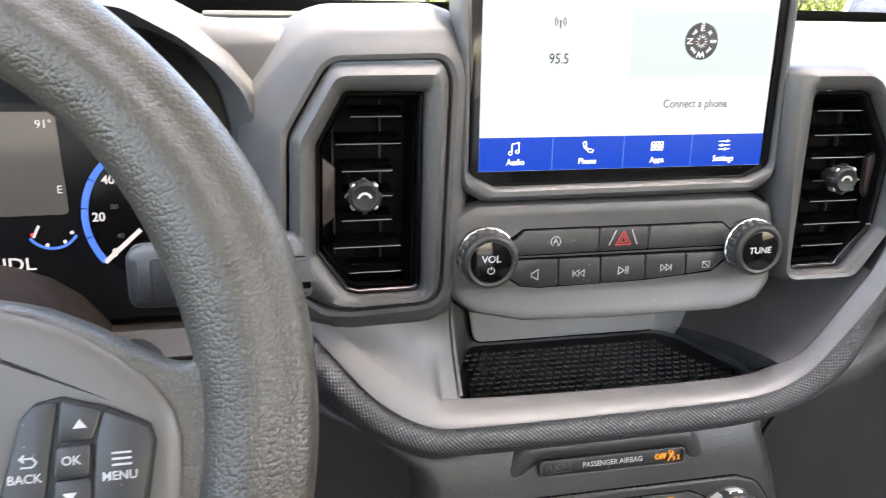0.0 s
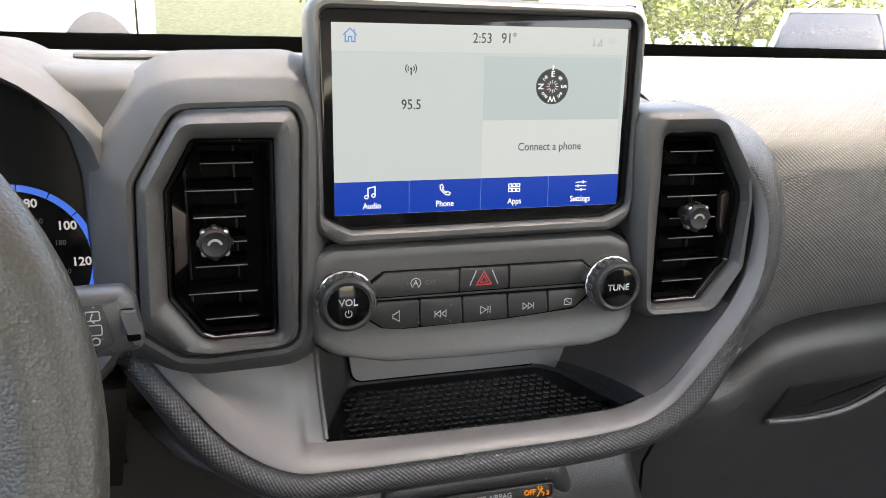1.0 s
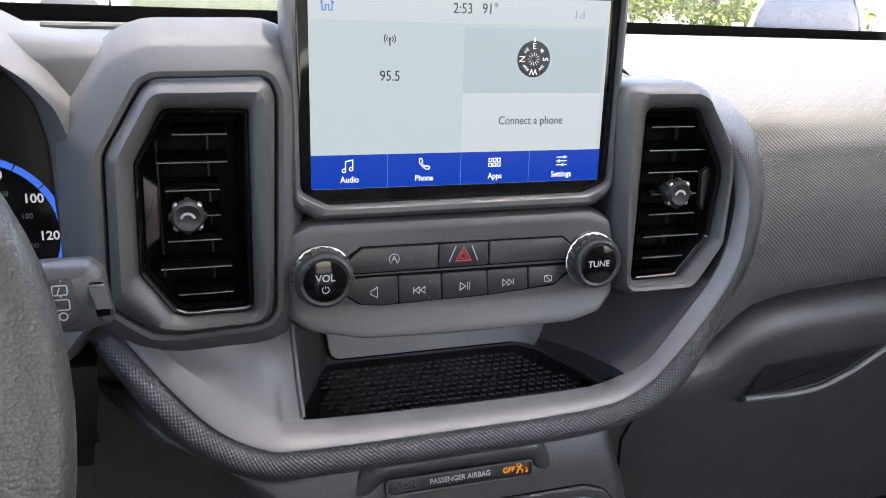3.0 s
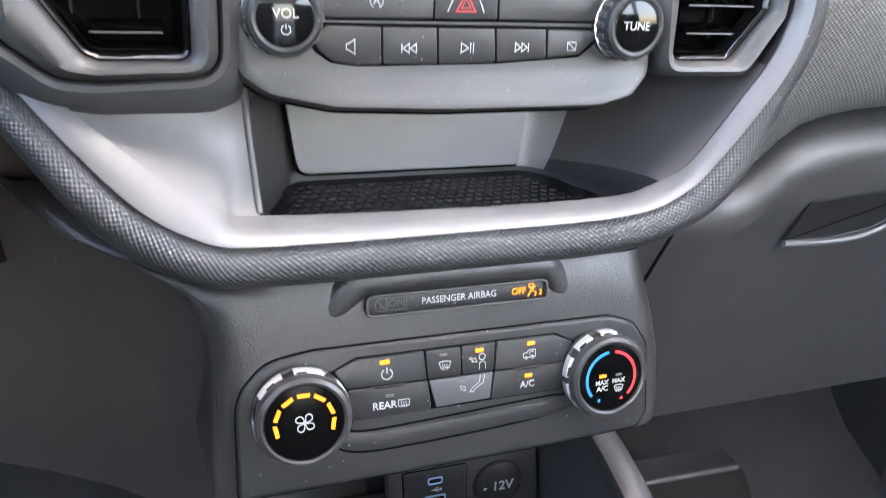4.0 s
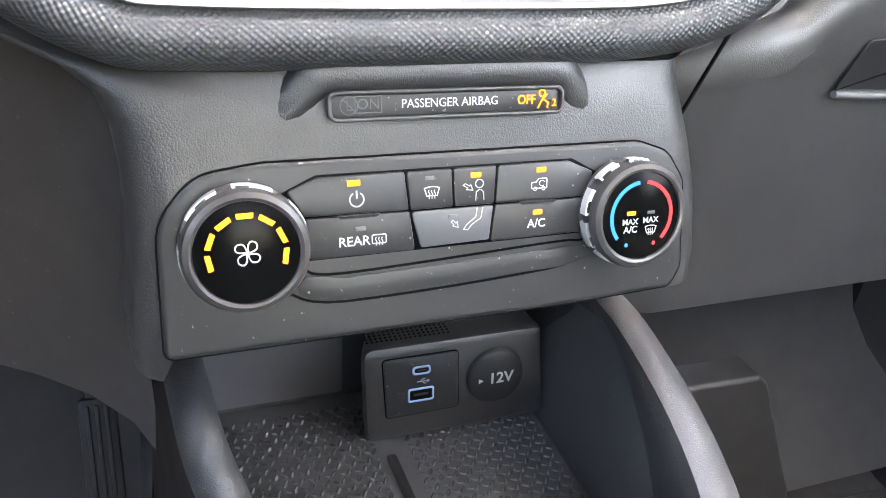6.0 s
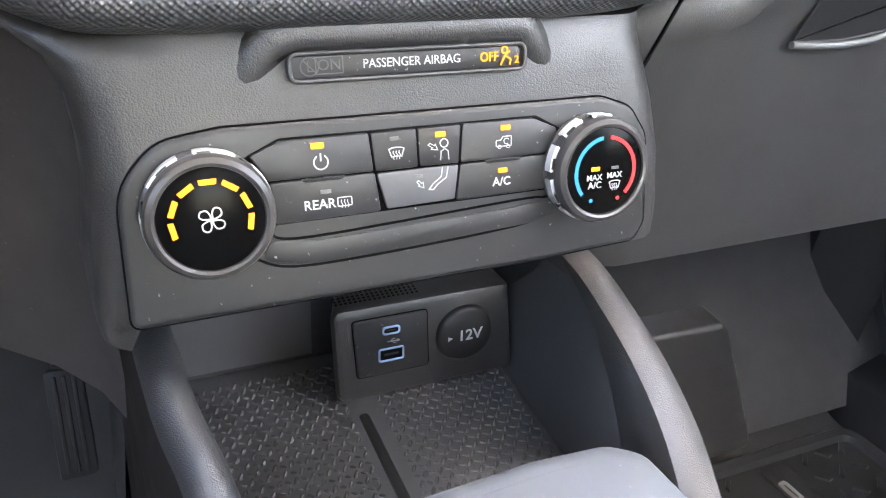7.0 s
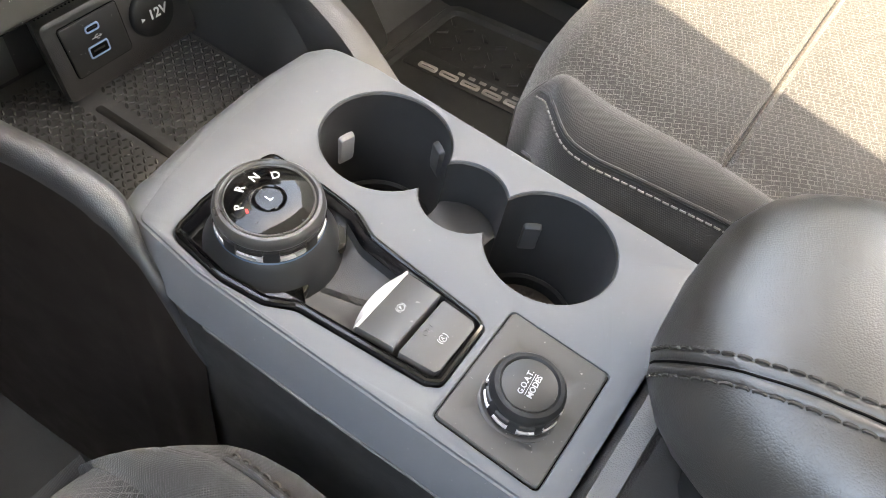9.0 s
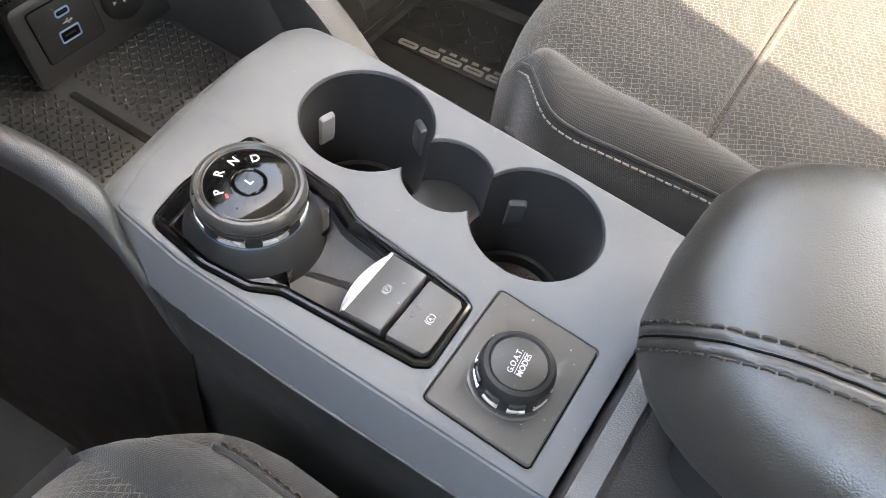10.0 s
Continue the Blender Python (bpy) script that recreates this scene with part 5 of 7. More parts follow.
deck = offset([p for p in rpoly(mm([(-15, -156), (-40, -152), (-60, -152), (-83, -156), (-86.5, -190), (-83.5, -214), (-74, -230), (-52, -224), (-30, -224), (-15.5, -213), (-14, -190)]), [0.006, 0.02, 0.02, 0.008, 0.03, 0.012, 0.006, 0.02, 0.01, 0.01, 0.03], 4)], -0.0052)
part("shifter_deck", slab(deck, 0.0045, 0.0016, -0.0085), PIANO, con, "gloss black deck round the shifter", m=K)
# rotary shifter
D = K @ at(-0.0520, -0.1895)
sh = thing("rotary_shifter", (-0.052, -0.19, 0.84), "rotary gear shifter with glossy dial, in park", "gear shifter")
part("pedestal", lathe([(0.0345, -0.014), (0.0330, -0.006), (0.0300, 0.000), (0.0272, 0.006), (0.0252, 0.0085), (0.0240, 0.0095), (0, 0.0095)], 64), DARK, sh, "satin black pedestal", m=D)
part("blue_line", lathe([(0.0252, 0.0090), (0.0258, 0.0096), (0.0252, 0.0102)], 64), DIMBLUE, sh, m=D)
ring = part("dial_ring", lathe([(0.0238, 0.0100), (0.0252, 0.0105), (0.0252, 0.0120), (0.0240, 0.0126), (0.0238, 0.0180), (0.0250, 0.0190), (0.0256, 0.0206), (0.0250, 0.0236), (0.0236, 0.0252), (0.0222, 0.0254), (0.0210, 0.0244), (0.0206, 0.0230), (0.0198, 0.0232), (0, 0.0232)], 80), RING, sh, "charcoal turning ring", m=D)
for i in range(8):
    a = 45 * i + 8
    part("chrome_insert", lathe([(0.0236, 0.0108), (0.0256, 0.0112), (0.0256, 0.0136), (0.0236, 0.0140)], 8, 28, a), SHINE, ring, "bright metal grip insert", m=D)
    for k in (0, 1):
        part("grip", lathe([(0.0236, 0.0146 + k * 0.0022), (0.0252, 0.0148 + k * 0.0022), (0.0252, 0.0162 + k * 0.0022), (0.0236, 0.0165 + k * 0.0022)], 8, 27, a), BUTTON, ring, m=D)
    part("grip_block", lathe([(0.0236, 0.0106), (0.0259, 0.0112), (0.0259, 0.0182), (0.0236, 0.0188)], 6, 15, a + 29), DARK, ring, m=D)
dial = part("dial_face", lathe([(0.0204, 0.0226), (0.0204, 0.0240), (0.0196, 0.0246), (0.0080, 0.0249), (0.0074, 0.0244), (0.0070, 0.0236), (0.0066, 0.0244), (0.0060, 0.0250), (0, 0.0250)], 64), PIANO, sh, "gloss black gear dial", m=D)
part("dial_rim", lathe([(0.0206, 0.0230), (0.0209, 0.0246), (0.0202, 0.0248), (0.0198, 0.0244)], 64), RING, dial, "dark bevelled rim", m=D)
for ch, a, mt in (("P", 154, WHITE), ("R", 110, WHITE), ("N", 71, WHITE), ("D", 31, WHITE)):
    part("gear_letter", moved(letters(ch, 0.0058, 0.0003), at(0.0138 * math.cos(radians(a)), 0.0138 * math.sin(radians(a)), 0.0250, (a - 75) * 0.75)), mt, dial, m=D)
part("gear_letter", moved(letters("L", 0.0050, 0.0001), at(0, 0, 0.0252)), ALU, dial, m=D)
part("park_lamp", moved(slab(mm([(-1.3, -0.6), (1.3, -0.6), (1.3, 0.6), (-1.3, 0.6)]), 0.0002), at(-0.0118, 0.0021, 0.0249, 60)), RED, dial, "red park lamp", m=D)
# parking brake and auto hold keys
keys = thing("parking_brake_switch", (-0.047, -0.27, 0.835), "parking brake and auto hold key pair", "switch")
KB = K @ at(0, 0, -0.004)
p1 = mm([(-28.2, -252), (-66.2, -252.5), (-65.2, -272.6), (-29.2, -272.4)])
key1 = part("brake_key", loft([lift(p1, -0.006), [(x, y, 0.0035 if i < 2 else 0.0058) for i, (x, y) in enumerate(p1)], [(x * 0.985 - 0.0006, y + (-0.001 if i < 2 else 0.0006), 0.0043 if i < 2 else 0.0064) for i, (x, y) in enumerate(p1)]], (True, True)), KEYTOP, keys, "matt grey-black brake key", m=KB)
edge = []
for k in range(11):
    u = k / 10
    x, y0 = -0.0282 - 0.0380 * u, -0.2522 - 0.0005 * u
    w = 0.0006 + 0.0042 * math.sin(math.pi * u) ** 0.8
    edge.append([(x, y0 + w + 0.0008, 0.0010), (x, y0 + w, 0.0030), (x, y0 + 0.0004, 0.0048), (x, y0 - 0.0008, 0.0044)])
part("silver_edge", loft(edge, closed=False), SILVER, key1, "bright silver lift edge", m=KB)
part("icon", pt(join(letters("P", 0.0040, 0.0001), stroke(disc(0.0026, 16), 0.0004, True), stroke(arc(0.0036, 140, 80, 8), 0.0004), stroke(arc(0.0036, -40, 80, 8), 0.0004)), -46.4, -262.4, 0.68), PRINT, key1, m=KB @ at(0, 0, 0.0060))
p2 = rpoly(mm([(-30.0, -274.6), (-65.0, -275.0), (-62.8, -293.2), (-60, -294.6), (-33, -294.2), (-30.4, -291.6)]), 0.0012, 3)
key2 = part("hold_key", slab(p2, 0.0115, 0.0008, -0.0056), KEYTOP, keys, "matt grey-black hold key", m=KB)
part("icon", join(pt(letters("ON", 0.0042), -47.9, -278.8), ), DIM, key2, m=KB @ at(0, 0, 0.0061))
part("icon", pt(join(letters("A", 0.0030, 0.0001), stroke(disc(0.0021, 14, 1, 1, 0, 0, 40, 290), 0.0004), stroke(arc(0.0032, 140, 80, 8), 0.0005), stroke(arc(0.0032, -40, 80, 8), 0.0005)), -47, -286.4, 0.8), PRINT, key2, m=KB @ at(0, 0, 0.0061))
# drive mode knob on its tile
md = thing("drive_mode_knob", (-0.046, -0.33, 0.835), "round drive mode knob on a square satin black tile", "knob")
tl = [lift(tile, -0.008), lift(tile, -0.0002), lift(offset(tile, -0.0007), 0.0006)]
for f, r, z in ((0.3, 0.0300, 0.0006), (0.75, 0.0264, 0.0006), (0.92, 0.0256, 0.0005), (1.0, 0.0246, 0.0002), (1.0, 0.0215, -0.0003)):
    ring = []
    for x, y in offset(tile, -0.0012):
        d = Vector((x + 0.0460, y + 0.3296)).normalized() * r
        ring.append((x + (-0.0460 + d.x - x) * f, y + (-0.3296 + d.y - y) * f, z))
    tl.append(ring)
part("tile", loft(tl, (True, True)), TILE, md, "dished satin black tile", m=K)
part("tile_gap", rim(offset(tile, 0.0007), offset(tile, -0.0001), 0.0006, 0.0001, -0.0022), BLACK, md, m=K)
G = K @ at(-0.0475, -0.3298)
part("socket", lathe([(0.0205, -0.0020), (0.0198, 0.0004), (0.0186, 0.0006), (0.0180, -0.0016)], 56), DASH, md, m=G)
kn = part("knob", lathe([(0, -0.002), (0.0166, -0.002), (0.0172, 0.0010), (0.0164, 0.0020), (0.0160, 0.0080), (0.0166, 0.0092), (0.0164, 0.0118), (0.0150, 0.0140), (0.0132, 0.0146), (0.0122, 0.0136), (0, 0.0134)], 64), DARK, md, "black rubber-gripped knob", m=G)
for i in range(9):
    part("chrome_insert", lathe([(0.0158, 0.0018), (0.0175, 0.0020), (0.0175, 0.0034), (0.0158, 0.0038)], 6, 26, 40 * i), SHINE, kn, "bright metal grip insert", m=G)
    part("grip", lathe([(0.0158, 0.0046), (0.0171, 0.0048), (0.0171, 0.0074), (0.0158, 0.0078)], 6, 24, 40 * i + 1), BUTTON, kn, m=G)
cap = part("cap", slab(disc(0.0121, 40), 0.0008, 0.0003, 0.0132), BUTTON, kn, "scratched matt black cap", m=G)
part("caption", join(pt(letters("G.O.A.T.", 0.0036, 0.0002, squeeze=0.92), 0, 2.0), pt(letters("MODES", 0.0036, 0.0002, squeeze=0.98), 0, -2.2), stroke(mm([(-5.6, -0.1), (5.6, -0.1)]), 0.0003)), PRINT, cap, m=G @ at(0, 0, 0.0142, 6))

# ---- front storage bay ----
bay = thing("storage_bay", (0, -0.02, 0.74), "open black storage bay with a studded rubber mat", "storage bay")
MZ = 0.765
mat_o = rpoly(mm([(-97, -140), (97, -140), (97, 68), (-97, 68)]), 0.008, 4)
walls = [[(x, y, MZ - 0.002) for x, y in mat_o], [(x, y, MZ + 0.004) for x, y in offset(mat_o, 0.001)], [(x * 1.085, y + 0.004, 0.885) for x, y in offset(mat_o, 0.002)]]
part("bay_wall", loft([walls[0], walls[1], [(x, y, min(z, 0.93) if y > -0.06 else 0.815) for x, y, z in walls[2]]], (True, False)), DASH, bay, "dark plastic bay walls")
# The lit part of the back wall, its light put into a paler grey.
part("back_panel", loft([[(-0.0985, 0.0672, 0.767), (-0.016, 0.0672, 0.767)], [(-0.102, 0.0685, 0.80), (-0.016, 0.0685, 0.80)], [(-0.108, 0.071, 0.89), (-0.016, 0.071, 0.89)]], closed=False), GREYTRIM, bay, "bay back panel, lit tone put into its paler grey")
part("bay_roof", loft([[(-0.12, -0.050, 0.9055), (0.112, -0.050, 0.9055)], [(-0.11, -0.02, 0.904), (0.105, -0.02, 0.904)], [(-0.11, 0.075, 0.885), (0.105, 0.075, 0.885)]], closed=False), DARK, bay)
mat_b = part("bay_mat", slab(offset(mat_o, -0.002), 0.002, 0.0006, MZ - 0.0015), RUBBER, bay, "black rubber mat")
studs = []
for j in range(-3, 31):
    for i in range(22):
        x, y = -0.0925 + i * 0.0087 + (j % 2) * 0.00435, -0.122 + j * 0.0058
        for dx, ln, wd, hi, turn in ((0.0, 2.5, 1.15, 0.0021, 58), (0.0043, 2.0, 0.75, 0.0012, -28)):
            if abs(x + dx - 0.0012) < 0.0075 or x + dx > 0.093:
                continue
            studs.append(moved(loft([lift(disc(0.001, 8, ln, wd), 0), lift(disc(0.001, 8, ln * 0.75, wd * 0.75, 0.0002), hi * 0.75), lift(disc(0.001, 8, ln * 0.35, wd * 0.35, 0.0004), hi)], (False, True)), at(x + dx, y, MZ + 0.0004, turn)))
tagged(part("studs", join(*studs), STUD, mat_b), kind="stuff")
# Laid on the mat, not cut in: the groove's shade is its dark colour.
part("pen_slot", slab(rpoly(mm([(-1.0, -136), (5.6, -136), (1.6, 7), (-4.4, 7)]), 0.0025, 4), 0.0012, 0.0004, MZ), DARK, mat_b, "dark strip drawn as a narrow shaded groove")

usb = thing("usb_module", (0.04, 0.02, MZ), "dark socket block with USB ports and a 12 volt outlet", "socket")
U = plane((0, 0.0185, 0.80), 8)
ub = rpoly(mm([(-15, 29), (92, 29), (98, -30), (-13, -30)]), [0.006, 0.004, 0.004, 0.006], 4)
part("block", loft([[(x + (0.022 if x < 0.03 else 0), y, -0.06) for x, y in offset(ub, 0.002)], lift(offset(ub, 0.001), -0.004), lift(offset(ub, -0.0004), -0.001), lift(offset(ub, -0.003), 0.0)], (True, True)), GRAIN, usb, "grained black block", m=U)
pl = rpoly(mm([(-4.5, 22), (39.5, 22), (41, -14.5), (-2, -15)]), 0.0022, 4)
part("plate_gap", slab(offset(pl, 0.0008), 0.0004, 0.0001), BLACK, usb, m=U)
plate = part("plate", slab(pl, 0.0014, 0.0006), PANEL, usb, "satin black port plate", m=U)
for y, w, h, r in ((13.6, 8.6, 3.2, 0.0015), (-2.1, 13.4, 6.6, 0.0010)):
    o = rpoly(mm([(-w / 2 - 1.1, -h / 2 - 1.1), (w / 2 + 1.1, -h / 2 - 1.1), (w / 2 + 1.1, h / 2 + 1.1), (-w / 2 - 1.1, h / 2 + 1.1)]), r + 0.0008, 4)
    i2 = rpoly(mm([(-w / 2, -h / 2), (w / 2, -h / 2), (w / 2, h / 2), (-w / 2, h / 2)]), r, 4)
    part("port_ring", moved(rim(o, i2, 0.0012, 0.0003, 0.0010), at(0.0178, y / 1000)), USBBLUE, plate, "pale blue lit port ring", m=U)
    part("port", moved(slab(i2, 0.0009, 0.0002, 0.0008), at(0.0178, y / 1000)), BLACK, plate, "dark socket opening", m=U)
    part("contact", moved(slab(mm([(-w * 0.33, -h * 0.1), (w * 0.33, -h * 0.1), (w * 0.33, h * 0.14), (-w * 0.33, h * 0.14)]), 0.0006, 0.0001, 0.0012), at(0.0178, y / 1000)), DARK, plate, m=U)
part("usb_symbol", pt(join(stroke(mm([(-3.4, 0), (3.4, 0)]), 0.0006), stroke(mm([(-1.6, 0), (0, 1.5), (1.4, 1.5)]), 0.0005), stroke(mm([(-0.6, 0), (0.8, -1.4), (2, -1.4)]), 0.0005), stroke(mm([(2.6, 0.8), (3.8, 0), (2.6, -0.8)]), 0.0006)), 18.8, 6.3), ALU, plate, m=U @ at(0, 0, 0.0015))
sock = part("socket_cap", moved(lathe([(0.0182, 0.0), (0.0178, 0.0016), (0.0170, 0.0028), (0.0156, 0.0036), (0, 0.0040)], 44), at(0.064, 0.002)), DARK, usb, "round outlet cover", m=U)
part("caption", join(pt(letters("12V", 0.0098, 0.0006), 66, 2), pt(slab(mm([(-1.6, -1.6), (1.4, 0), (-1.6, 1.6)]), 0.0002), 53.6, 1.6)), PRINT, sock, m=U @ at(0, 0, 0.0044))
grille = [moved(slab(disc(0.0008, 6), 0.0006), at(i * 0.0028, j * 0.0028)) for i in range(18) for j in range(4)]
tagged(part("speaker_dots", join(*grille), BLACK, usb, m=pose(-0.012, 0.028, 0.8305)), kind="stuff")

# grab rails from the stack down to the console
def rail(sign, pts, label, skin):
    o = thing("console_rail", pts[-1], label, "rail", "console side rails")
    path = spline(pts, 7)
    n = len(path)
    if sign > 0:
        w = 0.0125
        sec = [(w, -0.05), (w, -0.016), (w * 0.96, -0.006), (w * 0.72, -0.0012), (w * 0.3, 0.0006), (-w * 0.3, 0.0006), (-w * 0.72, -0.0012), (-w * 0.96, -0.006), (-w, -0.016), (-w, -0.05)]
        part("padding", sweep(path, sec), skin, o, "grained soft rail")
        edge = [p + Vector((0.011, 0, -0.012)) for p in path]
    else:
        # a narrow padded top whose end turns down as a thin rolled edge
        rows, edge = [], []
        for k, p in enumerate(path):
            d = path[min(k + 1, n - 1)] - path[max(k - 1, 0)]
            nrm = Vector((0, -d.z, d.y)).normalized()
            nrm = nrm if nrm.z > 0 else -nrm
            sc = 1 - 0.62 * min(1, max(0, (k / (n - 1) - 0.56) / 0.16))
            rows.append([p + Vector((u * sc, 0, 0)) + nrm * v * sc for u, v in ((0.0085, -0.032), (0.0085, -0.012), (0.0078, -0.005), (0.0056, -0.0014), (0.002, 0.0002), (-0.002, 0.0), (-0.0056, -0.0018), (-0.0080, -0.0052), (-0.0088, -0.0105))])
            edge.append(p + Vector((-0.0084 * sc, 0, 0)) + nrm * -0.0095 * sc)
        part("padding", loft(rows, closed=False), skin, o, "grained soft rail")
    part("skirt", loft([edge, [p + Vector((sign * 0.003, 0, -0.03)) for p in edge], [p + Vector((sign * 0.006, 0, -0.09)) for p in edge], [Vector((p.x + sign * 0.02, p.y, 0.50)) for p in edge]], closed=False), SKIRT, o, "brown-black outer skirt")


rail(1, [(0.112, 0.0600, 0.8720), (0.116, 0.0200, 0.8640), (0.119, -0.0150, 0.8600), (0.119, -0.0459, 0.8534), (0.116, -0.0813, 0.8461), (0.11, -0.1168, 0.8368), (0.102, -0.1495, 0.8231), (0.094, -0.1845, 0.8041)], "grained console rail on the passenger side, catching light", GRAIN)
rail(-1, [(-0.113, 0.0500, 0.9050), (-0.111, 0.0100, 0.8920), (-0.108, -0.0300, 0.8850), (-0.1035, -0.0793, 0.8821), (-0.0980, -0.1104, 0.8805), (-0.0945, -0.1400, 0.8760), (-0.0945, -0.1560, 0.8660), (-0.0965, -0.1660, 0.8500), (-0.0975, -0.1790, 0.8300), (-0.0960, -0.1880, 0.8000), (-0.0960, -0.2000, 0.7850)], "grained console rail on the driver side", RAILSKIN)

# ---- armrest ----
arm = thing("armrest", (0.01, -0.55, 0.84), "padded black vinyl armrest with double stitched seam", "armrest")
loops = []
N = 40
for s, z in ((0.86, 0.868), (0.95, 0.872), (0.99, 0.882), (1.0, 0.895), (0.985, 0.908), (0.94, 0.919), (0.86, 0.927), (0.72, 0.933), (0.5, 0.937), (0.25, 0.939)):
    loop = []
    for i in range(N):
        a = 2 * math.pi * i / N
        ca, sa = math.cos(a), math.sin(a)
        e = 0.62
        x = 0.012 + 0.083 * s * math.copysign(abs(ca) ** e, ca)
        y = -0.575 + 0.215 * (1 - (1 - s) * 0.45) * math.copysign(abs(sa) ** e, sa)
        zz = z + (0.012 * (x - 0.01) / 0.08) * 0.5 + 0.006 * (-0.36 - y) / 0.2
        loop.append((x, y, zz))
    loops.append(loop)
pad_bm = loft(loops, (True, True))
pad_bm.normal_update()
skin_tree = BVHTree.FromBMesh(pad_bm)
part("pad", pad_bm, HIDE, arm, "soft black vinyl pad", m=BACK)


def on_pad(p, up=0.0):
    q, n, _, _ = skin_tree.find_nearest(p)
    if n.dot(q - Vector((0.012, -0.575, 0.90))) < 0:
        n = -n
    return q + n * up


seam = [on_pad(p) for p in spline([(-0.0245, -0.3645, 0.884), (-0.0314, -0.3698, 0.9008), (-0.0345, -0.3764, 0.9114), (-0.0352, -0.3844, 0.9190), (-0.0354, -0.3923, 0.9246), (-0.0333, -0.4092, 0.9297), (-0.0322, -0.4226, 0.9327), (-0.0305, -0.4378, 0.9340), (-0.026, -0.50, 0.9375), (-0.022, -0.58, 0.9405)], 6)]
part("seam_groove", sweep(seam, disc(0.00055, 6)), BLACK, arm, "sunk seam", m=BACK)
for d in (-0.0052, 0.0052):
    run, ridge = [], []
    for k, p in enumerate(seam):
        t_ = (seam[min(k + 1, len(seam) - 1)] - seam[max(k - 1, 0)]).normalized()
        n_ = (on_pad(p, 0.01) - on_pad(p)).normalized()
        side_ = t_.cross(n_).normalized()
        run.append(BACK @ on_pad(p + side_ * d, 0.0005))
        ridge.append(on_pad(p + side_ * d * 0.55, -0.0022))
    part("seam_fold", sweep(ridge, disc(0.0029, 12)), HIDE, arm, "raised fold beside the seam", m=BACK)
    stitches(run, 0.0040, 0.0016, ARMTHREAD, arm, "stitching", (-0.3, 0.3, 0.9), 0.36)
base = rpoly(mm([(-86, -371), (74, -371), (80, -420), (84, -760), (-92, -760), (-90, -420)]), [0.008, 0.008, 0.03, 0.01, 0.01, 0.03], 4)
part("base_box", loft([lift(offset(base, 0.010), 0.55), lift(offset(base, 0.004), 0.80), lift(offset(base, 0.0016), 0.834), lift(offset(base, -0.002), 0.8405), lift(offset(base, -0.012), 0.8425), lift(offset(base, -0.0145), 0.8385), lift(offset(base, -0.018), 0.838)], (False, True)), GRAINTOP, arm, "grained console box below the pad", m=BACK)
part("bin_lid", slab(offset(base, -0.0152), 0.0055, 0.002, 0.8355), GRAIN, arm, "finely grained dark bin lid", m=BACK)
part("hinge_block", slab(rpoly(mm([(-50, -400), (70, -400), (70, -740), (-55, -740)]), 0.02, 4), 0.030, 0.004, 0.842), DARK, arm, m=BACK)


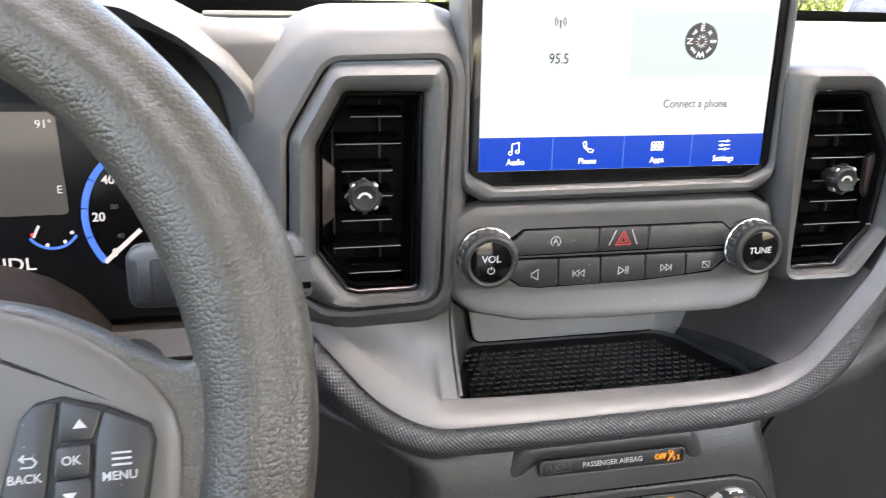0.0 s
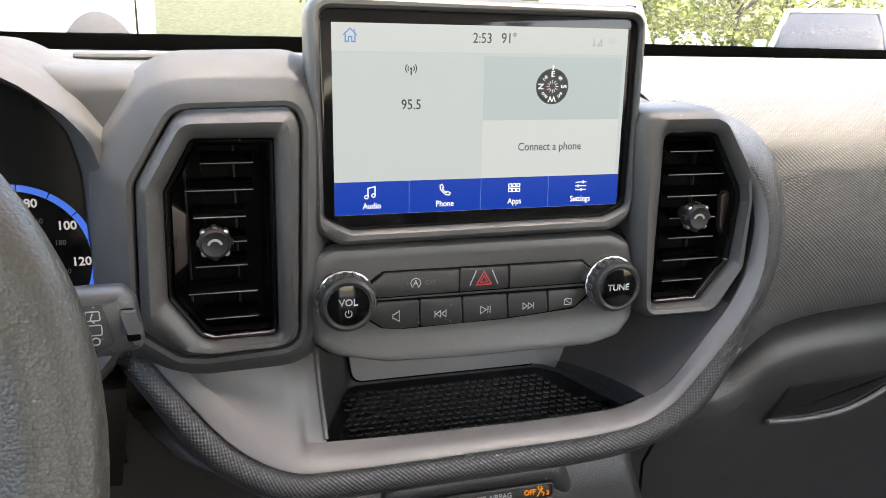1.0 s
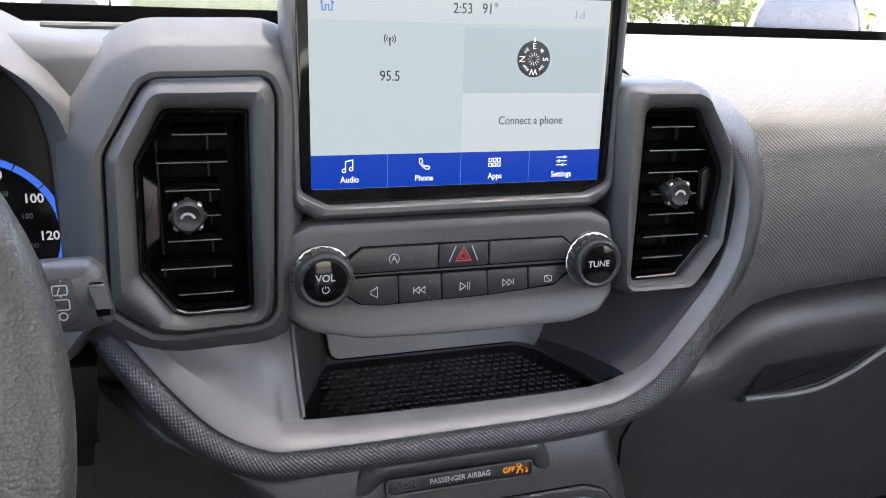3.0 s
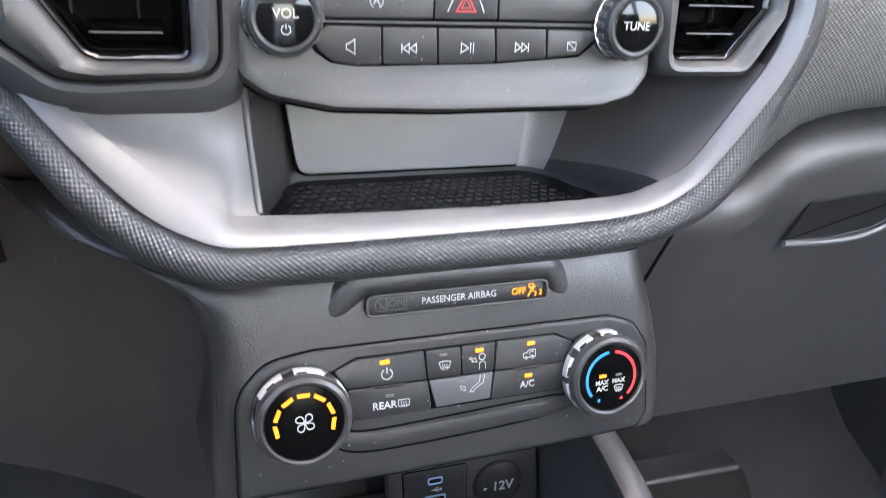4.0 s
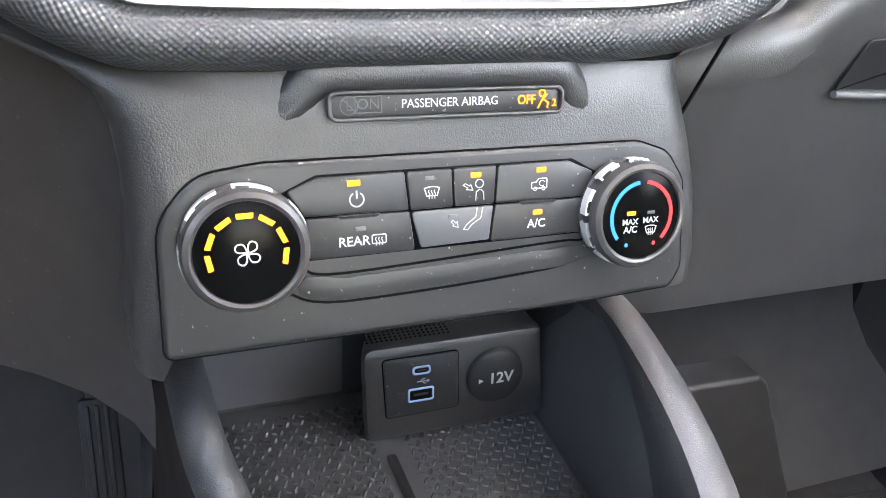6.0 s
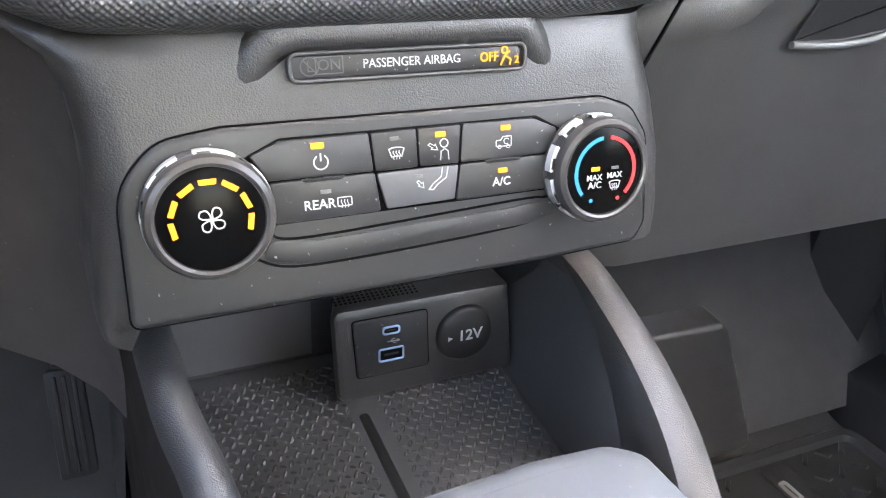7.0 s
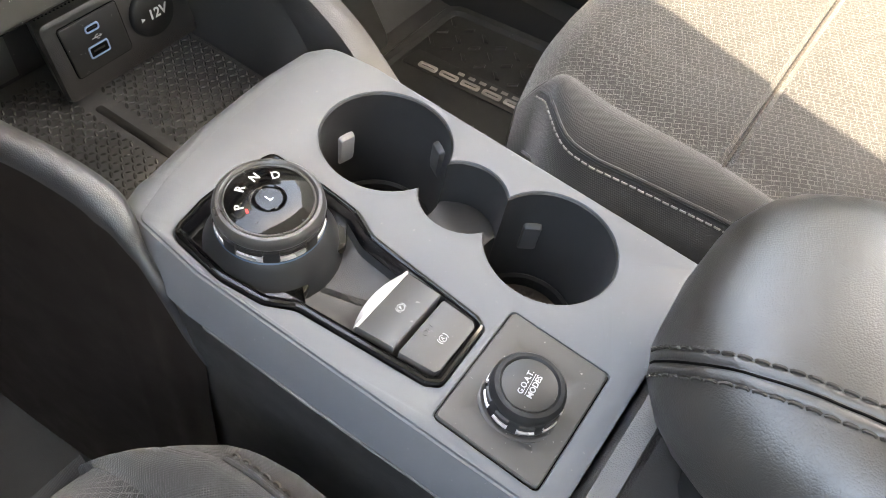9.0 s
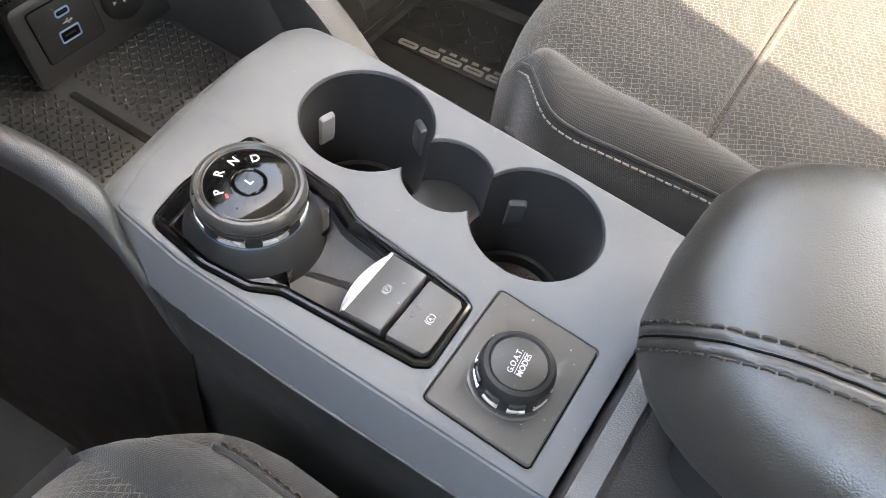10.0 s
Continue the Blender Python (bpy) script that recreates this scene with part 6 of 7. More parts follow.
# ---- seats ----
def cushion(side, x0, x1, label, dz=0.0, dy=0.0, thread=None):
    """A seat base: side bolsters, patterned insert, stitched edges. x0 is the inboard side."""
    o = thing("front_seat", ((x0 + x1) / 2, -0.45, 0.60), label, "seat", "front seats")
    s = 1 if x1 > x0 else -1
    LIFT = (BACK if side == "passenger" else Matrix()) @ Matrix.Translation((0, dy, dz))
    w = abs(x1 - x0)
    far = side == "passenger"
    ROLL, EDGE0, PULL = (0.040, -0.166, 0.0) if far else (0.075, -0.203, 0.045)
    # the passenger cushion's piping and insert seam curve together at the front corner, which is cut back inboard
    PIPE = ((-0.80, 0.0205), (-0.45, 0.0195), (-0.355, 0.0165), (-0.309, 0.012), (-0.26, 0.008), (-0.235, 0.0095), (-0.22, 0.015), (-0.209, 0.024), (-0.20, 0.035), (-0.192, 0.048), (-0.185, 0.055), (-0.15, 0.058))
    SEAM = ((-0.80, 0.052), (-0.50, 0.052), (-0.37, 0.053), (-0.3375, 0.0598), (-0.31, 0.0603), (-0.265, 0.0585), (-0.24, 0.060), (-0.22, 0.064), (-0.205, 0.0665), (-0.195, 0.064), (-0.186, 0.059), (-0.15, 0.060))
    CUT = ((0.0, -0.062), (0.138, -0.054), (0.16, -0.041), (0.188, -0.029), (0.213, -0.019), (0.232, -0.015), (0.262, -0.007), (0.30, -0.002), (0.33, 0.0), (1.0, 0.0))
    def lerp(tab, v):
        for (a, p), (b, q) in zip(tab, tab[1:]):
            if v <= b:
                return p + (q - p) * max(0, (v - a) / (b - a))
        return tab[-1][1]
    def X(d):
        return x0 + s * d
    def F(y, d):
        return y + lerp(CUT, X(d)) * max(0, 1 - (EDGE0 - y) / 0.13) if far else y
    def piped(d, y):
        """Columns of the bolster, given for straight seams, moved onto the curved ones."""
        if not far or d > 0.1:
            return d
        p, q = lerp(PIPE, y), lerp(SEAM, y)
        return p + (d - 0.0205) if d <= 0.0205 else p + (q - p) * (d - 0.0205) / 0.0315
    def strip(cols, ys, mt, name, lab=""):
        rows = []
        for y in ys:
            f = max(0, 1 - (EDGE0 - y) / ROLL)           # rounding at the front edge
            drop = 0.045 * f ** 2.2
            thin = min(1, (lerp(SEAM, y) - lerp(PIPE, y)) / 0.035) if far else 1
            row = []
            for d, z in cols:
                bulge = 0.006 * math.sin(min(1, max(0, (-0.2 - y) / 0.3)) * math.pi)
                e = piped(d, y) + PULL * f * f * min(1, max(0, 1 - d / 0.052))
                if 0.0205 < d < 0.052:
                    z = 0.7885 + (z - 0.7885) * thin
                row.append(Vector((X(e), F(y, e), z - drop - 0.03 * max(0, (-0.45 - y)) + (bulge if 0.06 < d < w - 0.06 else 0))))
            rows.append(row)
        return part(name, loft(rows, closed=False), mt, o, lab, m=LIFT)
    ys = [-0.166, -0.1675, -0.170, -0.173, -0.177, -0.181, -0.185, -0.189, -0.193, -0.197, -0.202, -0.208, -0.216, -0.224, -0.234, -0.246] if far else [-0.190, -0.193, -0.197, -0.203, -0.21, -0.216, -0.222, -0.230, -0.238, -0.250]
    ys += [-0.26, -0.28, -0.30, -0.335, -0.3385, -0.3415, -0.345, -0.38, -0.45, -0.55, -0.70, -0.80]
    strip([(-0.012, 0.62), (-0.010, 0.70), (-0.004, 0.745), (0.005, 0.770), (0.0145, 0.783), (0.0205, 0.788)], ys, CLOTHSIDE, "side_bolster", "charcoal plain cloth side")
    strip([(0.0205, 0.7885), (0.025, 0.7945), (0.032, 0.798), (0.040, 0.7975), (0.047, 0.794), (0.052, 0.790)], ys, CLOTHSIDE, "bolster_top", "charcoal plain cloth bolster")
    def insert_z(y):
        return -0.0050 if abs(y + 0.34) < 0.0025 else 0
    rows = []
    for y in ys:
        f = max(0, 1 - (EDGE0 - y) / ROLL)
        drop = 0.045 * f ** 2.2
        near = lerp(SEAM, y) - 0.052 if far else 0
        rows.append([Vector((X(d + near * max(0, 1 - (d - 0.052) / 0.08)), F(y, d + near * max(0, 1 - (d - 0.052) / 0.08)), z - drop - 0.03 * max(0, (-0.45 - y)) + insert_z(y) + 0.004 * math.sin(math.pi * min(1, max(0, (d - 0.052) / (w - 0.104)))))) for d, z in
                     [(0.052, 0.7895), (0.056, 0.7885), (0.07, 0.793), (0.085, 0.7947), (0.10, 0.7955), (0.12, 0.7957), (0.14, 0.7955), (0.17, 0.795), (0.20, 0.7945), (w - 0.20, 0.7945), (w - 0.12, 0.796), (w - 0.07, 0.794), (w - 0.055, 0.7885)]])
    part("insert", loft(rows, closed=False), CLOTH, o, "patterned cloth seat insert", m=LIFT)
    strip([(w - 0.055, 0.788), (w - 0.045, 0.794), (w - 0.03, 0.799), (w - 0.012, 0.794), (w, 0.77), (w + 0.002, 0.70), (w, 0.62)], ys, CLOTHSIDE, "outer_bolster", "charcoal plain cloth bolster")
    front_row = []
    for z in (0.62, 0.68, 0.72, 0.74):
        front_row.append([Vector((X(d), (F(EDGE0, d) if far else -0.190) + 0.004 * math.sin(math.pi * d / w), z)) for d in (0.052, 0.065, 0.08, 0.1, 0.13, 0.16, 0.2, 0.3, w - 0.05, w)])
    part("front_face", loft(front_row, closed=False), CLOTHSIDE, o, m=LIFT)
    def edge(d, z, lo, hi):
        out = []
        for k in range(40):
            y = lo + (hi - lo) * k / 39
            f = max(0, 1 - (EDGE0 - y) / ROLL)
            e = piped(d, y) + PULL * f * f * (1 - d / 0.052)
            out.append(Vector((X(e), F(y, e), z - 0.045 * f ** 2.2)))
        return out
    line = edge(0.0195, 0.7888, -0.184 if far else -0.262, -0.56)
    if far:
        part("lower_seam", sweep(edge(-0.0035, 0.748, -0.184, -0.56), disc(0.0014, 8)), CLOTHSIDE, o, "puckered lower seam", m=LIFT)
    part("piping", sweep(line, disc(0.0016, 8)), CLOTHSIDE, o, "rolled edge piping", m=LIFT)
    stitches([LIFT @ (p + Vector((-s * 0.0045, 0, -0.0040))) for p in line], 0.0036, 0.0022, thread or THREAD, o, "stitching", (-s * 0.8, 0, 0.6))
    cross = [LIFT @ Vector((X(0.054 + (w - 0.108) * k / 30), -0.3400, 0.7915 + 0.004 * math.sin(math.pi * k / 30))) for k in range(31)]
    stitches(cross, 0.0042, 0.0014, ARMTHREAD, o, "cross_seam", (0, 0, 1))
    # backrest, behind the camera
    rows = []
    for z, y in ((0.76, -0.74), (0.86, -0.72), (1.05, -0.76), (1.25, -0.82), (1.34, -0.85)):
        rows.append([Vector((X(d), y + e, z)) for d, e in ((0.02, -0.10), (0.0, -0.04), (0.02, 0.03), (0.08, 0.0), (w / 2, -0.02), (w - 0.08, 0.0), (w - 0.02, 0.03), (w, -0.04), (w - 0.02, -0.10))])
    part("backrest", loft(rows, (True, True)), CLOTHSIDE, o, "charcoal cloth backrest")
    return o


cushion("passenger", 0.150, 0.640, "charcoal cloth passenger seat, patterned insert half in sun")
cushion("driver", -0.115, -0.605, "charcoal cloth driver seat with plain bolsters", 0.028, 0.010, DARKTHREAD)

# ---- steering wheel ----
W = plane((-0.3549, -0.181, 1.1471), 27)
wh = thing("steering_wheel", (-0.36, -0.15, 1.136), "grey grained steering wheel with switch pads on its spokes", "steering wheel")
rimloops = []
for i in range(96):
    a = 2 * math.pi * i / 96
    big, fat = 0.149, 1.0
    thumb = max(0, 1 - abs(math.degrees(a) - 20) / 20) + max(0, 1 - abs(math.degrees(a) - 160) / 20)
    loop = []
    for k in range(32):
        b = 2 * math.pi * k / 32
        rx = 0.0185 + 0.0015 * thumb
        rz = 0.0150 + 0.0015 * thumb
        groove = -0.0030 * math.exp(-((math.degrees(b) - 64) / 15) ** 2)
        loop.append((math.cos(a) * (big + (rx + groove) * math.cos(b)), math.sin(a) * (big + (rx + groove) * math.cos(b)), (rz + groove) * math.sin(b)))
    rimloops.append(loop)
part("rim", loft(rimloops + rimloops[:1]), WHEELHIDE, wh, "grained grey rim", m=W)
for sx in (1, -1):
    def side(pts):
        return [(sx * (0.8905 * x + 0.01246), 0.8904 * y + 0.00611) for x, y in mm(pts)]
    skin = rpoly(side([(40, 41), (71, 34.4), (80, 32), (96, 24.7), (112, 15), (122, 10), (128, 9.2), (133, 11), (137, 16), (141, 26), (150, 22), (150, -50), (140, -72), (112, -66), (70, -60), (40, -56)]),
                 [0.01, 0.02, 0.02, 0.02, 0.02, 0.006, 0.006, 0.006, 0.006, 0.004, 0.01, 0.01, 0.012, 0.02, 0.02, 0.01], 4)
    part("spoke_skin", loft([lift(skin, -0.016), lift(skin, 0.002), lift(offset(skin, -0.0010), 0.0048), lift(offset(skin, -0.0024), 0.0062), lift(offset(skin, -0.0032), 0.0064)], (True, True)), WHEELHIDE, wh, "grained skin round the spoke", m=W)
    sp = rpoly(side([(40, 38), (71, 31.5), (89, 25.5), (105.5, 15), (117, 5.4), (122, -1.5), (125, -7), (126.6, -16), (126.2, -34), (122, -56), (70, -58), (40, -54)]), [0.01, 0.02, 0.02, 0.02, 0.01, 0.01, 0.01, 0.01, 0.01, 0.012, 0.02, 0.01], 4)
    part("spoke", loft([lift(sp, 0.004), lift(sp, 0.0074), lift(offset(sp, -0.001), 0.0086), lift(offset(sp, -0.004), 0.0094), lift(offset(sp, -0.010), 0.0090)], (True, True)), SPOKE, wh, "satin grey spoke", m=W)
    padp = rpoly(side([(69, -45), (71, -27), (77.5, -4), (82, 0.6), (90, 2.2), (104.6, -2.4), (117.4, -8.8), (119.4, -15), (116.4, -33), (112, -46)]), 0.003, 4)
    pad = part("switch_pad", slab(padp, 0.0034, 0.0012, 0.0082), DARK, wh, "black switch pad", m=W)
    for q, cap in (([(82, 0.0), (89.4, 1.2), (86.4, -18), (85, -29), (84, -42), (70.5, -42), (72.2, -27), (78, -4.6)], "BACK"), ([(90.4, 1.2), (103, -3), (99.8, -12.6), (89, -12.8)], ""), ([(88.8, -13.9), (99.6, -13.4), (98.7, -23.6), (88, -23.6)], "OK"),
                   ([(87.9, -24.6), (98.6, -24.4), (99, -38), (86.6, -40)], ""), ([(103.6, -3.2), (116.8, -9.4), (118.4, -15), (115.4, -32.6), (112, -42), (100.2, -42), (99.6, -30), (100.8, -13)], "MENU")):
        k = part("key", slab(rpoly(side(q), 0.0012, 3), 0.0020 if cap != "OK" else 0.0032, 0.0007, 0.0108), BUTTON, pad, "black thumb key", m=W)
        cx, cy = sum(p[0] for p in q) / len(q), sum(p[1] for p in q) / len(q)
        if sx > 0 and cap:
            tx, ty, tz = {"BACK": (79.0, -23.2, 0.0129), "OK": (93.4, -18.4, 0.0141), "MENU": (107.9, -24.8, 0.0129)}[cap]
            part("caption", pt(letters(cap, 0.0040, 0.0002), 0.8905 * tx + 12.46, 0.8904 * ty + 6.11, 0.9), WHITE, k, m=W @ at(0, 0, tz))
        if not cap:
            up = 1 if cy > -15 else -1
            part("icon", pt(slab(mm([(-2, -1.1 * up), (2, -1.1 * up), (0, 1.7 * up)]), 0.0002), sx * (98 if up > 0 else 94.7), -0.2 if up > 0 else -20.6), WHITE, k, m=W @ at(0, 0, 0.0129))
    if sx > 0:
        part("icon", pt(join(*[stroke(mm([(-3, y), (3, y)]), 0.0007) for y in (-1.9, 0, 1.9)]), 109.2, -11, 0.9), WHITE, pad, m=W @ at(0, 0, 0.0129))
        part("icon", pt(join(stroke(mm([(-2.4, -1.4), (1.2, -1.4), (2.4, 0), (1.2, 1.4), (-2.4, 1.4)]), 0.0006), stroke(mm([(-1.2, 2.6), (-2.6, 1.4), (-1.2, 0.2)]), 0.0006)), 84, -9.9, 0.9), WHITE, pad, m=W @ at(0, 0, 0.0129))
hub = disc(0.066, 40, 1, 0.85, 0, -0.006)
part("hub", loft([lift(hub, -0.03), lift(hub, 0.008), lift(offset(hub, -0.006), 0.018), lift(offset(hub, -0.02), 0.024), lift(offset(hub, -0.045), 0.027)], (True, True)), DASH, wh, "padded charcoal hub", m=W)
part("lower_spoke", slab(rpoly(mm([(-18, -55), (18, -55), (14, -146), (-14, -146)]), 0.006, 4), 0.012, 0.004, -0.006), ALU, wh, "bright lower spoke", m=W)
part("column", sweep([W @ Vector((0, 0, -0.02)), W @ Vector((0, 0, -0.22))], disc(0.070, 24, 1, 0.9), (0, 0, 1)), SKIRT, wh, "black column shroud")

# ---- ignition key ----
key = thing("ignition_key", (-0.205, -0.07, 1.03), "worn warm metal key head in the column switch", "key")
part("collar", moved(lathe([(0.006, -0.01), (0.0085, -0.006), (0.009, -0.002), (0.0075, 0.000), (0.0, 0.000)], 32), plane((-0.214, -0.078, 1.030), 20)), KEYMETAL, key, "metal collar")
part("head", moved(slab(rpoly(mm([(-3, -10), (7, -13), (12, -3), (9, 6), (-1, 6)]), 0.003, 5), 0.006, 0.002), plane((-0.207, -0.083, 1.028), 20)), KEYMETAL, key, "worn metal key head")

# ---- wiper stalk ----
st = thing("wiper_stalk", (-0.22, -0.09, 1.15), "grey wiper stalk with icons and a rocker switch", "stalk")
T = plane((-0.1995, -0.088, 1.153), 8)
sb = rpoly(mm([(-60, 10), (-6, 12.8), (9, 12.8), (13.6, 7.4), (16.4, -14.5), (4, -17.5), (-60, -16)]), [0.006, 0.01, 0.005, 0.005, 0.004, 0.004, 0.006], 5)
part("body", loft([lift(offset(sb, -0.004), -0.018), lift(sb, -0.012), lift(sb, -0.004), lift(offset(sb, -0.002), -0.001), lift(offset(sb, -0.005), 0.0)], (True, True)), DASH, st, "charcoal stalk body", m=T)
ins = part("icon_plate", slab(rpoly(mm([(-50, 6.6), (1.2, 7.2), (5, -10.8), (-3, -14.8), (-50, -14)]), 0.002, 4), 0.0014, 0.0006, -0.0004), BUTTON, st, "black icon plate", m=T)
part("icon", join(pt(stroke(rpoly(mm([(-2.8, -1.8), (2.8, -1.8), (2.8, 2.2), (-2.8, 2.2)]), 0.0008, 3), 0.0005, True), -2.8, 2.2), pt(stroke(mm([(0, 1.8), (-1, -1), (0.6, -2.4)]), 0.0005), -2.8, 1.8), pt(stroke(rpoly(mm([(-3, -2), (3, -2), (3, 2.4), (-3, 2.4)]), 0.0008, 3), 0.0005, True), -2.6, -4.0), pt(stroke(disc(0.0016, 14), 0.0006, True), -2.3, -8.8)), WHITE, ins, m=T @ at(0, 0, 0.0011))
part("rocker_well", slab(rpoly(mm([(8.0, 4.6), (13.4, 4.4), (15.6, -10), (10.2, -10.4)]), 0.001, 3), 0.0008, 0.0002, -0.0004), BLACK, st, m=T)
part("rocker", moved(loft([[(-0.0035, 0.006, 0), (0.003, 0.006, 0), (0.003, -0.004, 0), (-0.0035, -0.004, 0)], [(-0.003, 0.0055, 0.003), (0.0028, 0.0055, 0.003), (0.0060, -0.0030, 0.007), (0.000, -0.0030, 0.007)]], (True, True)), at(0.0112, -0.002, 0)), DASH, st, "grey rocker", m=T)
st2 = thing("indicator_stalk", (-0.25, -0.06, 1.06), "black column stalk with a pale ring marking", "stalk")
part("arm", sweep(spline([(-0.33, -0.02, 1.05), (-0.29, -0.06, 1.075), (-0.258, -0.075, 1.103)], 5), disc(0.013, 16), (0, 0, 1)), DARK, st2, "black stalk arm")
part("marking", moved(stroke(disc(0.004, 14), 0.0012, True), plane((-0.2575, -0.0905, 1.103), 15)), WHITE, st2)

# ---- instrument cluster ----
ic = thing("instrument_cluster", (-0.33, 0.06, 1.06), "instrument cluster with lit blue speedometer arc", "instrument cluster")
I = plane((-0.30, 0.032, 1.125), 10)
hood_o = rpoly(mm([(72, -60), (103, -22), (101, 30), (98, 62), (91, 84), (79, 98), (60, 112), (34, 126), (-60, 134), (-120, 124), (-160, 90), (-170, 0), (-168, -60)]), 0.03, 5)
hood_i = rpoly(mm([(60, -50), (84, -16), (82, 30), (81, 64), (76, 86), (62, 104), (44, 114), (14, 121), (-60, 124), (-112, 112), (-148, 80), (-156, 0), (-154, -50)]), 0.03, 5)
H = plane((-0.30, 0.000, 1.125), 10)
part("hood", loft([lift(offset(hood_o, 0.016), -0.14), lift(offset(hood_o, 0.006), -0.03), lift(offset(hood_o, 0.001), -0.006), lift(offset(hood_o, -0.002), -0.001), lift([(a[0] * .7 + b[0] * .3, a[1] * .7 + b[1] * .3) for a, b in zip(hood_o, hood_i)], -0.004), lift(hood_i, -0.026)]), DASHTOP, ic, "charcoal cluster hood", m=H)
part("hood_liner", loft([lift(hood_i, -0.0255), lift(offset(hood_i, -0.001), -0.027), lift(offset(hood_i, -0.002), -0.034)]), SKIRT, ic, "black hood lining", m=H)
face = part("face", slab(offset(hood_i, -0.001), 0.002, 0.0005, -0.002), GAUGE, ic, "black dial face", m=I @ at(0, 0, 0.001))
Z0 = I @ at(0.042, 0.010, 0.0018)
for i in range(11):
    part("arc_segment", stroke(arc(0.0413, 218 - 22.5 * i, -21.6, 5), 0.0036), GAUGEBLUE, face, "lit blue arc segment", m=Z0)
part("gauge_disc", slab(disc(0.0392, 48), 0.0004, 0.0001, -0.0006), SLAT, face, m=Z0)
for i, n in enumerate(("0", "20", "40", "60", "80", "100", "120")):
    a = radians(217 - 36.5 * i)
    part("number", moved(letters(n, 0.0068, 0.0005), at(0.0342 * math.cos(a), 0.0342 * math.sin(a), 0.0003)), GAUGEWHITE, face, m=Z0)
for i, n in enumerate(("40", "80", "100", "140", "160", "180", "200")):
    a = radians(205 - 36.5 * i)
    part("number", moved(letters(n, 0.0040, 0.0001), at(0.0262 * math.cos(a), 0.0262 * math.sin(a), 0.0003)), DIM, face, m=Z0)
part("needle", stroke([(-0.0330, -0.0258), (-0.0130, -0.0080)], 0.0026), GAUGEWHITE, face, "white needle", m=Z0)
info = part("info_screen", slab(rpoly(mm([(-120, 68), (-9, 67), (-7, 12), (-120, 11)]), 0.003, 3), 0.0004, 0.0001, 0.0002), INFO, face, "dim lit grey display", m=I @ at(0, 0, 0.0012))
part("caption", moved(letters("91°", 0.0062, 0.0001), at(-0.0150, 0.0605, 0.0020)), GAUGEWHITE, info, m=I)
part("caption", moved(letters("E", 0.0060, 0.0001), at(-0.0105, 0.0255, 0.0020)), GAUGEWHITE, info, m=I)
part("gear_letters", moved(letters("PRNDL", 0.0100, 0.0003, squeeze=1.15), at(-0.0445, -0.0150, 0.0020)), GAUGEWHITE, face, m=I)
part("fuel_arc", moved(stroke(arc(0.014, 215, 115, 12), 0.0015), at(-0.0165, 0.0075, 0.0022)), GAUGEBLUE, face, m=I)
part("fuel_needle", moved(stroke(mm([(-2.6, -3.6), (0.8, 3.0)]), 0.0014), at(-0.0235, 0.0035, 0.0024)), GAUGEWHITE, face, m=I)
for x, y in ((-0.0265, 0.0015), (-0.0065, 0.0020), (-0.0105, -0.0030), (-0.0195, -0.0045)):
    part("fuel_mark", moved(slab(disc(0.0011, 8), 0.0002), at(x, y, 0.0024)), RED if x < -0.026 else GAUGEWHITE, face, m=I)

part("lower_shelf", loft([[(-0.50, 0.05, 1.072), (-0.205, 0.05, 1.072)], [(-0.50, 0.005, 1.066), (-0.205, 0.005, 1.066)], [(-0.50, 0.0, 1.05), (-0.205, 0.0, 1.05)], [(-0.50, 0.02, 0.99), (-0.215, 0.02, 0.99)]], closed=False), SKIRT, ic, "black shelf under the dials")

# ---- cabin shell ----
shell = thing("cabin_floor", (0, -0.2, 0.42), "dark carpeted cabin floor", "floor", kind="structure")
part("carpet", loft([[(-0.72, 0.62, 0.80), (0.72, 0.62, 0.80)], [(-0.72, 0.50, 0.62), (0.72, 0.50, 0.62)], [(-0.72, 0.30, 0.50), (0.72, 0.30, 0.50)], [(-0.72, 0.10, 0.465), (0.72, 0.10, 0.465)], [(-0.72, -2.2, 0.45), (0.72, -2.2, 0.45)]], closed=False), CARPET, shell, "black loop carpet")
part("tunnel", loft([[(-0.16, 0.62, 0.5), (-0.13, 0.6, 0.78), (0.13, 0.6, 0.78), (0.16, 0.62, 0.5)], [(-0.16, 0.12, 0.45), (-0.125, 0.12, 0.76), (0.125, 0.12, 0.76), (0.16, 0.12, 0.45)]], closed=False), CARPET, shell)
fw = thing("firewall", (0, 0.62, 0.6), "dark footwell bulkhead under the dash", "bulkhead", kind="structure")
part("panel", loft([[(-0.9, 0.62, 0.40), (0.9, 0.62, 0.40)], [(-0.9, 0.66, 1.17), (0.9, 0.66, 1.17)]], closed=False), DARK, fw)
part("toe_board", loft([[(0.19, 0.10, 0.50), (0.36, 0.10, 0.49), (0.40, 0.12, 0.49), (0.70, 0.12, 0.49)], [(0.19, 0.22, 0.62), (0.37, 0.22, 0.62), (0.46, 0.20, 0.60), (0.70, 0.20, 0.60)], [(0.19, 0.30, 0.80), (0.40, 0.30, 0.80), (0.46, 0.30, 0.80), (0.70, 0.30, 0.80)]], closed=False), CARPET, fw, "dark carpeted toe board")
foot = thing("footwell_trim", (0.32, 0.10, 0.49), "dark moulded footwell side trim with a pale edge", "trim", kind="structure")
fo = rpoly(mm([(170, 495), (458, 500), (454, 520), (376, 672), (364, 684), (170, 690)]), [0.004, 0.012, 0.02, 0.008, 0.006, 0.004], 5)
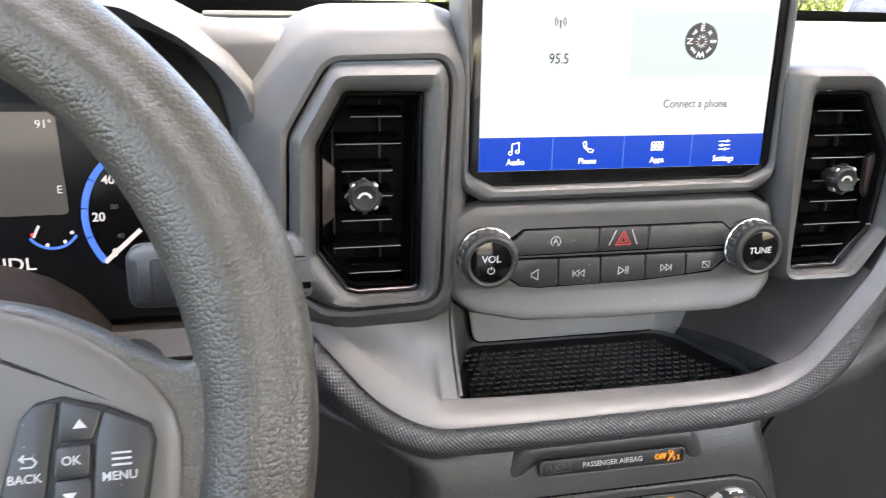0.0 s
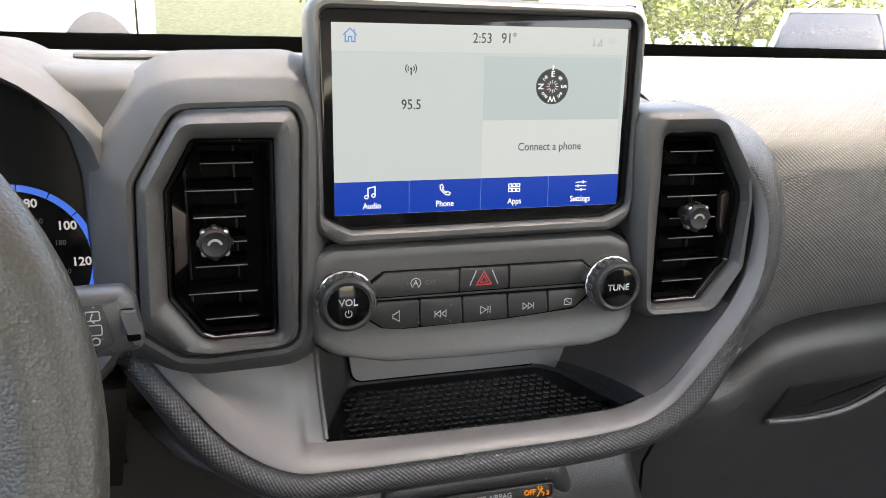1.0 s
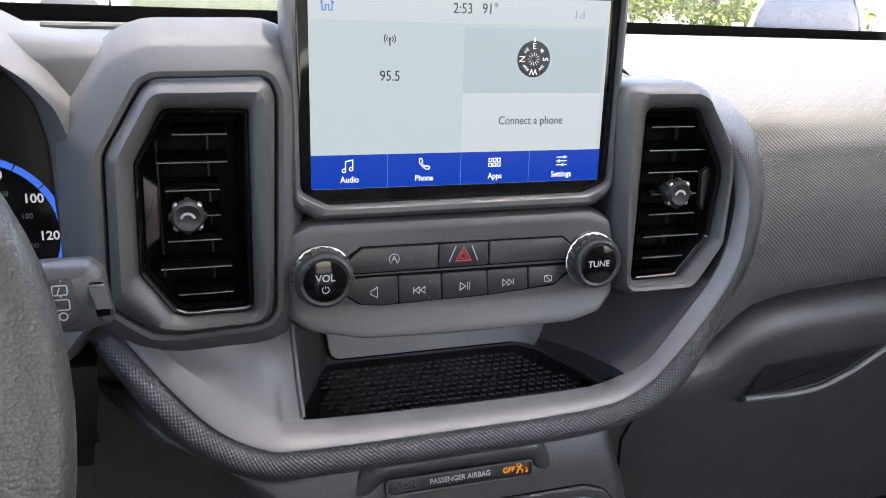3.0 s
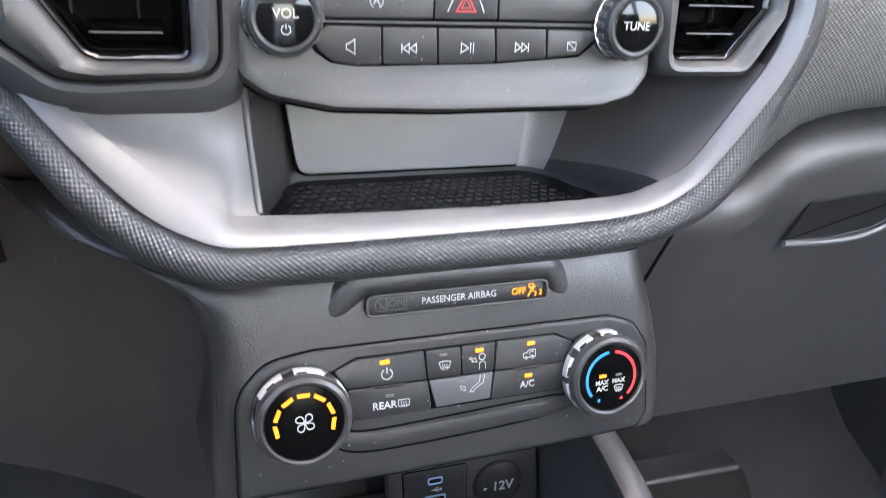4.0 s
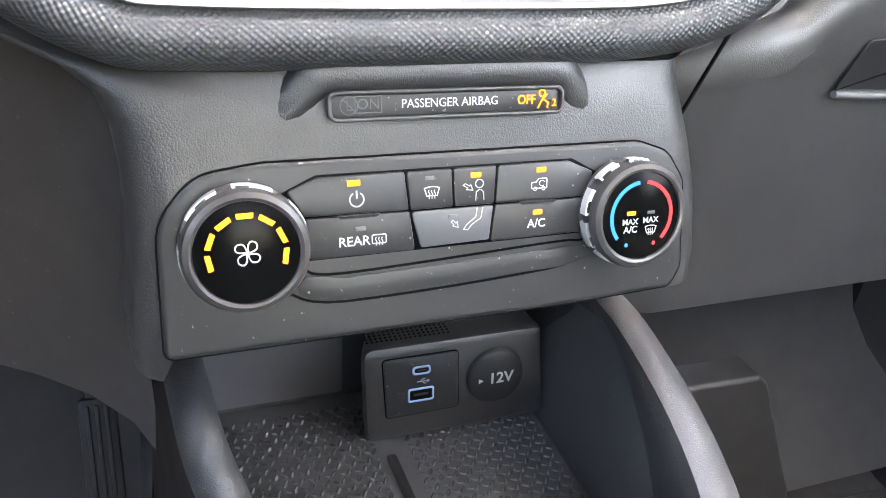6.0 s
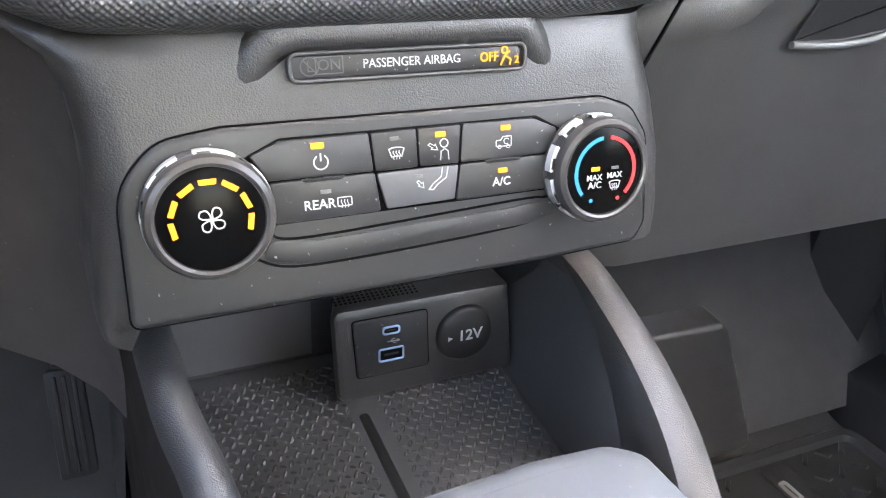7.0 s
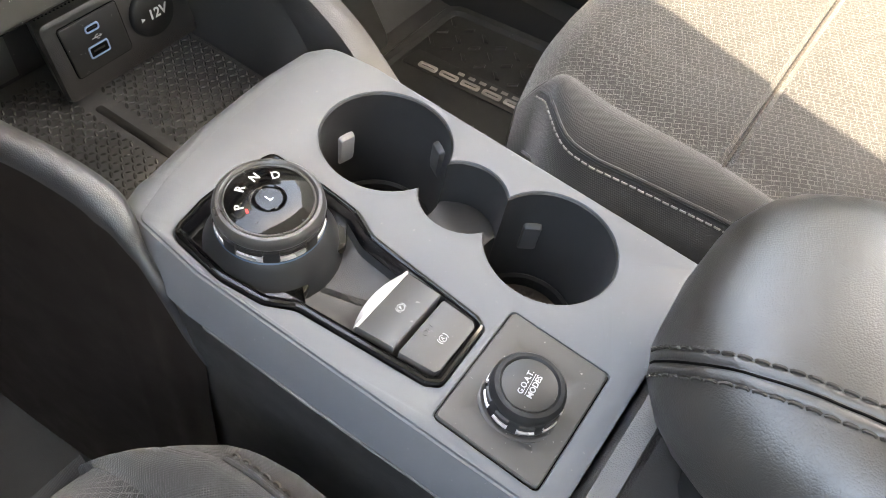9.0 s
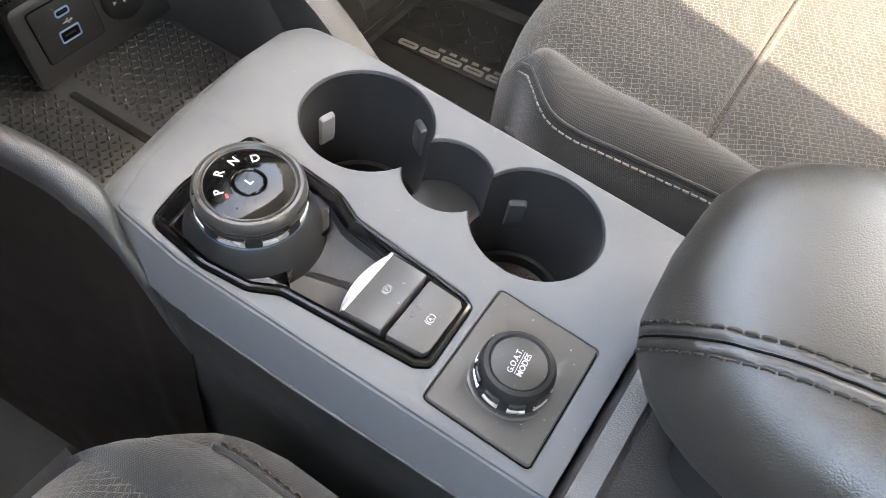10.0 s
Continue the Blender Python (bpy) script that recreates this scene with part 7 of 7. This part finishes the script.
part("panel", moved(loft([lift(fo, -0.03), lift(fo, -0.004), lift(offset(fo, -0.002), -0.001), lift(offset(fo, -0.005), 0.0)], (False, True)), Matrix(((1, 0, 0, 0), (0, 0, -1, 0.096), (0, 1, 0, 0), (0, 0, 0, 1)))), GRAIN, foot, "dark trim panel")
mat = thing("floor_mat", (0.42, -0.02, 0.49), "black rubber floor mat with raised treads and pale lettering strip", "floor mat")
mo = rpoly(mm([(200, 95), (600, 95), (620, -60), (610, -330), (200, -330)]), 0.03, 5)
part("base", loft([lift(offset(mo, 0.004), 0.470), lift(mo, 0.492), lift(offset(mo, -0.004), 0.496), lift(offset(mo, -0.012), 0.494), lift(offset(mo, -0.016), 0.488)], (False, True)), MATRUBBER, mat, "rubber mat with rim")
tre = []
for j in range(16):
    for i in range(14):
        x, y = 0.23 + i * 0.026, 0.07 - j * 0.026
        if 0.425 < x < 0.50:
            continue
        tre.append(moved(slab(mm([(-9, -2.4), (6, -2.4), (9, 2.4), (-6, 2.4)]), 0.003, 0.001, 0.488), at(x, y, 0, 45 if (i + j) % 2 else -45)))
tagged(part("treads", join(*tre), MATRUBBER, mat), kind="stuff")
strip = part("name_strip", slab(rpoly([(0.455, 0.075), (0.489, 0.070), (0.512, -0.19), (0.478, -0.19)], 0.004, 3), 0.002, 0.0006, 0.489), MATRUBBER, mat, "lettering strip")
for k in range(7):
    y = 0.040 - k * 0.0305
    part("raised_mark", moved(stroke(rpoly(mm([(-3.4, -11), (3.4, -11), (3.4, 11), (-3.4, 11)]), 0.0015, 3), 0.0044, True, 0.001), at(0.4655 + (0.05 - y) * 0.13, y, 0.4912, 7)), THREAD, strip, "pale raised block")
for k in range(9):
    y = 0.0 - k * 0.0155
    part("raised_mark", moved(slab(mm([(-2.8, -4.6), (2.8, -4.6), (2.8, 4.6), (-2.8, 4.6)]), 0.0008), at(0.4785 + (0.05 - y) * 0.13, y, 0.4912, 7)), THREAD, strip)

door = thing("door_panel", (0.70, -0.2, 0.5), "dark passenger door lining with pocket and armrest", "door", kind="structure")
part("lining", loft([[(0.72, 0.45, 0.42), (0.74, 0.45, 0.95), (0.76, 0.45, 1.15)], [(0.70, 0.18, 0.42), (0.71, 0.18, 0.95), (0.75, 0.18, 1.15)], [(0.68, -0.1, 0.42), (0.69, -0.1, 0.95), (0.74, -0.1, 1.15)], [(0.68, -1.2, 0.42), (0.69, -1.2, 0.95), (0.74, -1.2, 1.15)]], closed=False), DASH, door, "charcoal door lining")
def bulge(curve, r, nm, lab):
    part(nm, sweep(spline([(0.672, y, z) for y, z in curve], 6), disc(r, 12, 1, 1.0), (1, 0, 0)), DASH, door, lab)
bulge([(0.175, 0.80), (0.172, 0.72), (0.15, 0.63), (0.125, 0.595), (0.07, 0.566), (0.0, 0.558), (-0.10, 0.575), (-0.35, 0.60)], 0.014, "pocket_edge", "moulded pocket lip")
bulge([(0.07, 0.82), (0.068, 0.73), (0.05, 0.69), (0.01, 0.668), (-0.06, 0.675), (-0.14, 0.697), (-0.4, 0.73)], 0.017, "armrest_edge", "moulded armrest edge")
part("pocket", loft([[(0.676, y, z) for y, z in ((0.13, 0.585), (0.05, 0.55), (-0.1, 0.565), (-0.35, 0.59))], [(0.668, y, z) for y, z in ((0.10, 0.50), (0.05, 0.48), (-0.1, 0.48), (-0.35, 0.48))]], closed=False), DARK, door)
part("sill", loft([[(0.62, 0.25, 0.47), (0.62, -1.0, 0.46)], [(0.64, 0.25, 0.52), (0.64, -1.0, 0.51)], [(0.70, 0.25, 0.53), (0.70, -1.0, 0.52)]], closed=False), DARK, door)
kick = thing("kick_panel", (0.62, 0.2, 0.55), "dark footwell side trim", "trim", kind="structure")
part("panel", loft([[(0.60, 0.36, 0.47), (0.60, 0.36, 0.9)], [(0.60, 0.22, 0.47), (0.62, 0.22, 0.9)], [(0.66, 0.16, 0.47), (0.68, 0.16, 0.9)]], closed=False), DARK, kick)
ldoor = thing("door_panel", (-0.80, -0.2, 0.5), "dark driver door lining", "door", kind="structure")
part("lining", loft([[(-0.82, 0.6, 0.42), (-0.80, 0.6, 1.24)], [(-0.80, -1.4, 0.42), (-0.78, -1.4, 1.26)]], closed=False), DASH, ldoor)
# Unseen; made pale as a reflector for the dashboard.
rear_w = thing("rear_bounce_panel", (0, -2.2, 0.5), "unseen pale panel closing the rear, added to bounce light forward", "bulkhead", kind="structure")
part("panel", loft([[(-0.85, -2.2, 0.42), (0.85, -2.2, 0.42)], [(-0.8, -2.25, 1.08), (0.8, -2.25, 1.08)]], closed=False), HEADLINER, rear_w)
roof = thing("roof", (0, -1.0, 1.66), "pale headliner under the roof", "roof", kind="structure")
# Out of view; its right edge is bent to place the shadow on the seat.
part("headliner", slab(rpoly([(-0.588, -0.155), (0.588, -0.155), (0.604, -0.56), (0.5865, -0.62), (0.5685, -0.69), (0.5525, -0.763), (0.541, -0.82), (0.535, -0.92), (0.56, -2.2), (-0.588, -2.2)], [0.06, 0.06, 0.03, 0.03, 0.03, 0.03, 0.03, 0.03, 0.06, 0.06], 5), 0.05, 0.01, 1.655), HEADLINER, roof, "unseen pale headliner, right edge shaped to cast the seat's sun edge")
for sx in (1, -1):
    pl2 = thing("front_pillar", (sx * 0.75, 0.4, 1.1), "windscreen pillar trim", "pillar", kind="structure")
    part("trim", sweep([(sx * 1.02, 0.62, 1.10), (sx * 0.84, 0.24, 1.41), (sx * 0.61, -0.17, 1.66)], rpoly([(-0.035, -0.03), (0.035, -0.03), (0.035, 0.03), (-0.035, 0.03)], 0.012, 4)), HEADLINER, pl2)
    pb = thing("centre_pillar", (sx * 0.72, -0.75, 1.0), "door pillar trim", "pillar", kind="structure")
    part("trim", sweep([(sx * 0.77, -0.98, 1.0), (sx * 0.61, -1.08, 1.67)], rpoly([(-0.05, -0.03), (0.05, -0.03), (0.05, 0.03), (-0.05, 0.03)], 0.012, 4), (0, 1, 0)), HEADLINER, pb)
# Unseen solid sheet, added across the window's glass to keep sun off the footwell.
pf = thing("window_blocker", (0.72, -0.4, 1.15), "unseen sheet added over the passenger window to block the sun", "door frame", kind="structure")
part("frame", loft([[(0.80, 0.27, 1.14), (0.742, -0.45, 1.14)], [(0.565, -0.10, 1.665), (0.565, -0.455, 1.665)], [(0.62, -0.10, 1.69), (0.61, -0.455, 1.69)], [(0.83, 0.27, 1.14), (0.772, -0.45, 1.14)]], closed=False), HEADLINER, pf, "pale sun-blocking sheet")
ws = thing("windscreen", (0, 0.6, 1.17), "clear windscreen with a black lower edge", "windscreen", kind="structure")
pane = part("pane", loft([[(-0.98, 0.655, 1.172), (0.98, 0.655, 1.172)], [(-0.60, -0.14, 1.662), (0.60, -0.14, 1.662)], [(-0.60, -0.135, 1.666), (0.60, -0.135, 1.666)], [(-0.98, 0.66, 1.176), (0.98, 0.66, 1.176)], [(-0.98, 0.655, 1.172), (0.98, 0.655, 1.172)]], closed=False), SCREENGLASS, ws)
pane.visible_shadow = False
part("lower_edge", loft([[(-0.99, 0.640, 1.172), (-0.3, 0.640, 1.174), (0.3, 0.640, 1.174), (0.99, 0.640, 1.172)], [(-0.99, 0.618, 1.194), (-0.3, 0.616, 1.197), (0.3, 0.616, 1.197), (0.99, 0.618, 1.192)], [(-0.99, 0.630, 1.196), (-0.3, 0.628, 1.199), (0.3, 0.628, 1.199), (0.99, 0.63, 1.194)]], closed=False), BLACK, ws, "black ceramic edge band")

pedal = thing("accelerator_pedal", (-0.18, 0.23, 0.58), "ribbed black accelerator pedal", "pedal")
part("pad", slab(rpoly(mm([(-14, -45), (14, -45), (14, 45), (-14, 45)]), 0.004, 4), 0.008, 0.002), DARK, pedal, m=plane((-0.175, 0.215, 0.62), 25))
for k in (-7, 0, 7):
    part("rib", slab(rpoly(mm([(k - 1.5, -40), (k + 1.5, -40), (k + 1.5, 40), (k - 1.5, 40)]), 0.001, 3), 0.002, 0.0006, 0.008), DARK, pedal, m=plane((-0.175, 0.215, 0.62), 25))
part("arm", sweep([(-0.175, 0.23, 0.65), (-0.18, 0.30, 0.75), (-0.18, 0.42, 0.82)], disc(0.008, 10)), DARK, pedal)


# ---- outside ----
def outdoor(name, at_, label, category, group="", kind=""):
    ob = new(name)
    ob.matrix_basis = Matrix.Translation(at_)
    PLACE[ob] = Matrix.Translation(at_)
    return tagged(ob, label, category, group, kind)


# Unseen ground, lightened so that it throws more light into the cabin.
LOTGROUND = plastic("pale_bounce_ground", (0.27, 0.262, 0.245), 0.9, 0.5, 60, 0.2)
GRASS = plastic("grass", (0.062, 0.072, 0.038), 0.95, 0.8, 30, 0.4)
WHITEPAINT = plastic("white_paint", (0.55, 0.53, 0.49), 0.25, coat=0.5, vary=0.03)
SILVERPAINT = plastic("silver_paint", (0.42, 0.42, 0.42), 0.3, metal=0.5, coat=0.6, vary=0.05)
CARGLASS = plastic("dark_car_glass", (0.03, 0.035, 0.04), 0.05, spec=0.9)
TYRE = plastic("tyre", (0.02, 0.02, 0.02), 0.8)
WOOD = plastic("weathered_wood", (0.22, 0.19, 0.15), 0.85, 0.5, 40, 0.3)
BARK = plastic("bark", (0.10, 0.08, 0.06), 0.9, 0.8, 40, 0.3)
LEAF = plastic("leaves", (0.23, 0.29, 0.045), 0.7, vary=0.4)
STEEL = plastic("galvanised_steel", (0.45, 0.46, 0.46), 0.5, metal=0.7)

g = bmesh.new()
bmesh.ops.create_grid(g, x_segments=60, y_segments=60, size=900)
ground = part("ground", g, LOTGROUND, None, car=False)
tagged(ground, "unseen parking lot ground, made pale to bounce light", "ground", kind="structure")
v = outdoor("verge", (0, 16, 0), "grass bank rising beyond the parking lot", "grass", kind="structure")
part("turf", loft([[(x, y, z * (1 if x < 2 else max(0.03, 1 - (x - 2) / 5)) + 0.05 * math.sin(x * 1.7 + y)) for x in range(-60, 61, 2)] for y, z in ((13.6, -0.1), (14, 0.1), (16, 0.55), (18.5, 1.3), (21, 1.85), (24, 2.0), (60, 2.1))], closed=False), GRASS, v, "grey-green grass bank", car=False)


def truck(x, y, turn):
    o = outdoor("box_truck", (x, y, 0), "white panel van parked side on", "van")
    B = Matrix.Translation((x, y, 0)) @ Matrix.Rotation(radians(turn), 4, "Z")
    side = rpoly([(-3.9, 0.55), (2.85, 0.55), (2.85, 3.0), (-2.4, 3.0), (-3.2, 2.0), (-3.9, 1.5)], [0.1, 0.1, 0.1, 0.2, 0.2, 0.15], 4)
    M = B @ Matrix(((1, 0, 0, 0), (0, 0, -1, 0.95), (0, 1, 0, 0), (0, 0, 0, 1)))
    part("body", slab(side, 1.9, 0.12), WHITEPAINT, o, "white body", m=M, car=False)
    part("cab_window", slab(rpoly([(-3.4, 1.6), (-2.6, 1.6), (-2.6, 2.4), (-2.95, 2.3)], 0.06, 4), 0.02, 0.005, 1.9), CARGLASS, o, m=M, car=False)
    for wx in (-2.6, 2.3):
        w = part("wheel", lathe([(0, -0.1), (0.2, -0.1), (0.33, -0.1), (0.36, -0.05), (0.36, 0.12), (0.33, 0.15), (0.22, 0.13), (0.2, 0.09), (0, 0.09)], 32), TYRE, o, m=M @ at(wx, 0.36, 1.86), car=False)
        part("arch", slab(disc(0.62, 40, 0.8, 1.35), 0.03, 0.01, 1.88), DASH, o, m=M @ at(wx, 0.5), car=False)
        part("rim", lathe([(0, 0.10), (0.19, 0.10), (0.2, 0.13)], 24), STEEL, w, m=M @ at(wx, 0.36, 1.86), car=False)
    part("door_line", slab([(-0.6, 0.6), (-0.585, 0.6), (-0.585, 2.2), (-0.6, 2.2)], 0.006, 0.001, 1.9), DASH, o, m=M, car=False)


def suv(x, y, turn, paint, label):
    o = outdoor("parked_car", (x, y, 0), label, "car", "parked cars")
    B = Matrix.Translation((x, y, 0)) @ Matrix.Rotation(radians(turn), 4, "Z")
    def sect(z, hw, y0, y1, r):
        return [(px, py, z) for px, py in rpoly([(-hw, y0), (hw, y0), (hw, y1), (-hw, y1)], r, 4)]
    part("body", loft([sect(0.28, 0.86, -2.2, 2.2, 0.25), sect(0.55, 0.93, -2.3, 2.3, 0.3), sect(0.85, 0.94, -2.3, 2.3, 0.35), sect(1.00, 0.90, -2.22, 2.25, 0.35), sect(1.06, 0.84, -1.0, 2.2, 0.3)], (True, True)), paint, o, "painted body", m=B, car=False)
    part("bonnet", loft([sect(0.98, 0.86, -2.2, -0.8, 0.3), sect(1.06, 0.78, -1.9, -0.85, 0.25)], (False, True)), paint, o, m=B, car=False)
    part("cabin", loft([sect(1.05, 0.84, -1.05, 2.1, 0.2), sect(1.35, 0.78, -0.75, 2.0, 0.2), sect(1.60, 0.68, -0.35, 1.85, 0.2)], (False, False)), CARGLASS, o, "dark glazed cabin", m=B, car=False)
    part("roof", loft([sect(1.60, 0.69, -0.37, 1.87, 0.2), sect(1.66, 0.64, -0.25, 1.75, 0.2), sect(1.68, 0.5, 0.0, 1.5, 0.2)], (True, True)), paint, o, m=B, car=False)
    for sx in (-1, 1):
        part("pillar", sweep([(sx * 0.82, -1.02, 1.05), (sx * 0.67, -0.34, 1.62)], disc(0.045, 8)), paint, o, m=B, car=False)
        part("mirror", moved(box(0.2, 0.12, 0.14, 0.03), at(sx * 1.0, -0.75, 1.03)), paint, o, m=B, car=False)
        part("headlight", moved(box(0.32, 0.1, 0.14, 0.03), at(sx * 0.68, -2.22, 0.72)), CHROME, o, m=B, car=False)
        for wy in (-1.4, 1.4):
            part("wheel", lathe([(0, -0.1), (0.3, -0.1), (0.35, -0.06), (0.35, 0.08), (0.3, 0.12), (0.2, 0.08), (0, 0.08)], 28), TYRE, o, m=B @ Matrix.Translation((sx * 0.85, wy, 0.35)) @ Matrix.Rotation(radians(90 * sx), 4, "Y"), car=False)
    part("grille", moved(box(1.0, 0.06, 0.22, 0.02), at(0, -2.29, 0.62)), DARK, o, m=B, car=False)


truck(-3.7, 11.0, 0)
suv(9.6, 10.5, -42, SILVERPAINT, "dark silver sport utility car parked facing")
suv(5.2, 10.4, -26, WHITEPAINT, "white car parked behind the screen")

fence = outdoor("fence", (0, 21.5, 1.8), "weathered timber fence along the verge", "fence")
for i in range(30):
    part("post", moved(box(0.10, 0.10, 1.3, 0.02), Matrix.Translation((-14 + i * 0.72, 21.5, 1.8))), WOOD, fence, car=False)
for z in (0.35, 0.70, 1.05):
    part("plank", moved(box(21.5, 0.04, 0.22, 0.01), Matrix.Translation((-3.5, 21.43, z + 1.8))), WOOD, fence, car=False)
pole = outdoor("lamp_pole", (8.6, 17, 0), "thin grey steel pole", "pole")
part("shaft", sweep([(8.6, 17, 0), (8.6, 17, 6)], disc(0.06, 12), (0, 1, 0)), STEEL, pole, car=False)


def tree(x, y, h, seed):
    rnd = random.Random(seed)
    o = outdoor("tree", (x, y, 0), "bright green leafy tree behind the lot", "tree", "trees behind the lot")
    limbs = [sweep(spline([(x, y, 0), (x + 0.1, y, h * 0.3), (x + rnd.uniform(-.3, .3), y, h * 0.75)], 4), disc(0.16, 8), (0, 1, 0), scale=lambda s: 1 - 0.75 * s)]
    for k in range(7):
        a, z = rnd.uniform(0, 6.28), h * rnd.uniform(0.25, 0.6)
        limbs.append(sweep([(x, y, z), (x + math.cos(a) * h * 0.16, y + math.sin(a) * h * 0.16, z + h * 0.12), (x + math.cos(a) * h * 0.3, y + math.sin(a) * h * 0.3, z + h * 0.2)], disc(0.05, 6), (0, 0.3, 1), scale=lambda s: 1 - 0.7 * s))
    part("trunk", join(*limbs), BARK, o, car=False)
    centres = [(x + rnd.gauss(0, h * 0.17), y + rnd.gauss(0, h * 0.14), h * rnd.uniform(0.08, 0.98)) for _ in range(46)]
    verts, faces = [], []
    for cx, cy, cz in centres:
        for _ in range(130):
            px, py, pz = cx + rnd.gauss(0, 0.42), cy + rnd.gauss(0, 0.42), max(0.1, cz + rnd.gauss(0, 0.38))
            a, b, s = rnd.uniform(0, 6.28), rnd.uniform(-1, 1), rnd.uniform(0.07, 0.16)
            u = Vector((math.cos(a), math.sin(a), b)).normalized() * s
            w2 = u.cross(Vector((rnd.uniform(-1, 1), rnd.uniform(-1, 1), rnd.uniform(-1, 1)))).normalized() * s * 0.55
            p = Vector((px, py, pz))
            i = len(verts)
            verts += [p - u, p - w2, p + u, p + w2]
            faces.append((i, i + 1, i + 2, i + 3))
    me = bpy.data.meshes.new("crown")
    me.from_pydata([tuple(q) for q in verts], [], faces)
    me.materials.append(LEAF)
    ob = new("crown", me)
    ob.parent, ob.matrix_parent_inverse = o, PLACE[o].inverted()
    tagged(ob, "many small yellow-green leaves", kind="stuff")


for i, (x, y, h) in enumerate(((-10, 27, 7), (-5.5, 28, 6), (-1.5, 26.5, 6.5), (2.5, 28, 6), (6, 26, 7), (9, 27.5, 6), (12, 26, 6.5), (15.5, 27, 7), (19, 26, 6.5), (23, 28, 7), (28, 30, 8), (-16, 30, 8))):
    tree(x, y, h, i)
